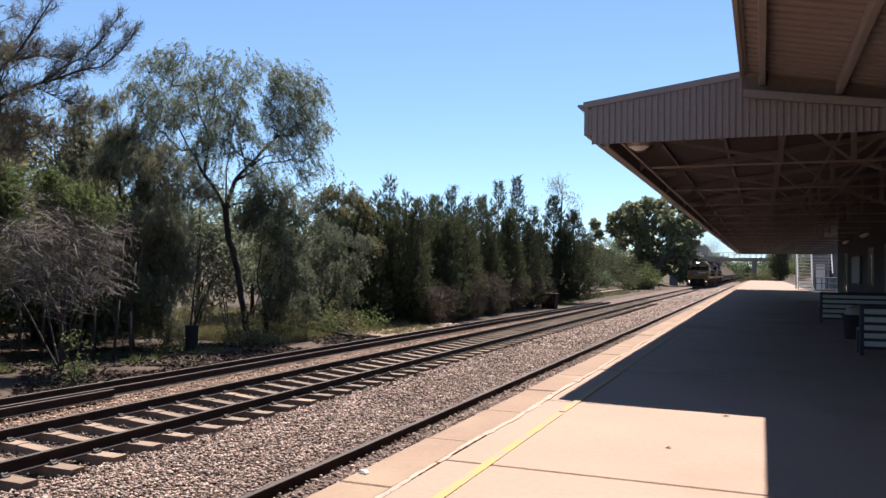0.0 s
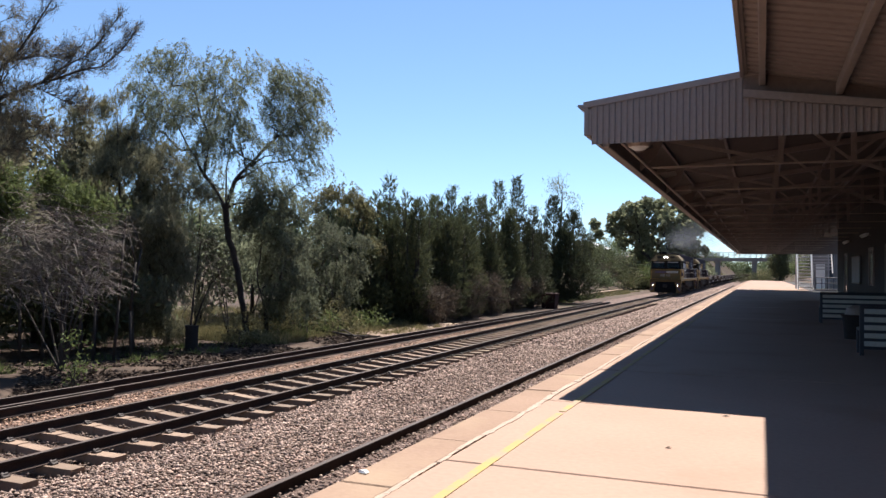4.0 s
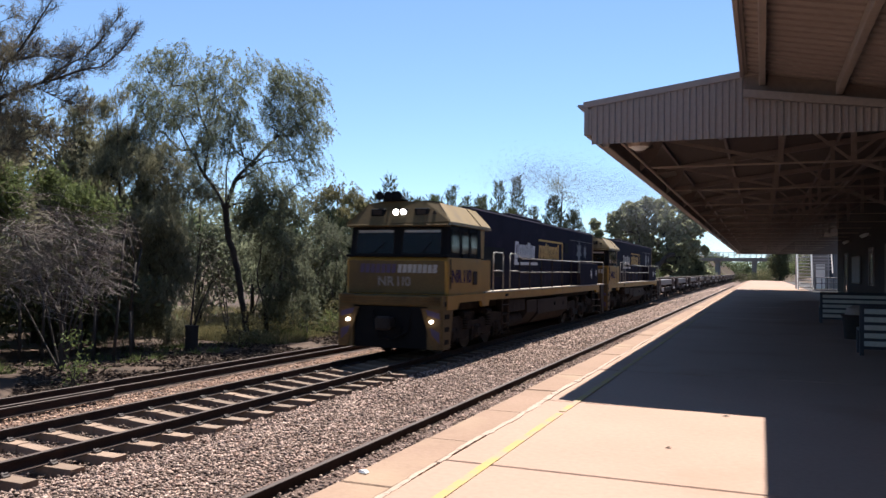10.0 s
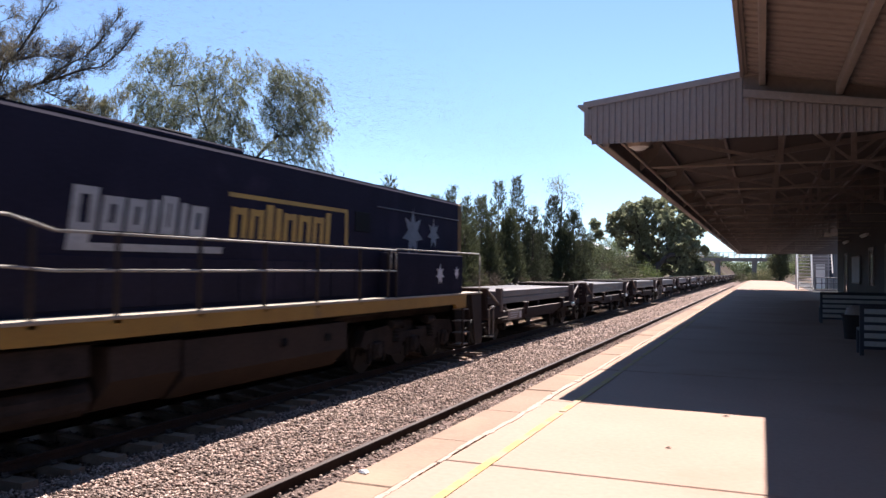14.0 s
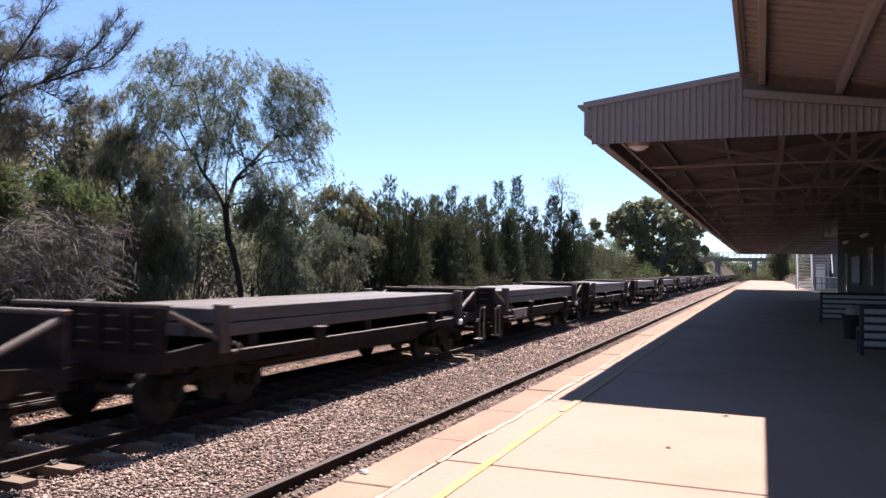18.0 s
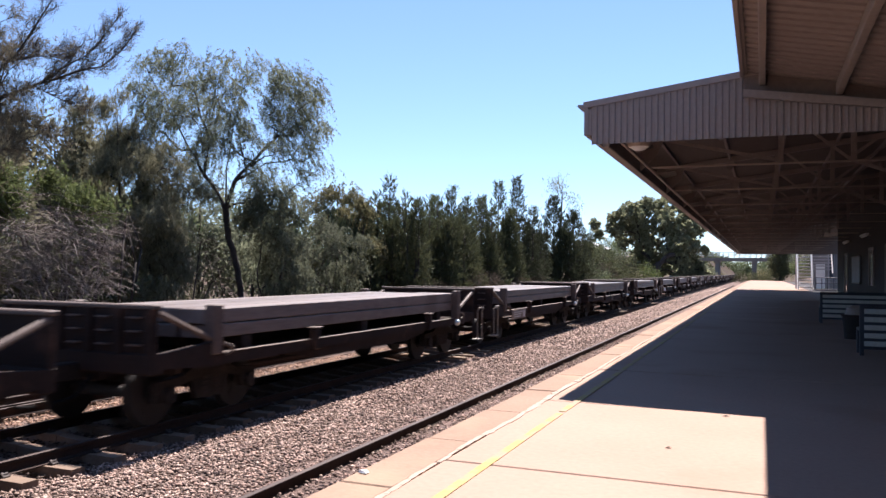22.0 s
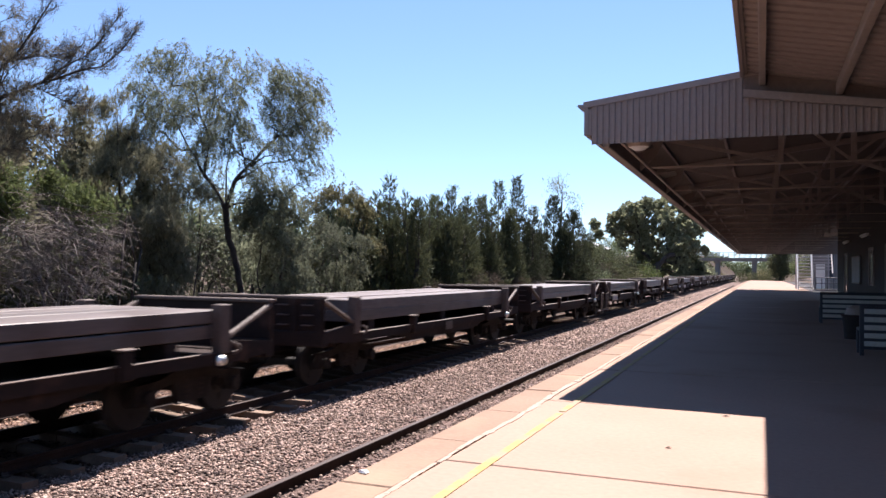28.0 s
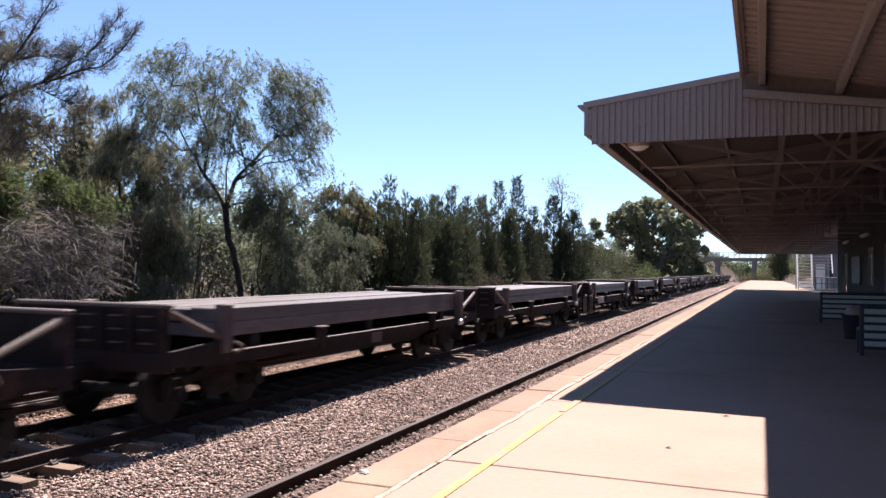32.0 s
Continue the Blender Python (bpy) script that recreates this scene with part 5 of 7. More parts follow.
for i, (x, y, z, rad, leaf) in enumerate([(-23.6, 105, 2.2, 1.7, "leaf_round"), (-20.6, 112, 3.4, 2.0, "leaf_round"), (-17.5, 110, 1.9, 1.8, "leaf_olive"), (-14.6, 112, 1.1, 1.5, "leaf_bright"), (-21.3, 98, 0.8, 1.5, "leaf_bright"),
                                          (-24.4, 92, 1.4, 1.6, "leaf_olive"), (-18.9, 100, 0.5, 1.2, "leaf_round"), (-16.2, 104, 0.3, 1.1, "leaf_olive"), (-26.0, 120, 5.0, 2.0, "leaf_round"), (-23.0, 126, 4.6, 2.2, "leaf_round"),
                                          (-4.5, 205, 0.2, 1.5, "leaf_gum"), (-1.0, 210, 0.3, 1.6, "leaf_olive"), (-12.5, 215, 0.8, 1.8, "leaf_gum"), (3.0, 215, 0.6, 2.2, "leaf_gum"), (-16.0, 215, 2.0, 3.0, "leaf_round"),
                                          (6.5, 158, 2.4, 1.8, "leaf_bright"), (9.5, 160, 3.4, 2.0, "leaf_gum"), (13.0, 160, 4.5, 2.2, "leaf_gum"), (7.8, 172, 5.0, 2.2, "leaf_gum")]):
    gz = ground_height(x, y)
    tree("shrub", "low rounded shrub on the dry embankment", [(x, y, gz - 0.1), (x, y, gz + 0.5)], [0.08, 0.04],
         [(x, y, max(z, gz + 0.4), rad), (x - rad * 0.6, y, max(z - rad * 0.5, gz + 0.3), rad * 0.75), (x + rad * 0.7, y, max(z - rad * 0.55, gz + 0.3), rad * 0.7)],
         "leaf_scrub" if i % 3 else leaf, per=13, each=34, spread=0.38, length=0.26, width=0.085, droop=0.1, seed=70 + i, group="embankment shrubs", twigs=0.1, category="shrub")
for k, (x, y, z) in enumerate([(-31.6, 148.9, 9.4), (-30.3, 149.4, 9.1)]):
    cypress(x, y, z, 1.0, 400 + k, "leaf_dark", "small dark conifer beside the distant house")
tree("cypress_tree", "single dark conifer at the end of the platform", [(2.8, 145, 0), (2.8, 145, 3), (2.8, 145, 7)], [0.2, 0.15, 0.05],
     [(2.8, 145, 1.6, 1.5), (2.6, 145, 3.0, 1.6), (3.0, 145, 4.6, 1.4), (2.8, 145, 6.2, 1.0)], "leaf_pine", per=26, each=40, spread=0.3, length=0.35, width=0.12, droop=-0.2, seed=99)


# low growth at the edge of the scrub
for i, (x, y, lobes, leaf) in enumerate([(-14.6, 23.6, [(0, 0, -0.6, 0.5), (-0.8, 0.3, -0.6, 0.5)], "grass"), (-14.4, 25.4, [(0, 0, -0.75, 0.45), (0.6, 0.3, -0.9, 0.3)], "grass"), (-15.2, 24.6, [(0, 0, -0.6, 0.6), (0.6, 0, -0.75, 0.5), (-0.7, 0, -0.7, 0.55)], "leaf_bright"), (-15.4, 26.6, [(0, 0, -0.5, 0.7), (-0.8, 0, -0.7, 0.5), (0.7, 0, -0.8, 0.5)], "leaf_olive"),
                                         (-14.9, 28.3, [(0, 0, -0.65, 0.6), (0.5, 0, -0.85, 0.4)], "leaf_bright"), (-16.4, 23.0, [(0, 0, -0.7, 0.55), (0.5, 0, -0.85, 0.4)], "leaf_olive"), (-15.0, 20.3, [(0, 0, -0.75, 0.5), (0.5, 0, -0.9, 0.4)], "leaf_olive"),
                                         (-12.75, 11.9, [(0, 0, -0.75, 0.22), (0.05, 0, -0.35, 0.2), (-0.08, 0, -1.0, 0.2)], "leaf_bright")]):
    tree("shrub", "low weedy shrub at the edge of the scrub", [(x, y, GZ - 0.05), (x, y, GZ + 0.4)], [0.02, 0.012], [(x + a, y + b, c, q) for a, b, c, q in lobes],
         leaf, per=60, each=30, spread=0.12, length=0.10, width=0.035, droop=0.0, seed=300 + i, group="weeds by the siding", twigs=0.3, category="shrub", shell=0.2, twig=0.006)


def litter(seed):
    """Dead leaves, bark strips and twigs on the ground."""
    r = np.random.RandomState(seed)
    n = 26000
    x = -11.95 - np.abs(r.normal(size=n)) * 2.2
    y = r.uniform(7.5, 34.0, n)
    keep = np.sin(x * 2.3 + np.sin(y * 1.1) * 2.0) + np.sin(y * 1.7 + x) > -0.9
    x, y = x[keep], y[keep]
    n = len(x)
    z = np.array([max(ground_height(a, b), -1.26) for a, b in zip(x, y)]) + r.uniform(0.006, 0.05, n)
    c = np.stack([x, y, z], 1)
    d = r.normal(size=(n, 3)) * np.array((1, 1, 0.25))
    me = leaf_mesh("leaf_litter", c, d, 0.15, 0.045, r, 0.6)
    me.materials.append(M["litter"])
    tagged(part("leaf_litter", me, None), "dead leaves, bark and twigs strewn under the trees", "leaf litter", kind="stuff")


litter(77)


def far_woods(seed):
    """A belt of distant trees that closes the line."""
    r = np.random.RandomState(seed)
    cs = []
    for k in range(150):
        x, y = r.uniform(-170, 90), r.uniform(556, 600)
        h = r.uniform(7.0, 13.0)
        n = 260
        q = r.normal(size=(n, 3)) * np.array((2.6, 2.2, 0.26 * h)) + np.array((x, y, h * 0.45 - 1.0))
        cs.append(q[q[:, 2] > -1.2])
    for k in range(170):
        x, y = -8.6 + r.choice((-1, 1)) * r.uniform(11.0, 70.0), r.uniform(300, 545)
        q = r.normal(size=(110, 3)) * np.array((2.0, 2.0, 0.9)) + np.array((x, y, ground_height(x, y) + 1.0))
        cs.append(q)
    c = np.concatenate(cs)
    me = leaf_mesh("far_woods", c, r.normal(size=c.shape), 1.5, 0.9, r)
    me.materials.append(M["leaf_round"])
    tagged(part("far_woods", me, None), "distant scrub and a belt of grey-green trees closing the line", "trees", kind="stuff")


far_woods(88)
# ---- train ----
L = {
    "yellow": mat("dirty ochre yellow paint", (0.33, 0.188, 0.042), (0.25, 0.138, 0.032), 1.6, 26.0, 0.6, bump=0.04, spec=0.2, c3=(0.19, 0.115, 0.045), c3_scale=1.3, c3_at=0.6),
    "blue": mat("dark navy paint", (0.0215, 0.0188, 0.0305), (0.0145, 0.0128, 0.0205), 1.2, 20.0, 0.85, bump=0.04, c3=(0.026, 0.021, 0.034), c3_scale=0.8, c3_at=0.58, spec=0.03),
    "roof_yellow": mat("sun-bleached yellow paint", (0.22, 0.148, 0.058), (0.165, 0.11, 0.04), 1.6, 26.0, 0.55, bump=0.04, spec=0.3, c3=(0.156, 0.105, 0.047), c3_scale=1.8, c3_at=0.58),
    "deck": mat("worn walkway edge", (0.328, 0.265, 0.195), (0.218, 0.172, 0.125), 2.0, 24.0, 0.7, bump=0.1),
    "under": mat("grimy bogie steel", (0.040, 0.032, 0.028), (0.016, 0.013, 0.012), 3.0, 26.0, 0.9, bump=0.3, spec=0.1),
    "tank": mat("dusty fuel tank steel", (0.045, 0.032, 0.025), (0.026, 0.020, 0.017), 1.2, 20.0, 0.85, bump=0.15, spec=0.12),
    "black": mat("black paint", (0.012, 0.011, 0.012), (0.008, 0.008, 0.008), 2.0, 26.0, 0.75, bump=0.05, spec=0.05),
    "rail_white": mat("white handrail paint", (0.257, 0.230, 0.199), (0.187, 0.164, 0.140), 4.0, 30.0, 0.5, bump=0.05),
    "white": mat("faded white paint", (0.58, 0.56, 0.55), (0.45, 0.43, 0.43), 1.5, 16.0, 0.6, bump=0.05),
    # front yellow holds the shade of the end turned from the sun, plus grime
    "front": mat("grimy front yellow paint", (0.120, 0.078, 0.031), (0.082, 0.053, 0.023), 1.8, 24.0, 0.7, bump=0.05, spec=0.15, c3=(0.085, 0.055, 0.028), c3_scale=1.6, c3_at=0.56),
    "polish": mat("polished steel cap", (0.85, 0.84, 0.82), (0.75, 0.74, 0.72), 4.0, 30.0, 0.45, 1.0, bump=0),
    "faded": mat("faded off-white lettering", (0.36, 0.335, 0.31), (0.24, 0.22, 0.20), 3.0, 22.0, 0.7, bump=0.05),
    "grime": mat("grimy ochre paint", (0.15, 0.085, 0.03), (0.07, 0.042, 0.022), 2.2, 24.0, 0.8, bump=0.08, spec=0.15),
    "faint_gold": mat("faded gold lettering", (0.40, 0.225, 0.03), (0.27, 0.15, 0.03), 2.5, 20.0, 0.7, bump=0.05),
    "star": mat("weathered grey star paint", (0.12, 0.113, 0.128), (0.06, 0.056, 0.068), 3.0, 22.0, 0.6, bump=0.05),
    "step": mat("worn grey step steel", (0.20, 0.17, 0.145), (0.12, 0.10, 0.088), 4.0, 30.0, 0.6, bump=0.05),
    "gold": mat("gold lettering paint", (0.50, 0.27, 0.025), (0.42, 0.22, 0.025), 1.5, 16.0, 0.6, bump=0.05),
    "purple": mat("faded purple paint", (0.055, 0.03, 0.075), (0.045, 0.025, 0.06), 2.0, 20.0, 0.6, bump=0.05),
    "number": mat("dark purple numeral paint", (0.035, 0.02, 0.055), (0.028, 0.016, 0.042), 3.0, 24.0, 0.7, bump=0.04, spec=0.1),
    "window": glass("dark cab window", (0.07, 0.085, 0.08), 0.06, 1.22),
    "lamp": glow("headlight", (1.0, 0.97, 0.9), 4.0),
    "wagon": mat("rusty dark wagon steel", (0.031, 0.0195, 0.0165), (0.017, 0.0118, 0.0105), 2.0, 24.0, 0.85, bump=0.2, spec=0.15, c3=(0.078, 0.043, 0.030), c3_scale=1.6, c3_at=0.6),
    # lighter brown of posts and edges; on sill tops it paints light
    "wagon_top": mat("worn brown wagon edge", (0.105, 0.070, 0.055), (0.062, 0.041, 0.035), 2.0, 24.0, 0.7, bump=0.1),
    "load": mat("dusty grey steel slab", (0.128, 0.100, 0.090), (0.070, 0.054, 0.050), 1.3, 22.0, 0.5, bump=0.10, vary=0.35, spec=0.45, stretch=(1.0, 0.12, 1.0), c3=(0.070, 0.048, 0.041), c3_scale=0.9, c3_at=0.54),
    "wheel": mat("worn wheel steel", (0.020, 0.016, 0.014), (0.012, 0.009, 0.009), 4.0, 30.0, 0.75, bump=0.1),
    "tread": mat("bright wheel tread", (0.35, 0.33, 0.31), None, 4.0, 30.0, 0.3, 0.8, bump=0.02),
    "plate": mat("pale stencil panel", (0.257, 0.203, 0.164), (0.156, 0.117, 0.094), 3.0, 24.0, 0.7),
}
VEHICLES = []
GLINT_Y, GLINT_Z = 10.80, 0.86
START, ACC2, ACC3, SPEED = 15.98, 0.01686, 0.001137, 10.1086


def run(t):
    """The train's way along the track, in metres, zero at START."""
    d = t - START
    surge = 0.22 * math.exp(-((t - 13.0) / 0.5) ** 2)
    return SPEED * d + ACC2 * d * d + ACC3 * d ** 3 + surge


def text_mesh(body, size, depth=0.006):
    cu = bpy.data.curves.new("lettering", 'FONT')
    cu.body, cu.size, cu.extrude, cu.offset = body, size, depth, size * 0.022
    tmp = bpy.data.objects.new("lettering", cu)
    me = bpy.data.meshes.new_from_object(tmp)
    bpy.data.objects.remove(tmp)
    bpy.data.curves.remove(cu)
    me.materials.clear()
    return me


def letters(body, size, material, parent, m, wide=0.0):
    """Lettering, a part for each character, drawn out to a width where one is given."""
    made, x = [], 0.0
    for ch in body:
        me = text_mesh(ch, size)
        made.append((me, x))
        x += max(v.co.x for v in me.vertices) + size * 0.07
    k = wide / (x - size * 0.07) if wide else 1.0
    for me, at in made:
        part("letter", me, material, parent).matrix_basis = m @ Matrix.Diagonal((k, 1, 1, 1)) @ Matrix.Translation((at, 0, 0))


SIDE = Matrix(((0, 0, 1, 0), (1, 0, 0, 0), (0, 1, 0, 0), (0, 0, 0, 1)))
FRONT = Matrix(((1, 0, 0, 0), (0, 0, -1, 0), (0, 1, 0, 0), (0, 0, 0, 1)))


def wheelset_mesh(rad, name):
    g = Geo()
    g.tube((-0.95, 0, 0), (0.95, 0, 0), 0.085, n=10)
    for s in (-1, 1):
        g.disc(s * 0.74, 0, 0, rad, 0.10, 28)
        g.disc(s * 0.695, 0, 0, rad + 0.028, 0.03, 28)
        g.disc(s * 0.80, 0, 0, 0.15, 0.05, 14)
        for k in range(3):
            a = 2.094 * k
            g.tube((s * 0.792, rad * 0.55 * math.cos(a), rad * 0.55 * math.sin(a)), (s * 0.80, rad * 0.55 * math.cos(a), rad * 0.55 * math.sin(a)), 0.06, n=8)
    me = g.mesh(name)
    me.materials.append(L["wheel"])
    return me


LOCO_WHEELS, WAGON_WHEELS = wheelset_mesh(0.50, "wheelset"), wheelset_mesh(0.43, "wheelset")
WHEELSETS = []


def star(g, x, y, z, r, points=7, inner=0.48):
    ring = []
    for k in range(points * 2):
        a = math.pi * k / points + math.pi / 2
        q = r if k % 2 == 0 else r * inner
        ring.append((y + q * math.cos(a), z + q * math.sin(a)))
    return g.prism(ring, "x", x, x + 0.006)


def handrail(lo, x, rows, label=""):
    part("handrail", Geo().path([(x, y, z) for y, z in rows], 0.019, 6), L["rail_white"], lo, label, True)


def loco_bogie(lo, yc):
    b = part("bogie", Geo().box(-0.62, 0.62, yc - 2.3, yc + 2.3, 0.28, 0.85, 0.03).box(-1.0, 1.0, yc - 0.25, yc + 0.25, 0.6, 1.05, 0.03), L["under"], lo)
    for s in (-1, 1):
        g = Geo().prism([(yc - 2.55, 0.62), (yc - 2.35, 0.92), (yc - 1.3, 0.98), (yc - 0.9, 0.80), (yc + 0.9, 0.80), (yc + 1.3, 0.98), (yc + 2.35, 0.92), (yc + 2.55, 0.62),
                         (yc + 2.3, 0.55), (yc + 1.2, 0.52), (yc + 0.8, 0.58), (yc - 0.8, 0.58), (yc - 1.2, 0.52), (yc - 2.3, 0.55)], "x", s * 0.98, s * 1.12)
        part("side_frame", g, L["under"], b)
        for d in (-0.95, 0.95):
            part("frame_web", Geo().prism([(yc + d - 0.62, 0.86), (yc + d + 0.62, 0.86), (yc + d + 0.42, 0.40), (yc + d + 0.22, 0.33), (yc + d - 0.22, 0.33), (yc + d - 0.42, 0.40)], "x", s * 1.04, s * 1.10), L["under"], b)
        for d in (-1.85, 0, 1.85):
            g = Geo().box(s * 1.02, s * 1.2, yc + d - 0.17, yc + d + 0.17, 0.32, 0.68, 0.04).disc(s * 1.2, yc + d, 0.5, 0.13, 0.05, 12)
            part("axle_box", g, L["under"], b)
            for e in (-0.33, 0.33):
                part("pedestal", Geo().box(s * 1.06, s * 1.16, yc + d + e - 0.03, yc + d + e + 0.03, 0.25, 0.66, 0.01), L["under"], b)
        for d in (-0.95, 0.95):
            g = Geo()
            for k in range(5):
                g.disc(s * 1.14, yc + d, 0.62 + 0.07 * k, 0.11, 0.035, 12, "z")
            part("spring", g, L["under"], b)
            part("brake_cylinder", Geo().tube((s * 1.13, yc + d - 0.25, 1.0), (s * 1.13, yc + d + 0.2, 1.0), 0.10, n=12), L["under"], b)
            part("sand_pipe", Geo().path([(s * 1.08, yc + d * 2.45, 1.0), (s * 0.95, yc + d * 2.5, 0.5), (s * 0.80, yc + d * 2.45, 0.12)], 0.022, 6), L["under"], b)
    for d in (-1.85, 0, 1.85):
        w = part("wheelset", LOCO_WHEELS, None, b)
        WHEELSETS.append((w, yc + d, 0.50, lo))


def locomotive(y_at, number, lit):
    lo = thing("diesel_locomotive", "dusty yellow and navy diesel locomotive, " + ("headlights lit, leading the train" if lit else "headlights off, second in the train"), "locomotive", "locomotives")
    # cab
    def ring(z, front, half):
        c = 0.05
        return [(-half, front + c, z), (-half + c, front, z), (half - c, front, z), (half, front + c, z), (half, 2.35, z), (-half, 2.35, z)]
    nose = part("nose", Geo().loft([ring(1.56, -0.16, 1.42), ring(2.42, -0.19, 1.42), ring(2.50, -0.12, 1.41)]), L["yellow"], lo)
    band = part("window_band", Geo().loft([ring(2.50, -0.10, 1.40), ring(3.30, 0.02, 1.38)]), L["black"], lo, "black band round the cab windows")
    part("window_ledge", Geo().box(-1.42, 1.42, -0.24, -0.06, 2.50, 2.57, 0.02), L["black"], lo)
    for x0, x1 in ((-1.20, -0.10), (0.12, 1.20)):
        g = Geo().loft([[(x0, -0.103, 2.60), (x1, -0.103, 2.60), (x1, -0.093, 2.60), (x0, -0.093, 2.60)], [(x0 + 0.02, -0.010, 3.22), (x1 - 0.02, -0.010, 3.22), (x1 - 0.02, 0.0, 3.22), (x0 + 0.02, 0.0, 3.22)]])
        w = part("windscreen", g, L["window"], band, "large dark windscreen")
        # pale strip stands for the sky mirrored at the pane's top
        part("sun_visor", Geo().loft([[(x0 + 0.05, -0.033, 3.13), (x1 - 0.05, -0.033, 3.13), (x1 - 0.05, -0.029, 3.13), (x0 + 0.05, -0.029, 3.13)], [(x0 + 0.05, -0.022, 3.20), (x1 - 0.05, -0.022, 3.20), (x1 - 0.05, -0.018, 3.20), (x0 + 0.05, -0.018, 3.20)]]), L["faded"], w, "pale strip painting the sky's reflection on the windscreen")
        part("window_trim", Geo().path([(x0, -0.11, 2.59), (x1, -0.11, 2.59), (x1 - 0.02, -0.015, 3.23), (x0 + 0.02, -0.015, 3.23), (x0, -0.11, 2.59)], 0.014, 5), L["under"], w)
        part("wiper", Geo().path([((x0 + x1) / 2, -0.13, 2.60), (x1 - 0.25, -0.075, 2.90)], 0.012, 5), L["black"], w)
    for s in (-1, 1):
        for y0, y1 in ((0.02, 0.62), (0.76, 1.30), (1.42, 1.95)):
            part("side_window", Geo().box(s * 1.392, s * 1.41, y0 + 0.08, y1, 2.62, 3.20, 0.01), L["window"], band)
            part("window_post", Geo().box(s * 1.38, s * 1.42, y1 + 0.04, y1 + 0.08, 2.52, 3.28), L["black"], band)
        part("mirror", Geo().box(s * 1.45, s * 1.50, 0.66, 0.72, 2.50, 2.60), L["black"], band)
    roof_prof = lambda y, d: [(-1.43, y + d * 0.0, 3.32), (-1.43, y, 3.40), (-0.98, y + d, 3.90), (-0.6, y + d, 3.95), (0.6, y + d, 3.95), (0.98, y + d, 3.90), (1.43, y, 3.40), (1.43, y, 3.32)]
    g = Geo().loft([roof_prof(-0.15, 0.36), roof_prof(0.30, 0.0), roof_prof(2.2, 0.0), roof_prof(3.1, -0.12)])
    roof_p = part("cab_roof", g, L["roof_yellow"], lo, "pale sunlit yellow cab roof with sloping sides")
    # the slope over the windscreens takes the front's shade-darkened yellow
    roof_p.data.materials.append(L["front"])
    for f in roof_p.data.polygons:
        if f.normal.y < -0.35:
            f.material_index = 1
    part("roof_seam", Geo().path([(1.44, 2.2, 3.40), (0.99, 2.2, 3.91), (0.6, 2.2, 3.96)], 0.012, 4), L["tank"], roof_p)
    part("roof_seam", Geo().path([(1.44, -0.12, 3.41), (0.99, 0.22, 3.91), (0.6, 0.22, 3.96)], 0.012, 4), L["tank"], roof_p)
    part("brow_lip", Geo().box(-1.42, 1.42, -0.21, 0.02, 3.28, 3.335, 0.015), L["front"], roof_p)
    part("lamp_housing", Geo().box(-0.22, 0.22, 0.0, 0.12, 3.56, 3.76, 0.03), L["under"], roof_p)
    for x in (-0.105, 0.105):
        part("headlight", Geo().disc(x, 0.02, 3.66, 0.075, 0.06, 20, "y"), L["lamp"] if lit else L["white"], roof_p, "round lit headlight" if lit else "round unlit headlight")
    for x in (-0.62, 0.62):
        b = part("number_box", Geo().box(x - 0.20, x + 0.20, -0.03, 0.14, 3.55, 3.76, 0.03), L["black"], roof_p)
        part("number_plate", Geo().box(x - 0.12, x + 0.12, -0.036, -0.028, 3.60, 3.71), L["tank"], b)
    part("marker_lamp", Geo().disc(0.98, 0.02, 3.62, 0.05, 0.08, 14, "y"), L["tank"], roof_p)
    horn = part("horn_bracket", Geo().box(-0.62, 0.05, 0.30, 0.42, 3.96, 4.02), L["black"], roof_p)
    for x, ln in ((-0.55, 0.42), (-0.36, 0.34), (-0.20, 0.30), (-0.05, 0.38)):
        part("horn", Geo().tube((x, 0.36, 4.06), (x, 0.36 - ln * 0.3, 4.07), 0.03, 0.04, 10).tube((x, 0.36 - ln * 0.3, 4.07), (x, 0.36 - ln, 4.08), 0.04, 0.12, 12), L["black"], horn)
    part("roof_antenna", Geo().box(-0.5, 0.5, 1.0, 1.6, 3.96, 4.01, 0.02), L["tank"], roof_p)
    # nose lettering: brand panels as plain shapes, the running number as text
    for k in range(7):
        x = -1.0 + 0.148 * k
        part("brand_block", Geo().prism([(x, 2.10), (x + 0.115, 2.10), (x + 0.135, 2.33), (x + 0.02, 2.33)], "y", -0.204, -0.194), L["purple"], nose)
    for k in range(8):
        x = 0.06 + 0.138 * k
        part("brand_block", Geo().prism([(x, 2.11), (x + 0.105, 2.11), (x + 0.125, 2.32), (x + 0.02, 2.32)], "y", -0.204, -0.194), L["faded"], nose)
    letters(number, 0.33, L["step"], nose, Matrix.Translation((-0.50, -0.196, 1.78)) @ FRONT)
    for s in (-1, 1):
        wide, first = (1.45, 0.07) if lit else (1.24, 0.40)
        letters(number, 0.47, L["number"], nose, Matrix.Translation((1.424, first, 1.87)) @ SIDE if s > 0 else Matrix.Translation((-1.424, first + wide, 1.87)) @ pose(0, 0, 0, 0, 0, 180) @ SIDE, wide)
        part("grab_rail", Geo().path([(s * 1.45, -0.06, 1.72), (s * 1.45, -0.06, 2.46)], 0.018, 6), L["tank"], nose)
        part("door_panel", Geo().box(s * 1.425, s * 1.452, 1.62, 1.92, 1.80, 2.16, 0.01) if number != "NR82" else Geo().box(s * 1.44, s * 1.446, 2.0, 2.03, 1.6, 2.5), L["tank"], nose)
        part("side_locker", Geo().box(s * 0.95, s * 1.405, 2.36, 3.16, 1.56, 2.48, 0.02), L["yellow"], lo)
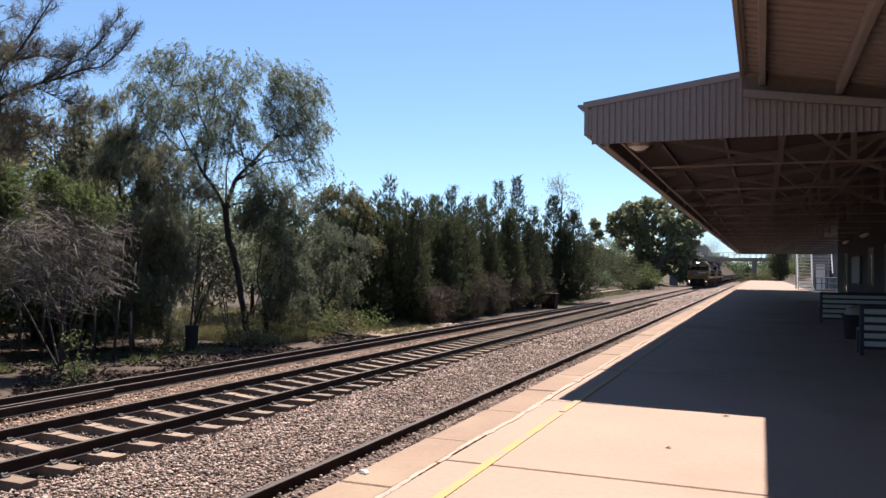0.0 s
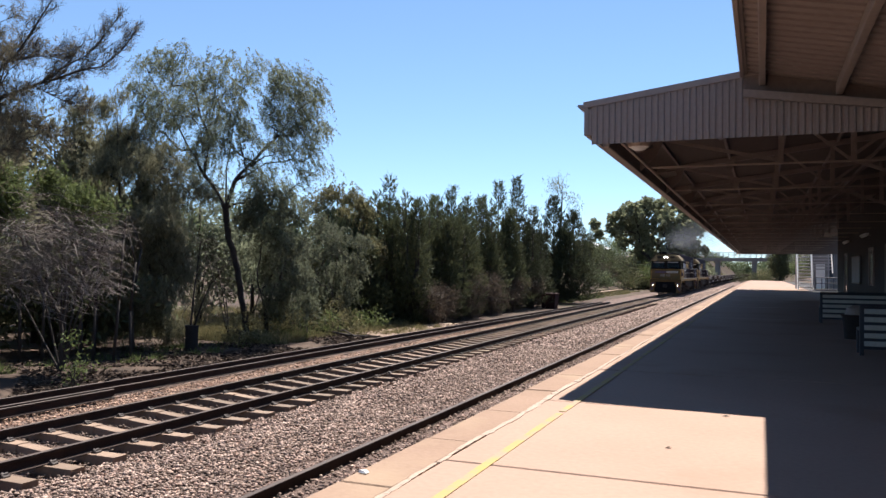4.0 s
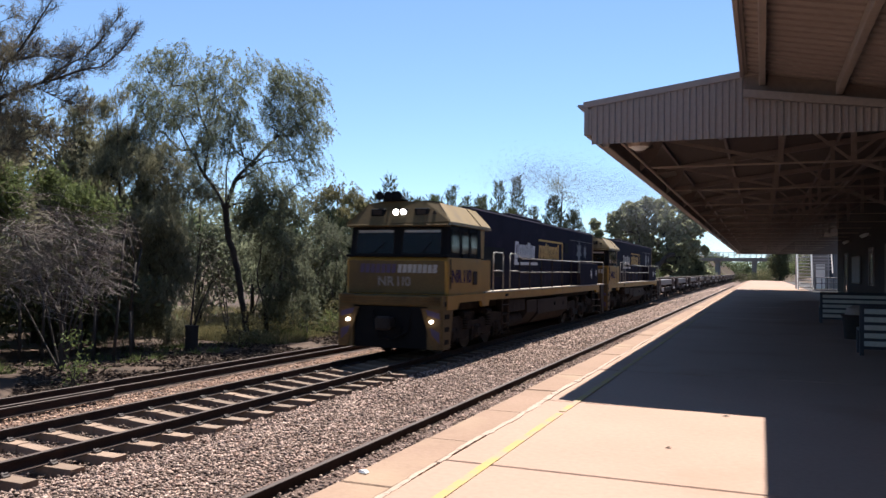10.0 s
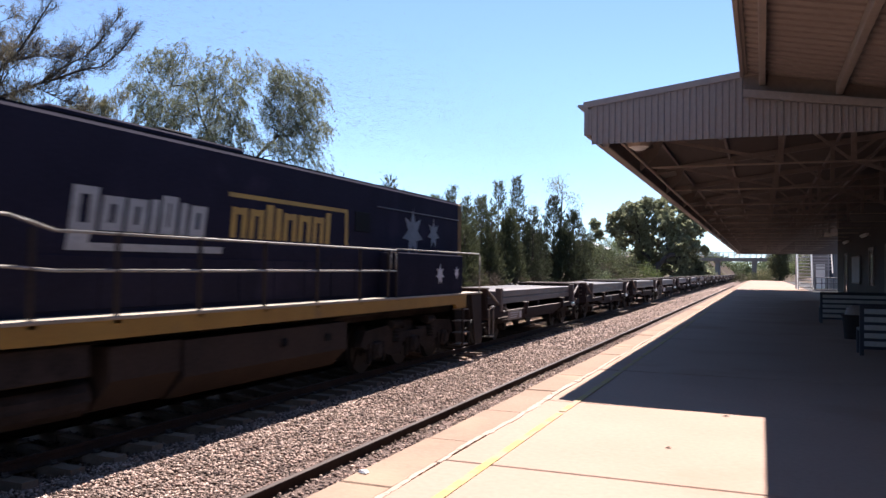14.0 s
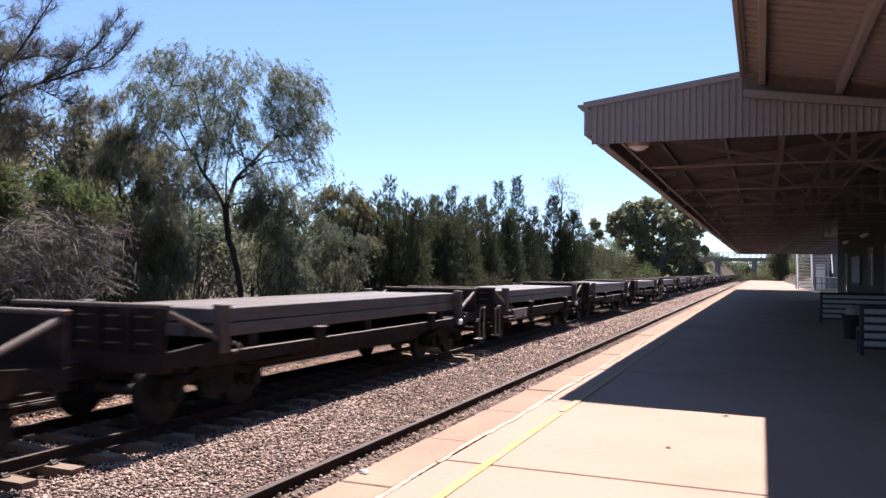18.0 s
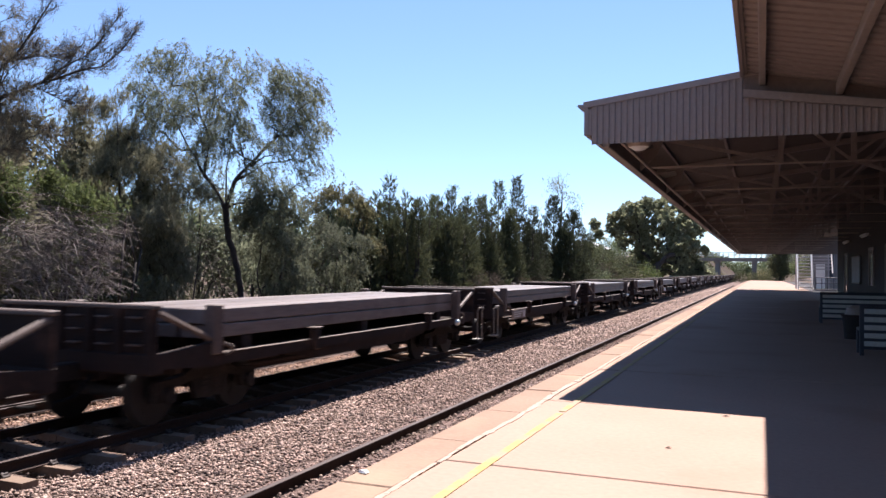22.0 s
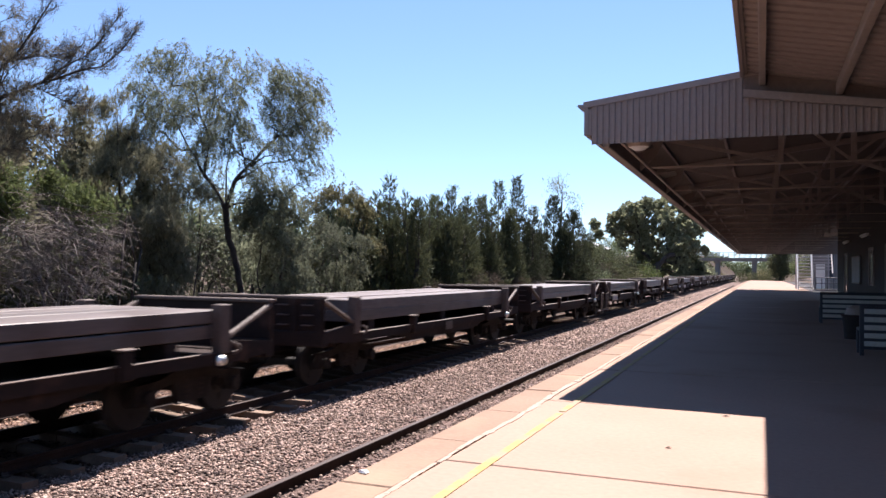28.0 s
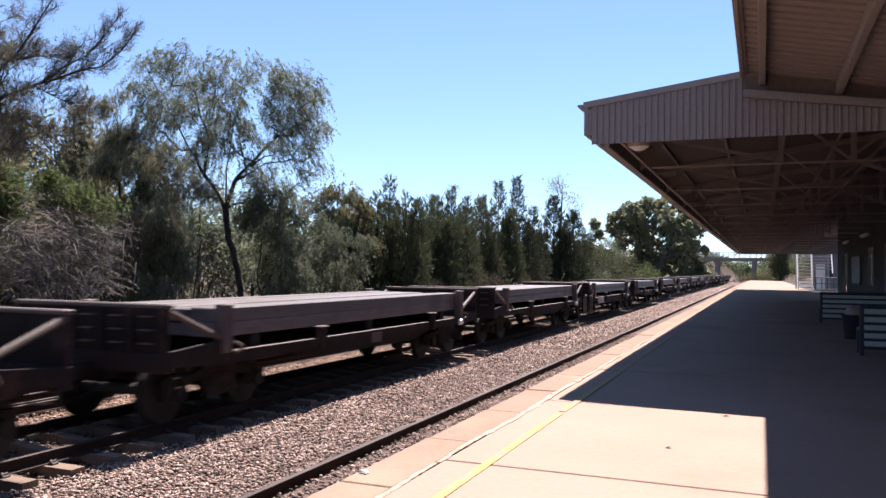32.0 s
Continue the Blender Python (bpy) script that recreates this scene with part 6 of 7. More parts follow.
        part("locker_lid", Geo().box(s * 0.95, s * 1.43, 2.36, 3.20, 2.48, 2.515, 0.01), L["black"], lo)
    part("nose_front", Geo().box(-1.34, 1.34, -0.197, -0.15, 1.58, 2.42, 0.01), L["front"], nose, "ochre nose front darkened for shade and grime")
    for s in (-1, 1):
        part("cab_door", Geo().box(s * 1.10, s * 1.34, 2.36, 2.78, 2.52, 3.32, 0.02), L["yellow"], lo)
    part("rear_wall", Geo().box(-1.35, 1.35, 2.36, 2.62, 2.5, 3.35, 0.02), L["yellow"], lo)
    # frame, pilot and steps
    part("deck", Geo().box(-1.47, 1.47, 2.6, 20.45, 1.555, 1.60, 0.01), L["deck"], lo, "worn pale walkway edge")
    for s in (-1, 1):
        g = Geo().prism([(-0.28, 1.20), (0.42, 1.20), (0.56, 1.36), (2.25, 1.36), (2.35, 1.20), (2.85, 1.20), (2.95, 1.36), (6.2, 1.33), (18.4, 1.33), (18.5, 1.22), (19.2, 1.22), (19.2, 1.555), (-0.28, 1.555)], "x", s * 1.38, s * 1.46)
        part("side_sill", g, L["yellow"], lo)
        part("sill_vent", Geo().box(s * 1.455, s * 1.468, 4.4, 4.72, 1.42, 1.50), L["black"], lo)
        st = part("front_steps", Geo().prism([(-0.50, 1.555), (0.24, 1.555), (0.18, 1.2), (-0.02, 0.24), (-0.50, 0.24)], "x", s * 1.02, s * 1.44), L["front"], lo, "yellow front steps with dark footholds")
        for k in range(4):
            z = 0.36 + 0.31 * k
            part("foothold", Geo().box(s * 1.43, s * 1.447, -0.40, -0.12 + 0.02 * k, z, z + 0.12), L["black"], st)
        rs = part("rear_steps", Geo().prism([(19.35, 1.55), (20.2, 1.55), (20.2, 0.22), (19.5, 0.22)], "x", s * 1.0, s * 1.05), L["under"], lo)
        part("side_plate", Geo().prism([(19.62, 1.55), (20.42, 1.55), (20.50, 0.20), (19.98, 0.20), (19.80, 0.95)], "x", s * 1.40, s * 1.44), L["tank"], rs, "brown steel plate beside the steps")
        part("step_rail", Geo().path([(s * 1.44, 19.32, 1.55), (s * 1.44, 19.48, 0.9), (s * 1.44, 19.42, 0.24)], 0.03, 6), L["tank"], rs)
        part("step_rail", Geo().path([(s * 1.44, 18.98, 1.3), (s * 1.44, 18.98, 0.24)], 0.025, 6), L["tank"], rs)
        for k in range(4):
            part("rung", Geo().box(s * 1.15, s * 1.45, 18.98, 19.46, 0.26 + 0.30 * k, 0.285 + 0.30 * k), L["step"], rs)
        ld = part("side_ladder", Geo().box(s * 1.38, s * 1.42, 4.28, 4.33, 0.28, 1.34), L["tank"], lo)
        part("ladder_stile", Geo().box(s * 1.38, s * 1.42, 4.92, 4.97, 0.28, 1.34), L["tank"], ld)
        for k in range(4):
            part("rung", Geo().tube((s * 1.40, 4.3, 0.32 + 0.28 * k), (s * 1.40, 4.95, 0.32 + 0.28 * k), 0.018, n=6), L["tank"], ld)
        # handrails
        x = s * 1.43
        handrail(lo, x, [(3.35, 1.58), (3.35, 2.64), (3.45, 2.72), (4.2, 2.72), (4.28, 2.64), (4.28, 1.58)])
        handrail(lo, x, [(3.35, 2.18), (4.28, 2.18)])
        handrail(lo, x, [(4.97, 1.58), (4.97, 2.64), (5.06, 2.72), (5.7, 2.72), (6.3, 2.58), (15.0, 2.60)], "white walkway handrail")
        handrail(lo, x, [(4.97, 2.18), (5.7, 2.18), (6.3, 2.14), (15.0, 2.16)])
        for y in (6.0, 7.2, 8.7, 10.23, 11.8, 13.37, 14.6, 15.0):
            part("stanchion", Geo().box(x - 0.02, x + 0.02, y - 0.025, y + 0.025, 1.58, 2.6).box(x - 0.03, x + 0.03, y - 0.07, y + 0.07, 1.50, 1.60, 0.01), L["tank"], lo)
        handrail(lo, x, [(14.72, 2.2), (14.72, 2.52), (14.78, 2.6), (14.9, 2.6), (14.96, 2.52), (14.96, 2.2)])
        handrail(lo, x, [(15.0, 2.62), (20.2, 2.64), (20.3, 2.58), (20.3, 1.57)])
        box = part("equipment_box", Geo().box(s * 0.99, s * 1.42, 15.06, 19.0, 1.60, 2.56, 0.02), L["blue"], lo)
        g = Geo()
        star(g, s * 1.423 - (0.006 if s < 0 else 0), 17.45, 2.08, 0.25)
        part("star", g, L["white"], box, "white painted star")
        g = Geo()
        star(g, s * 1.423 - (0.006 if s < 0 else 0), 18.55, 2.12, 0.16)
        part("star", g, L["white"], box)
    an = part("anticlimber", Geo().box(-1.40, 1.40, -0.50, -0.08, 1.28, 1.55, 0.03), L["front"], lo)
    for z in (1.33, 1.40, 1.47):
        part("tread_bar", Geo().box(-1.36, 1.36, -0.525, -0.50, z, z + 0.04), L["grime"], an)
    pi = part("pilot", Geo().box(-1.38, 1.38, -0.42, -0.25, 0.22, 1.28, 0.02), L["black"], lo, "black pilot plate with yellow and purple corners")
    for s in (-1, 1):
        part("chevron", Geo().prism([(s * 0.86, 1.24), (s * 1.40, 1.24), (s * 1.40, 0.25), (s * 1.16, 0.25)], "y", -0.518, -0.50), L["grime"], pi)
        part("chevron", Geo().prism([(s * 0.98, 1.22), (s * 1.36, 1.12), (s * 1.36, 0.98), (s * 1.04, 1.08)], "y", -0.526, -0.519), L["purple"], pi)
        part("chevron", Geo().prism([(s * 1.1, 0.78), (s * 1.36, 0.66), (s * 1.36, 0.40), (s * 1.16, 0.6)], "y", -0.526, -0.519), L["purple"], pi)
        part("ditch_light", Geo().disc(s * 1.15, -0.54, 0.92, 0.042, 0.08, 16, "y"), L["lamp"] if lit else L["white"], pi)
        part("air_hose", Geo().path([(s * 0.3, -0.34, 0.85), (s * 0.32, -0.52, 0.7), (s * 0.28, -0.5, 0.45)], 0.025, 6), L["black"], pi)
    part("coupler", Geo().box(-0.12, 0.12, -0.78, -0.3, 0.74, 1.0, 0.03).box(-0.2, 0.2, -0.95, -0.75, 0.70, 1.04, 0.05), L["under"], lo)
    part("coupler", Geo().box(-0.12, 0.12, 20.1, 20.7, 0.74, 1.0, 0.03).box(-0.2, 0.2, 20.6, 20.8, 0.70, 1.04, 0.05), L["under"], lo)
    part("hose_bundle", Geo().path([(-0.5, -0.36, 1.2), (-0.45, -0.56, 1.0), (-0.4, -0.52, 0.7), (-0.2, -0.5, 0.5), (0.1, -0.5, 0.45), (0.5, -0.52, 0.66), (0.55, -0.4, 1.2)], 0.03, 6), L["black"], pi)
    # hood
    prof = [(-1.0, 1.58), (1.0, 1.58), (1.0, 3.93), (0.95, 3.99), (-0.95, 3.99), (-1.0, 3.93)]
    hood = part("hood", Geo().prism(prof, "y", 2.62, 19.7), L["blue"], lo, "long navy engine hood")
    part("hood_end", Geo().prism([(a * 1.005, b) for a, b in prof], "y", 19.70, 19.95), L["grime"], lo, "grimy yellow rear hood end")
    for y0, y1, z in ((6.6, 10.4, 4.09), (15.2, 19.4, 4.03)):
        part("roof_hatch", Geo().box(-0.9, 0.9, y0, y1, 3.99, z, 0.03), L["blue"], hood)
    part("exhaust_stack", Geo().box(-0.45, 0.45, 9.0, 9.7, 4.09, 4.25, 0.03), L["black"], hood)
    for k in range(3):
        part("radiator_fan", Geo().disc(0, 16.0 + 1.2 * k, 4.05, 0.5, 0.06, 20, "z"), L["black"], hood)
    for s in (-1, 1):
        xs = s * 1.0
        for k in range(9):
            y = 6.4 + 0.94 * k
            part("engine_door", Geo().box(xs, xs + s * 0.014, y, y + 0.90, 1.66, 2.32, 0.006), L["blue"], hood)
        part("air_grille", Geo().box(xs, xs + s * 0.02, 13.9, 14.55, 2.95, 3.36, 0.01), L["black"], hood)
        part("air_grille", Geo().box(xs, xs + s * 0.02, 3.0, 5.7, 2.0, 2.9, 0.01), L["black"], hood)
        part("gutter_strip", Geo().box(xs, xs + s * 0.03, 14.9, 19.7, 3.52, 3.535), L["star"], hood)
        part("roof_edge", Geo().box(s * 0.94, s * 0.96, 2.7, 19.6, 3.99, 4.004), L["black"], hood)
        # brand shapes in their colours, as plain slanting strokes
        white, gold = (L["white"], L["gold"]) if lit else (L["faded"], L["faint_gold"])
        y = 6.85
        for wdt, top, low in ((0.40, 3.17, 2.62), (0.36, 3.08, 2.64), (0.34, 3.08, 2.64), (0.14, 3.10, 2.64), (0.30, 3.17, 2.64), (0.14, 3.10, 2.64), (0.34, 3.08, 2.64)):
            for a, b in ((0.0, 0.13), (wdt - 0.13, wdt)) if wdt > 0.2 else ((0.0, wdt),):
                part("brand_stroke", Geo().prism([(y + a, low), (y + b, low), (y + b + 0.07, top), (y + a + 0.07, top)], "x", xs + s * 0.001, xs + s * 0.006), white, hood)
            if wdt > 0.2:
                for z in (low, top - 0.10):
                    k = 0.07 * (z - low) / (top - low)
                    part("brand_stroke", Geo().prism([(y + 0.12 + k, z), (y + wdt - 0.12 + k, z), (y + wdt - 0.11 + k, z + 0.10), (y + 0.13 + k, z + 0.10)], "x", xs + s * 0.001, xs + s * 0.006), white, hood)
            y += wdt + 0.07
        part("brand_bar", Geo().prism([(6.80, 2.38), (9.72, 2.40), (9.72, 2.50), (7.15, 2.48), (7.18, 2.60), (6.85, 2.60)], "x", xs + s * 0.001, xs + s * 0.006), white, hood)
        y = 9.90
        for wdt, top in ((0.40, 3.14), (0.38, 3.14), (0.20, 3.24), (0.16, 3.20), (0.40, 3.14), (0.40, 3.14), (0.38, 3.14), (0.16, 3.24)):
            for a, b in ((0.0, 0.13), (wdt - 0.13, wdt)) if wdt > 0.25 else ((0.0, wdt),):
                part("brand_stroke", Geo().prism([(y + a, 2.66), (y + b, 2.66), (y + b + 0.05, top), (y + a + 0.05, top)], "x", xs + s * 0.001, xs + s * 0.006), gold, hood)
            if wdt > 0.25:
                part("brand_stroke", Geo().prism([(y + 0.15, top - 0.11), (y + wdt - 0.09, top - 0.11), (y + wdt - 0.08, top - 0.01), (y + 0.16, top - 0.01)], "x", xs + s * 0.001, xs + s * 0.006), gold, hood)
            y += wdt + 0.075
        part("brand_frame", Geo().prism([(9.87, 3.36), (13.62, 3.36), (13.62, 2.66), (13.51, 2.66), (13.51, 3.29), (9.87, 3.29)], "x", xs + s * 0.001, xs + s * 0.006), gold, hood)
        g = Geo()
        star(g, xs + s * 0.003 - (0.006 if s < 0 else 0), 16.75, 3.04, 0.58)
        part("star", g, L["star"], hood, "large white painted star")
        g = Geo()
        star(g, xs + s * 0.003 - (0.006 if s < 0 else 0), 18.0, 3.08, 0.38)
        part("star", g, L["star"], hood)
    # under the frame
    tk = part("fuel_tank", Geo().prism([(-1.36, 0.70), (-1.05, 0.38), (1.05, 0.38), (1.36, 0.70), (1.36, 1.20), (-1.36, 1.20)], "y", 8.5, 13.0), L["tank"], lo)
    part("air_reservoir", Geo().prism([(-1.34, 0.80), (-1.05, 0.42), (1.05, 0.42), (1.34, 0.80), (1.34, 1.22), (-1.34, 1.22)], "y", 7.2, 8.45), L["tank"], lo)
    for s in (-1, 1):
        part("filler_cap", Geo().disc(s * 1.37, 10.9, 0.98, 0.07, 0.05, 12), L["black"], tk)
        part("fuel_gauge", Geo().box(s * 1.36, s * 1.375, 12.2, 12.4, 0.9, 1.02), L["black"], tk)
        part("pipe_run", Geo().tube((s * 1.1, 5.2, 1.26), (s * 1.1, 15.0, 1.26), 0.03, n=6), L["under"], lo)
        part("air_tank", Geo().tube((s * 0.98, 5.35, 0.62), (s * 0.98, 7.05, 0.62), 0.24, n=14), L["under"], lo)
        part("battery_box", Geo().box(s * 0.9, s * 1.36, 5.2, 6.9, 0.9, 1.3, 0.02), L["under"], lo)
    part("draft_box", Geo().box(-1.0, 1.0, 19.5, 20.25, 0.30, 1.54, 0.02), L["under"], lo)
    part("underframe", Geo().box(-0.9, 0.9, -0.25, 20.1, 1.10, 1.54), L["under"], lo)
    loco_bogie(lo, 2.75)
    loco_bogie(lo, 16.55)
    VEHICLES.append((lo, y_at))
    return lo


def wagon_bogie(w, yc):
    b = part("bogie", Geo().box(-0.98, 0.98, yc - 0.18, yc + 0.18, 0.42, 0.72, 0.03).disc(0, yc, 0.76, 0.22, 0.10, 14, "z"), L["under"], w)
    for s in (-1, 1):
        g = Geo().prism([(yc - 1.12, 0.34), (yc - 1.10, 0.62), (yc - 0.62, 0.66), (yc - 0.30, 0.78), (yc + 0.30, 0.78), (yc + 0.62, 0.66), (yc + 1.10, 0.62), (yc + 1.12, 0.34),
                         (yc + 0.80, 0.34), (yc + 0.72, 0.52), (yc + 0.40, 0.58), (yc + 0.30, 0.30), (yc - 0.30, 0.30), (yc - 0.40, 0.58), (yc - 0.72, 0.52), (yc - 0.80, 0.34)], "x", s * 0.93, s * 1.05)
        part("side_frame", g, L["under"], b)
        for d in (-0.91, 0.91):
            part("bearing_cap", Geo().disc(s * 1.07, yc + d, 0.43, 0.11, 0.12, 12), L["under"], b)
        for d in (-0.14, 0.14):
            g = Geo()
            for k in range(4):
                g.disc(s * 0.99, yc + d, 0.36 + 0.075 * k, 0.085, 0.035, 10, "z")
            part("spring", g, L["tank"], b)
    for d in (-0.91, 0.91):
        x = part("wheelset", WAGON_WHEELS, None, b)
        x.location = (0, yc + d, 0.43)
    return b


def build_wagon(kind, name_label):
    w = thing("flat_wagon", name_label, "wagon", "freight wagons")
    for s in (-1, 1):
        part("side_sill", Geo().prism([(s * 1.25, 0.80), (s * 1.36, 0.80), (s * 1.36, 0.955), (s * 1.25, 0.955)], "y", 0.75, 11.45), L["wagon"], w)
        # thin lighter strip paints the lit top flange of the sill
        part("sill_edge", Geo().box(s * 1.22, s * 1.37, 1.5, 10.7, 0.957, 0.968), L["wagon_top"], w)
        part("sill_web", Geo().prism([(3.0, 0.80), (9.2, 0.80), (8.0, 0.62), (4.2, 0.62)], "x", s * 1.28, s * 1.30), L["wagon"], w)
        for y in (3.95, 9.0):
            part("stake_pocket", Geo().box(s * 1.30, s * 1.44, y - 0.09, y + 0.09, 0.78, 1.15, 0.02), L["wagon"], w)
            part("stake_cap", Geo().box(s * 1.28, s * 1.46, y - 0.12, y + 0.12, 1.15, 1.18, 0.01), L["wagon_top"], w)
        for y, d in ((1.28, -1), (10.92, 1)):
            part("end_post", Geo().box(s * 1.22, s * 1.40, y - 0.11, y + 0.11, 0.95, 1.66, 0.015), L["wagon_top"], w)
            part("brace", Geo().tube((s * 1.33, y + d * 0.12, 1.18), (s * 1.33, y + d * 1.18, 1.60), 0.045, n=8), L["wagon_top"], w)
            part("end_sill", Geo().prism([(y - 0.05 * d, 0.78), (y + 1.24 * d, 0.86), (y + 1.24 * d, 1.04), (y - 0.05 * d, 1.14)], "x", s * 1.24, s * 1.36), L["wagon"], w)
            part("lashing_hook", Geo().path([(s * 1.40, y + 0.12, 1.10), (s * 1.45, y + 0.22, 1.06), (s * 1.43, y + 0.28, 0.98), (s * 1.40, y + 0.18, 0.94)], 0.028, 6), L["wagon_top"], w)
    for s in (-1, 1):
        cap = Geo()
        for j in range(8):
            a0, a1 = math.pi * j / 8, math.pi * (j + 1) / 8
            cap.loft([[(s * 1.40 + 0.085 * math.sin(q) * math.cos(k * math.pi / 7), GLINT_Y + 0.085 * math.sin(q) * math.sin(k * math.pi / 7), GLINT_Z + 0.085 * math.cos(q)) for k in range(14)] for q in (a0 + 0.001, a1)], caps=False)
        part("reservoir_cap", cap, L["polish"], w, "polished steel cap", True)
    part("centre_sill", Geo().box(-0.22, 0.22, 0.2, 12.0, 0.62, 0.92, 0.02), L["wagon"], w)
    for y in (0.6, 3.3, 6.1, 8.9, 11.6):
        part("cross_bearer", Geo().box(-1.26, 1.26, y - 0.10, y + 0.10, 0.74, 0.94, 0.01), L["wagon"], w)
    # plate added under the load to keep sun off the track
    part("deck_plate", Geo().box(-1.245, 1.245, 0.9, 11.3, 0.925, 0.94), L["wagon"], w)
    for y in (2.2, 6.1, 10.0):
        part("load_bolster", Geo().box(-1.22, 1.22, y - 0.12, y + 0.12, 0.94, 1.165, 0.02), L["wagon"], w)
    # bulkheads with ribs and slots
    for y, d in ((0.0, 1), (12.2, -1)):
        b = part("bulkhead", Geo().box(-1.36, 1.36, y + d * 0.04, y + d * 0.09, 1.03, 1.66, 0.01), L["wagon"], w)
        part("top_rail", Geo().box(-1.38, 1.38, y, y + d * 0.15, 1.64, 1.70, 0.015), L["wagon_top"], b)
        part("headstock", Geo().box(-1.36, 1.36, y + d * 0.0, y + d * 0.22, 0.78, 1.06, 0.02), L["wagon"], b)
        for x in (-1.30, -0.78, -0.26, 0.26, 0.78, 1.30):
            part("rib", Geo().box(x - 0.035, x + 0.035, y - d * 0.015, y + d * 0.05, 1.05, 1.64, 0.008), L["wagon"], b)
        for z in (1.16, 1.34, 1.52):
            for x in (-1.04, -0.52, 0.0, 0.52, 1.04):
                part("slot_lip", Geo().box(x - 0.11, x + 0.11, y - d * 0.03, y + d * 0.045, z, z + 0.022), L["wagon_top"], b)
        part("coupler", Geo().box(-0.11, 0.11, y - d * 0.55, y + d * 0.3, 0.66, 0.90, 0.02).box(-0.18, 0.18, y - d * 0.80, y - d * 0.50, 0.62, 0.94, 0.04), L["under"], w)
        part("brake_hose", Geo().path([(0.35, y, 0.75), (0.37, y - d * 0.3, 0.5), (0.33, y - d * 0.6, 0.45)], 0.022, 6), L["black"], w)
    # load: slabs in two layers
    rr = random.Random(kind * 7 + 1)
    for lay in range(2):
        for c in range(5):
            x0 = -1.24 + 0.496 * c
            part("steel_slab", Geo().box(x0 + rr.uniform(0.006, 0.016), x0 + 0.486, 1.14 + rr.uniform(0, 0.09), 11.06 - rr.uniform(0, 0.09), 1.167 + 0.212 * lay, 1.368 + 0.212 * lay + rr.uniform(-0.012, 0.016), 0.014), L["load"], w)
    wagon_bogie(w, 1.55)
    wagon_bogie(w, 10.65)
    part("brake_cylinder", Geo().tube((0.55, 5.0, 0.68), (0.55, 5.6, 0.68), 0.13, n=12), L["under"], w)
    part("brake_rod", Geo().tube((0.4, 2.6, 0.55), (0.4, 9.6, 0.55), 0.025, n=6), L["under"], w)
    ends = {0: [(-0.02, -1)], 1: [], 2: [(12.72, 1)]}[kind]
    for s in (-1, 1):
        for y, d in ends:
            ya, yb = y - d * 0.05, y - d * 0.42
            st = part("shunter_step", Geo().path([(s * 1.42, ya, 1.05), (s * 1.42, ya, 0.30), (s * 1.42, yb, 0.30), (s * 1.42, yb, 1.05)], 0.022, 6), L["step"], w, "pale shunter's step")
            part("tread", Geo().box(s * 1.25, s * 1.45, min(ya, yb), max(ya, yb), 0.29, 0.315), L["rail_white"], st)
            part("grab_handle", Geo().path([(s * 1.42, ya, 1.06), (s * 1.45, ya, 1.16), (s * 1.45, yb, 1.16), (s * 1.42, yb, 1.06)], 0.02, 6), L["step"], w)
        if kind == 0:
            pl = part("data_panel", Geo().box(s * 1.355, s * 1.375, 2.0, 3.5, 0.66, 0.94, 0.006), L["plate"], w, "faded data panel with illegible stencils")
            for k in range(3):
                part("stencil_bar", Geo().box(s * 1.375, s * 1.379, 2.2, 2.9 + 0.1 * k, 0.72 + 0.07 * k, 0.75 + 0.07 * k), L["white"], pl)
            part("stencil_bar", Geo().box(s * 1.375, s * 1.379, 3.2, 3.42, 0.70, 0.90), L["white"], pl)
        if kind == 1:
            part("data_panel", Geo().box(s * 1.362, s * 1.375, 5.9, 6.35, 0.72, 0.92, 0.006), L["wagon_top"], w)
    return w


NOSE = -41.86
locomotive(NOSE, "NR110", True)
locomotive(NOSE + 22.0, "NR82", False)
KINDS = [build_wagon(0, "rusty flat wagon of steel slabs, steps at its leading end"),
         build_wagon(1, "rusty bulkhead flat wagon loaded with long grey steel slabs"),
         build_wagon(2, "rusty flat wagon of steel slabs, steps at its trailing end")]
for k in range(28):
    w = KINDS[k] if k < 3 else copy_thing(KINDS[k % 3], Matrix.Identity(4))
    y_at = 1.30 + 13.681 * k
    VEHICLES.append((w, y_at))
    for b in w.children:
        for c in b.children:
            if c.name.split(".")[0] == "wheelset":
                WHEELSETS.append((c, c.location.y, 0.43, w))


def smoke(seed):
    """Exhaust as a cloud of fine specks that thins and rises behind the stack."""
    r = np.random.RandomState(seed)
    n = 170000
    f = r.uniform(0, 1, n) ** 1.0
    sp = 0.7 + 4.2 * f
    lump = 0.6 * np.sin(f * 23.0) + 0.4 * np.sin(f * 57.0)
    c = np.stack([r.normal(size=n) * sp * 0.8, f * 80.0 + r.normal(size=n) * 0.8, 0.9 + 4.6 * f ** 0.7 + lump * sp * 0.35 + r.normal(size=n) * sp * 0.5], 1)
    c[:, 2] = np.maximum(c[:, 2], 0.05 + 0.3 * r.uniform(0, 1, n))
    a, b = r.normal(size=(n, 3)) * 0.0135, r.normal(size=(n, 3)) * 0.0135
    me = fast_mesh("exhaust_smoke", np.stack([c, c + a, c + b], 1), 3)
    me.materials.append(mat("exhaust soot", (0.17, 0.175, 0.195), (0.12, 0.125, 0.14), 0.3, 3.0, 1.0, bump=0, spec=0.0, through_light=0.5))
    return tagged(part("exhaust_smoke", me, None), "thin grey diesel exhaust trailing behind the locomotives", "smoke", kind="stuff")


SMOKE = smoke(9)
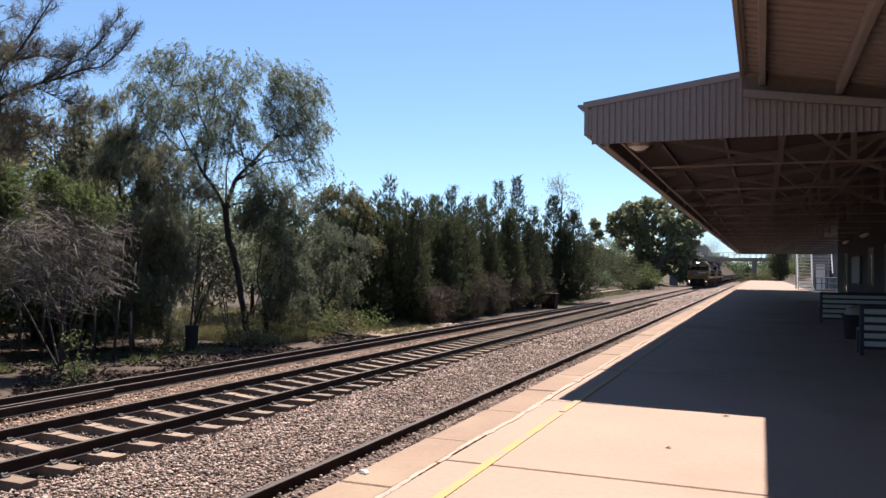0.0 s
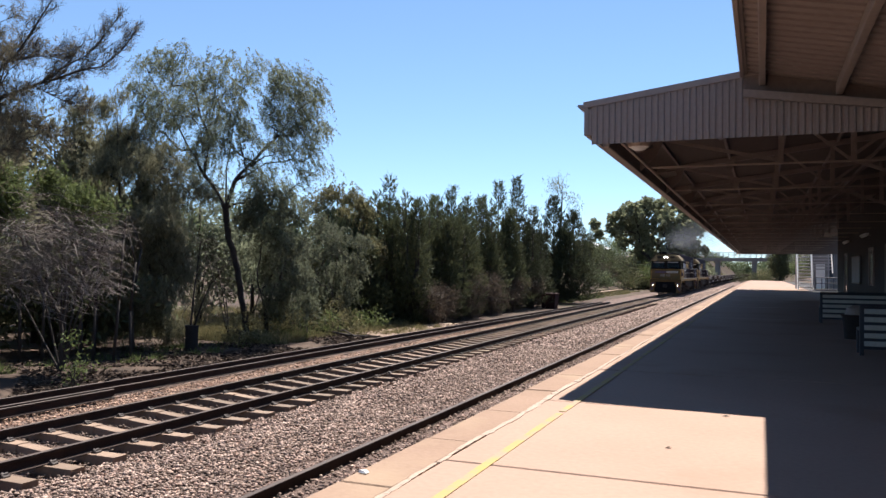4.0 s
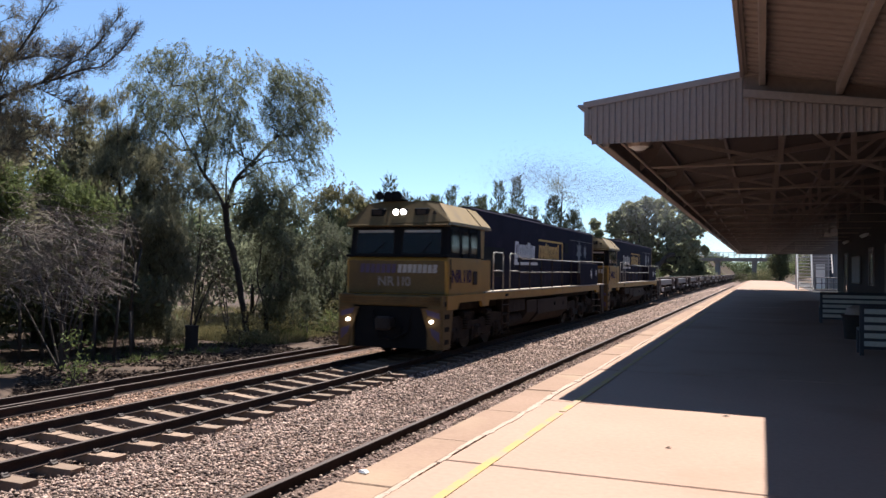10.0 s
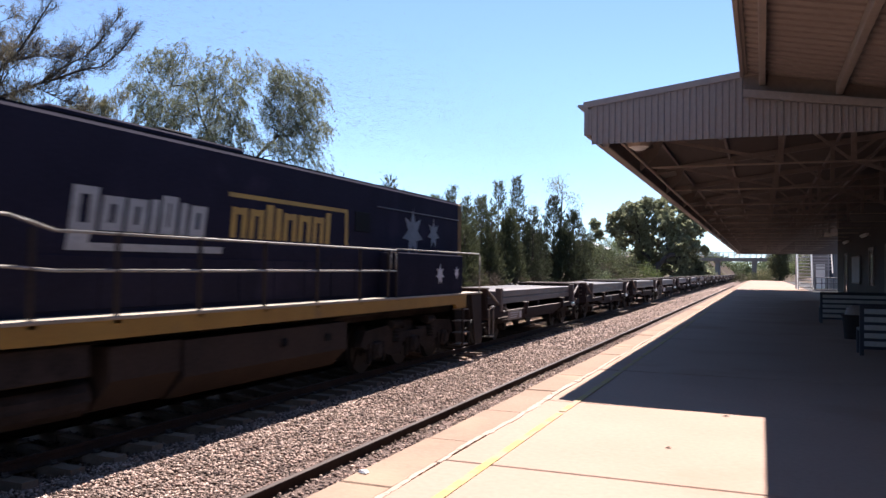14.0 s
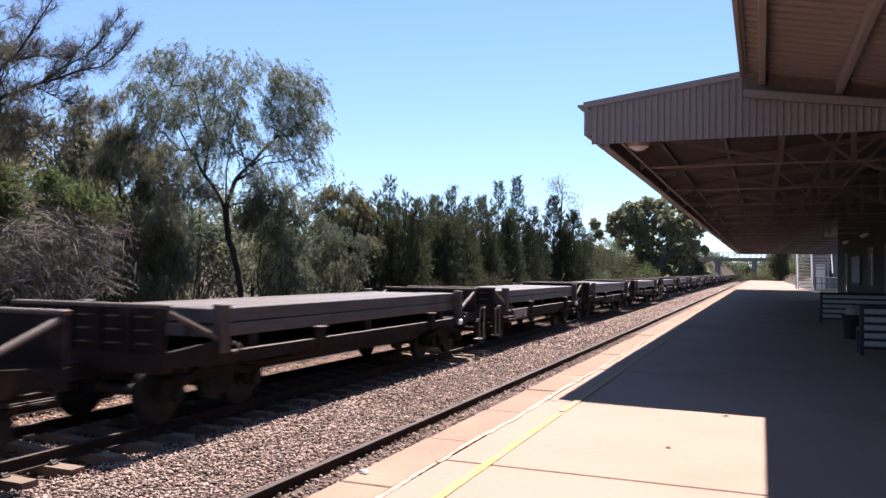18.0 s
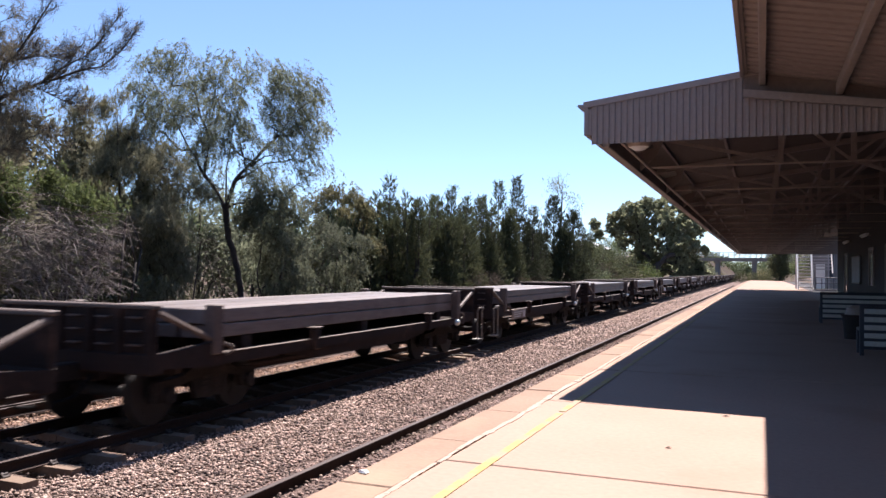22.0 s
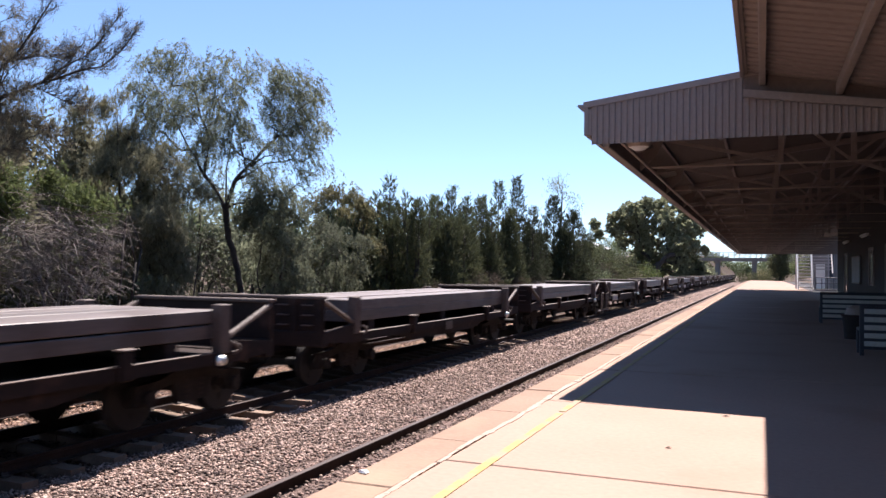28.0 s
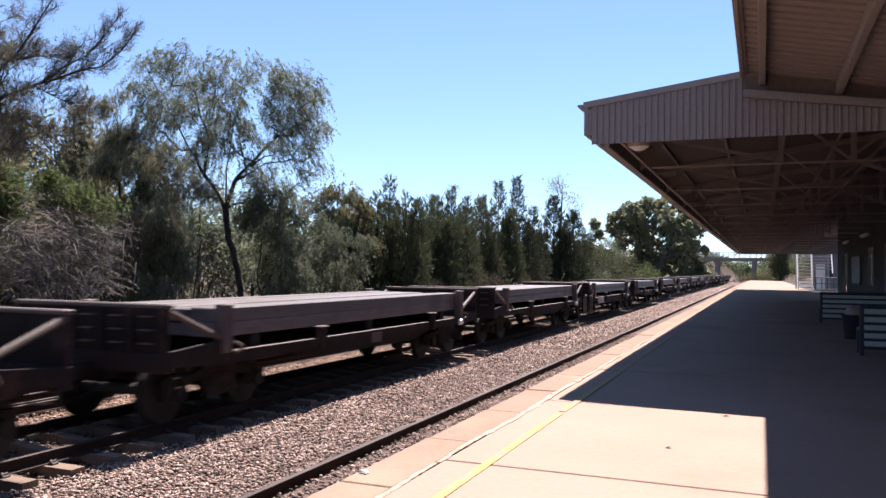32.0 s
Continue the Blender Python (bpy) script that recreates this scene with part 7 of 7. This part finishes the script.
# ---- furniture on the platform ----
def slat_bench(x, y, n, label):
    b = thing("bench", label, "bench", "slatted platform benches", at=(x, y, 0))
    for k in range(n):
        z = 0.152 + 0.126 * (k + 5 - n)
        part("back_slat", Geo().box(0.03, 1.75, -0.012, 0.012, z, z + 0.078, 0.006), M["bench_paint"], b)
    for k in range(3):
        part("seat_slat", Geo().box(0.03, 1.75, 0.10 + 0.14 * k, 0.21 + 0.14 * k, 0.42, 0.445, 0.006), M["bench_paint"], b)
    for px in (0.0, 1.76):
        part("end_frame", Geo().box(px - 0.03, px + 0.03, 0.014, 0.075, 0, 0.80, 0.008).box(px - 0.03, px + 0.03, 0.08, 0.52, 0.38, 0.42, 0.008).box(px - 0.03, px + 0.03, 0.46, 0.52, 0, 0.40, 0.008), M["dark_paint"], b)
    part("top_rail", Geo().box(-0.03, 1.79, 0.014, 0.06, 0.77, 0.81, 0.008), M["dark_paint"], b)
    # dark board added for the shade seen between the slats
    part("back_board", Geo().box(0.0, 1.76, 0.016, 0.03, 0.10, 0.77), M["dark_paint"], b)
    return b


slat_bench(1.46, 13.93, 5, "white slatted bench with dark end frames on the platform")
slat_bench(1.44, 22.69, 5, "white slatted bench farther along the shaded platform")
tb = thing("litter_bin", "dark litter bin with a pale rounded lid between the benches", "bin", at=(1.72, 17.5, 0))
part("body", Geo().tube((0, 0, 0.0), (0, 0, 0.44), 0.20, 0.24, 20), M["joint"], tb)
part("rim", Geo().tube((0, 0, 0.44), (0, 0, 0.48), 0.26, 0.26, 20), M["rail"], tb)
part("lid", Geo().tube((0, 0, 0.48), (0, 0, 0.60), 0.20, 0.16, 20).tube((0, 0, 0.60), (0, 0, 0.66), 0.16, 0.06, 20), M["canopy_steel"], tb, "pale grey domed bin lid")

GLASS = glass("station window glass", (0.5, 0.55, 0.55))
for i, y in enumerate((20.0, 25.5, 29.4, 38.0)):
    d = tagged(thing("door_%d" % (i + 1) if i % 2 else "window_%d" % (i + 1), "", "", at=(3.45, y, 0)), kind="structure")
    z0, z1 = (0.02, 2.1) if i % 2 else (0.9, 2.1)
    for a in (0.0, 1.1):
        part("frame_post", Geo().box(-0.06, 0.0, a - 0.05, a + 0.05, z0, z1, 0.006), M["canopy_steel"], d)
    part("frame_head", Geo().box(-0.06, 0.0, -0.05, 1.15, z1, z1 + 0.09, 0.006), M["canopy_steel"], d)
    part("pane", Geo().box(-0.025, -0.01, 0.05, 1.05, z0, z1), GLASS, d)
nb = thing("notice_board", "pale grey notice board on the station wall", "board", at=(3.42, 34.4, 1.45))
part("panel", Geo().box(-0.05, 0.0, -1.3, 1.3, -0.48, 0.48, 0.01), mat("grey notice panel", (0.42, 0.42, 0.42), (0.34, 0.34, 0.34), 2.0, 20.0), nb)
part("rim", Geo().box(-0.06, -0.002, -1.36, 1.36, 0.48, 0.53).box(-0.06, -0.002, -1.36, 1.36, -0.53, -0.48), M["canopy_steel"], nb)
for y in (30.4, 36.8):
    tl = thing("tube_light", "unlit white tube light fitting under the canopy", "lamp", "tube lights", at=(3.25, y, 2.60))
    part("batten", Geo().box(-0.05, 0.05, -0.9, 0.9, 0.0, 0.06, 0.01), M["white_paint"], tl)
    part("tube", Geo().tube((0, -0.85, -0.03), (0, 0.85, -0.03), 0.02, n=8), M["white_paint"], tl)
    part("bracket", Geo().box(0.05, 0.2, -0.05, 0.05, 0.01, 0.04), M["canopy_steel"], tl)
cl = thing("canopy_lamp", "round pale canopy lamp under the eaves", "lamp", at=(-1.42, 9.95, 2.88))
part("dish", Geo().tube((0, 0, 0.0), (0, 0, -0.06), 0.17, 0.13, 18).tube((0, 0, 0.30), (0, 0, 0.0), 0.03, 0.03, 8), M["pipe"], cl)
part("bowl", Geo().tube((0, 0, -0.06), (0, 0, -0.10), 0.12, 0.06, 18), M["white_paint"], cl)

# stairs, railing and grey hut past the canopy
STEEL = mat("pale galvanised steel", (0.40, 0.38, 0.37), (0.30, 0.285, 0.28), 3.0, 26.0, 0.6)
st = thing("metal_staircase", "steep metal stair with white stringers beyond the canopy", "stairs", at=(2.72, 69.2, 0))
for x in (0.0, 1.06):
    part("stringer", Geo().prism([(0, 0), (0.26, 0), (3.3, 3.9), (3.04, 3.9)], "x", x - 0.06, x + 0.06), M["white_paint"], st)
    part("handrail", Geo().path([(x, 0.0, 0.0), (x, 0.0, 1.0), (x, 2.9, 4.9)], 0.04, 6), STEEL, st)
for k in range(14):
    part("tread", Geo().box(0.06, 1.0, 0.14 + 0.205 * k, 0.42 + 0.205 * k, 0.17 + 0.27 * k, 0.26 + 0.27 * k, 0.01), STEEL, st)
part("landing", Geo().box(-0.06, 2.6, 3.1, 4.6, 3.84, 3.95), STEEL, st)
for x in (0.0, 2.5):
    part("landing_post", Geo().box(x - 0.06, x + 0.06, 4.4, 4.52, 0, 3.84), STEEL, st)
for k in range(9):
    part("upper_tread", Geo().box(1.15, 2.5, 3.2 - 0.24 * k, 3.46 - 0.24 * k, 3.70 - 0.26 * k, 3.79 - 0.26 * k), STEEL, st)
part("upper_stringer", Geo().prism([(3.1, 3.9), (3.35, 3.9), (1.0, 1.35), (0.75, 1.35)], "x", 2.5, 2.58), STEEL, st)
rl = thing("railing", "low steel railing beside the stair", "railing", at=(3.95, 68.4, 0))
for k in range(5):
    part("post", Geo().tube((0.42 * k, 0, 0), (0.42 * k, 0, 1.0), 0.03, n=6), M["dark_paint"], rl)
for z in (0.1, 0.55, 1.0):
    part("rail", Geo().tube((0, 0, z), (1.7, 0, z), 0.028, n=6), M["dark_paint"], rl)
HUT = mat("pale grey weatherboard", (0.25, 0.235, 0.235), (0.18, 0.17, 0.17), 1.5, 20.0, 0.7)
hut = thing("grey_hut", "pale grey boarded hut beyond the stair", "hut", at=(4.05, 74.5, 0))
for k in range(16):
    part("board", Geo().box(0.16 * k + 0.012, 0.16 * k + 0.148, 0, 0.04, 0, 4.4), HUT, hut)
part("wall", Geo().box(0, 2.56, 0.045, 3.0, 0, 4.38), M["canopy_shaded"], hut)
part("door", Geo().box(0.25, 0.95, -0.04, -0.004, 0, 2.1, 0.01), M["white_paint"], hut, "white hut door")
wd = part("window", Geo().box(1.25, 1.55, -0.04, -0.004, 0.9, 2.9, 0.01), M["dark_paint"], hut)
part("sill", Geo().box(1.2, 1.6, -0.08, -0.004, 0.84, 0.9), STEEL, wd)
part("roof", Geo().box(-0.2, 2.76, -0.3, 3.2, 4.4, 4.5, 0.01), M["canopy_sheet"], hut)
for x, y, s in ((-0.29, 7.41, 1.0), (-0.62, 5.90, 0.7)):
    lf = thing("dead_leaf", "curled dead leaf lying on the platform", "leaf", "fallen leaves", at=(x, y, 0.004))
    part("blade", Geo().add([(-0.035 * s, 0, 0), (0, -0.016 * s, 0.012), (0.035 * s, 0, 0.004), (0, 0.016 * s, 0.01)], [(0, 1, 2, 3)]).add([(-0.035 * s, 0, -0.003), (0, -0.016 * s, 0.008), (0.035 * s, 0, 0.0), (0, 0.016 * s, 0.006)], [(3, 2, 1, 0)]), M["bark"], lf)
pp = thing("paper_scrap", "crumpled white paper scrap at the platform edge", "litter", at=(-2.43 + 0.16, 4.35, 0.012))
part("scrap", Geo().loft([[(-0.03, -0.02, 0), (0.025, -0.022, 0), (0.03, 0.018, 0), (-0.025, 0.025, 0)], [(-0.02, -0.012, 0.016), (0.012, -0.012, 0.012), (0.018, 0.01, 0.016), (-0.012, 0.012, 0.01)]]), M["white_paint"], pp)

# ---- lineside things ----
RED = mat("dark red plastic", (0.030, 0.012, 0.011), (0.020, 0.009, 0.009), 2.0, 20.0, 0.8, spec=0.1)
bn = thing("lineside_bin", "dark red-brown box bin beside the siding", "bin", at=(-12.9, 50.6, -1.22))
part("body", Geo().loft([[(-0.42, -0.42, 0), (0.42, -0.42, 0), (0.42, 0.42, 0), (-0.42, 0.42, 0)], [(-0.5, -0.5, 0.95), (0.5, -0.5, 0.95), (0.5, 0.5, 0.95), (-0.5, 0.5, 0.95)]]), RED, bn)
part("rim", Geo().box(-0.54, 0.54, -0.54, 0.54, 0.95, 1.02, 0.02), RED, bn)
dr = thing("drum", "blackened drum with two dead stems standing in it", "drum", at=(-15.5, 18.7, -1.23))
part("shell", Geo().tube((0, 0, 0), (0, 0, 0.05), 0.19, 0.19, 18).tube((0, 0, 0.05), (0, 0, 0.70), 0.18, 0.19, 18).tube((0, 0, 0.70), (0, 0, 0.76), 0.205, 0.205, 18), M["joint"], dr)
part("stem", Geo().path([(-0.05, 0, 0.7), (0.05, 0, 1.7), (0.28, 0, 3.3)], [0.03, 0.025, 0.012], 6), M["bark"], dr)
part("stem", Geo().path([(0.08, 0, 0.7), (0.35, 0, 1.4), (0.75, 0, 2.2)], [0.03, 0.025, 0.012], 6), M["bark"], dr)
lg = thing("fallen_branch", "fallen dead branches lying on the sandy ground", "branch", at=(-14.6, 25.0, -1.2))
part("limb", Geo().path([(-1.2, 0.4, 0.05), (0, 0, 0.16), (1.0, -0.1, 0.06), (1.9, 0.3, 0.03)], [0.06, 0.05, 0.04, 0.015], 7), M["bark"], lg)
part("limb", Geo().path([(-0.4, 0.5, 0.04), (0.5, 0.3, 0.2), (1.4, -0.4, 0.05)], [0.045, 0.035, 0.012], 6), M["bark"], lg)
part("limb", Geo().path([(-1.6, 0.8, 0.03), (-0.6, 0.2, 0.14), (0.3, 0.6, 0.05)], [0.04, 0.035, 0.012], 6), M["bark"], lg)
structure("sand_patch", Geo().add([(-14.6, 26.6, -1.17), (-12.2, 25.2, -1.17), (-11.9, 27.0, -1.17), (-11.9, 33.0, -1.17), (-13.2, 33.5, -1.17), (-13.9, 30.0, -1.17)], [(0, 1, 2, 3, 4, 5)]), M["sand"], "bare pink sand beside the siding")
far_siding = thing("far_siding", "weathered rails of a far siding beside the sandy road", "track", kind="structure")
part("rail", Geo().prism([(-17.35, -1.10), (-17.25, -1.10), (-17.25, -0.92), (-17.35, -0.92)], "y", 58, 190), M["rail"], far_siding)
part("rail", Geo().prism([(-18.85, -1.10), (-18.75, -1.10), (-18.75, -0.92), (-18.85, -0.92)], "y", 58, 190), M["rail"], far_siding)
cb = thing("relay_cabinet", "silver relay cabinet beside the main track", "cabinet", at=(-15.0, 150.0, -1.1))
part("body", Geo().box(-0.7, 0.7, -0.4, 0.4, 0.1, 1.7, 0.03), HUT, cb)
part("door", Geo().box(-0.6, 0.6, -0.43, -0.402, 0.2, 1.6, 0.01), HUT, cb)
part("plinth", Geo().box(-0.75, 0.75, -0.45, 0.45, 0, 0.1), M["mortar"], cb)
sg = thing("rusty_box", "rusty pinkish steel box on the embankment", "box", at=(-21.6, 104.0, ground_height(-21.6, 104.0)))
part("shell", Geo().box(-0.75, 0.75, -0.4, 0.4, 0.1, 1.2, 0.04), mat("faded rust steel", (0.30, 0.16, 0.12), (0.20, 0.10, 0.08), 2.0, 16.0), sg)
part("leg", Geo().box(-0.7, -0.55, -0.3, 0.3, 0, 0.1), M["dark_paint"], sg)
part("leg", Geo().box(0.55, 0.7, -0.3, 0.3, 0, 0.1), M["dark_paint"], sg)
ho = thing("house", "distant house with a white sheet roof among trees", "house", at=(-31.6, 160.0, ground_height(-31.6, 160.0)))
part("wall", Geo().box(-2.4, 2.4, -3, 3, 0, 4.6), M["wall"], ho)
part("roof", Geo().prism([(-3.0, 4.6), (3.0, 4.3), (2.6, 4.7), (-0.8, 5.9), (-2.6, 5.8)], "y", -3.6, 3.6), M["white_paint"], ho, "white sheet metal roof")
part("window", Geo().box(-1.6, -0.6, -3.05, -3.0, 2.6, 3.8), M["dark_paint"], ho)

# ---- road bridge across the line ----
BR = mat("grey bridge concrete", (0.22, 0.195, 0.18), (0.16, 0.143, 0.132), 0.4, 6.0, 0.85)
br = thing("road_bridge", "concrete road bridge on piers with a white railing", "bridge", at=(0, 250, 0))
part("deck", Geo().box(-60, 60, -4, 4, 4.75, 5.55, 0.05), BR, br)
part("kerb", Geo().box(-60, 60, -4.15, -3.8, 5.55, 5.75), BR, br)
part("kerb", Geo().box(-60, 60, 3.8, 4.15, 5.55, 5.75), BR, br)
for x in (-28.0, -12.2, -2.0, 9.0, 22.0):
    part("pier", Geo().box(x - 0.65, x + 0.65, -3, 3, -1.3, 4.3, 0.1), BR, br)
    part("pier_head", Geo().box(x - 0.9, x + 0.9, -3.6, 3.6, 4.3, 4.75, 0.05), BR, br)
for k in range(-26, 27):
    part("rail_post", Geo().box(1.5 * k - 0.09, 1.5 * k + 0.09, -4.05, -3.9, 5.75, 7.3), STEEL, br)
for z in (6.2, 6.7, 7.2):
    part("guard_rail", Geo().box(-42, 42, -4.03, -3.92, z, z + 0.16), M["white_paint"], br, "white painted guard rail")
for s in (-1, 1):
    g = Geo().prism([(s * 24, -1.3), (s * 34, 4.9), (s * 130, 4.9), (s * 130, -1.3)], "y", 236, 264)
    structure("embankment", g, M["soil"], "earth bridge approach embankment")

rb = random.Random(5)
for k in range(34):
    sd = -1 if k < 18 else 1
    x, y = -8.6 + sd * rb.uniform(6.5, 19.0), rb.uniform(266.0, 305.0)
    low = ground_height(x, y)
    z = low + 0.4
    tree("shrub", "dusty scrub bush on the cutting side beyond the bridge", [(x, y, low - 0.1), (x, y, max(z, low + 0.6))], [0.08, 0.04], [(x, y, max(z + 0.4, low + 0.6), rb.uniform(1.5, 2.4)), (x + 1.2, y, max(z - 0.8, low + 0.4), 1.5)],
         ("leaf_scrub", "leaf_olive", "leaf_gum")[k % 3], per=6, each=26, spread=0.5, length=0.6, width=0.28, droop=0.1, seed=500 + k, group="embankment shrubs", twigs=0.1, category="shrub")

# mixed dry and green scrub on the bank below the broad tree
for k in range(16):
    y = rb.uniform(98.0, 132.0)
    x = -y * rb.uniform(0.125, 0.20)
    low = ground_height(x, y)
    rad = rb.uniform(0.8, 1.6)
    leaf = ("leaf_olive", "leaf_brown", "leaf_scrub", "leaf_round")[k % 4]
    tree("shrub", "dry twiggy shrub on the bank" if leaf == "leaf_brown" else "low green scrub bush on the bank", [(x, y, low - 0.1), (x, y, low + 0.7)], [0.07, 0.03],
         [(x, y, low + 0.7 * rad, rad), (x + 0.8 * rad, y + 0.4, low + 0.4 * rad, rad * 0.7), (x - 0.8 * rad, y, low + 0.5 * rad, rad * 0.75)],
         leaf, per=12, each=26, spread=0.35, length=0.36, width=0.05 if leaf == "leaf_brown" else 0.13, droop=0.0, seed=560 + k, group="embankment shrubs", twigs=0.2, category="shrub")


def motions():
    times = [0, 2, 4, 6, 8, 10, 11, 12, 12.5, 13, 13.5, 14, 16, 18, 20, 22, 24, 26, 28, 30, 32]
    at = {}
    for ob, y_at in VEHICLES:
        at[ob] = y_at
        walk(ob, [(t, pose(TRACK, y_at - run(t), RAIL_Z)) for t in times])
    stack = NOSE + 9.4
    rows = [(t, pose(TRACK - 2.5 * max(t - 11, 0), stack - run(t), RAIL_Z + 4.2 + 0.25 * max(t - 9, 0))) for t in times]
    walk(SMOKE, rows)
    # each axle turns by the way that the train has gone while it is near
    for ob, y, rad, owner in WHEELSETS:
        step, t, rows = 0.055, 0.0, []
        place = Vector((0, y, rad))
        near = [k * step for k in range(int(32 / step) + 1) if -8 < at[owner] + y - run(k * step) < 26]
        if not near:
            continue
        base = run(near[0])
        for t in sorted({0.0, *near, 32.0}):
            way = run(min(max(t, near[0]), near[-1])) - base
            rows.append((t, pose(place.x, place.y, place.z, math.degrees(way / rad), 0, 0)))
        walk(ob, rows)


motions()
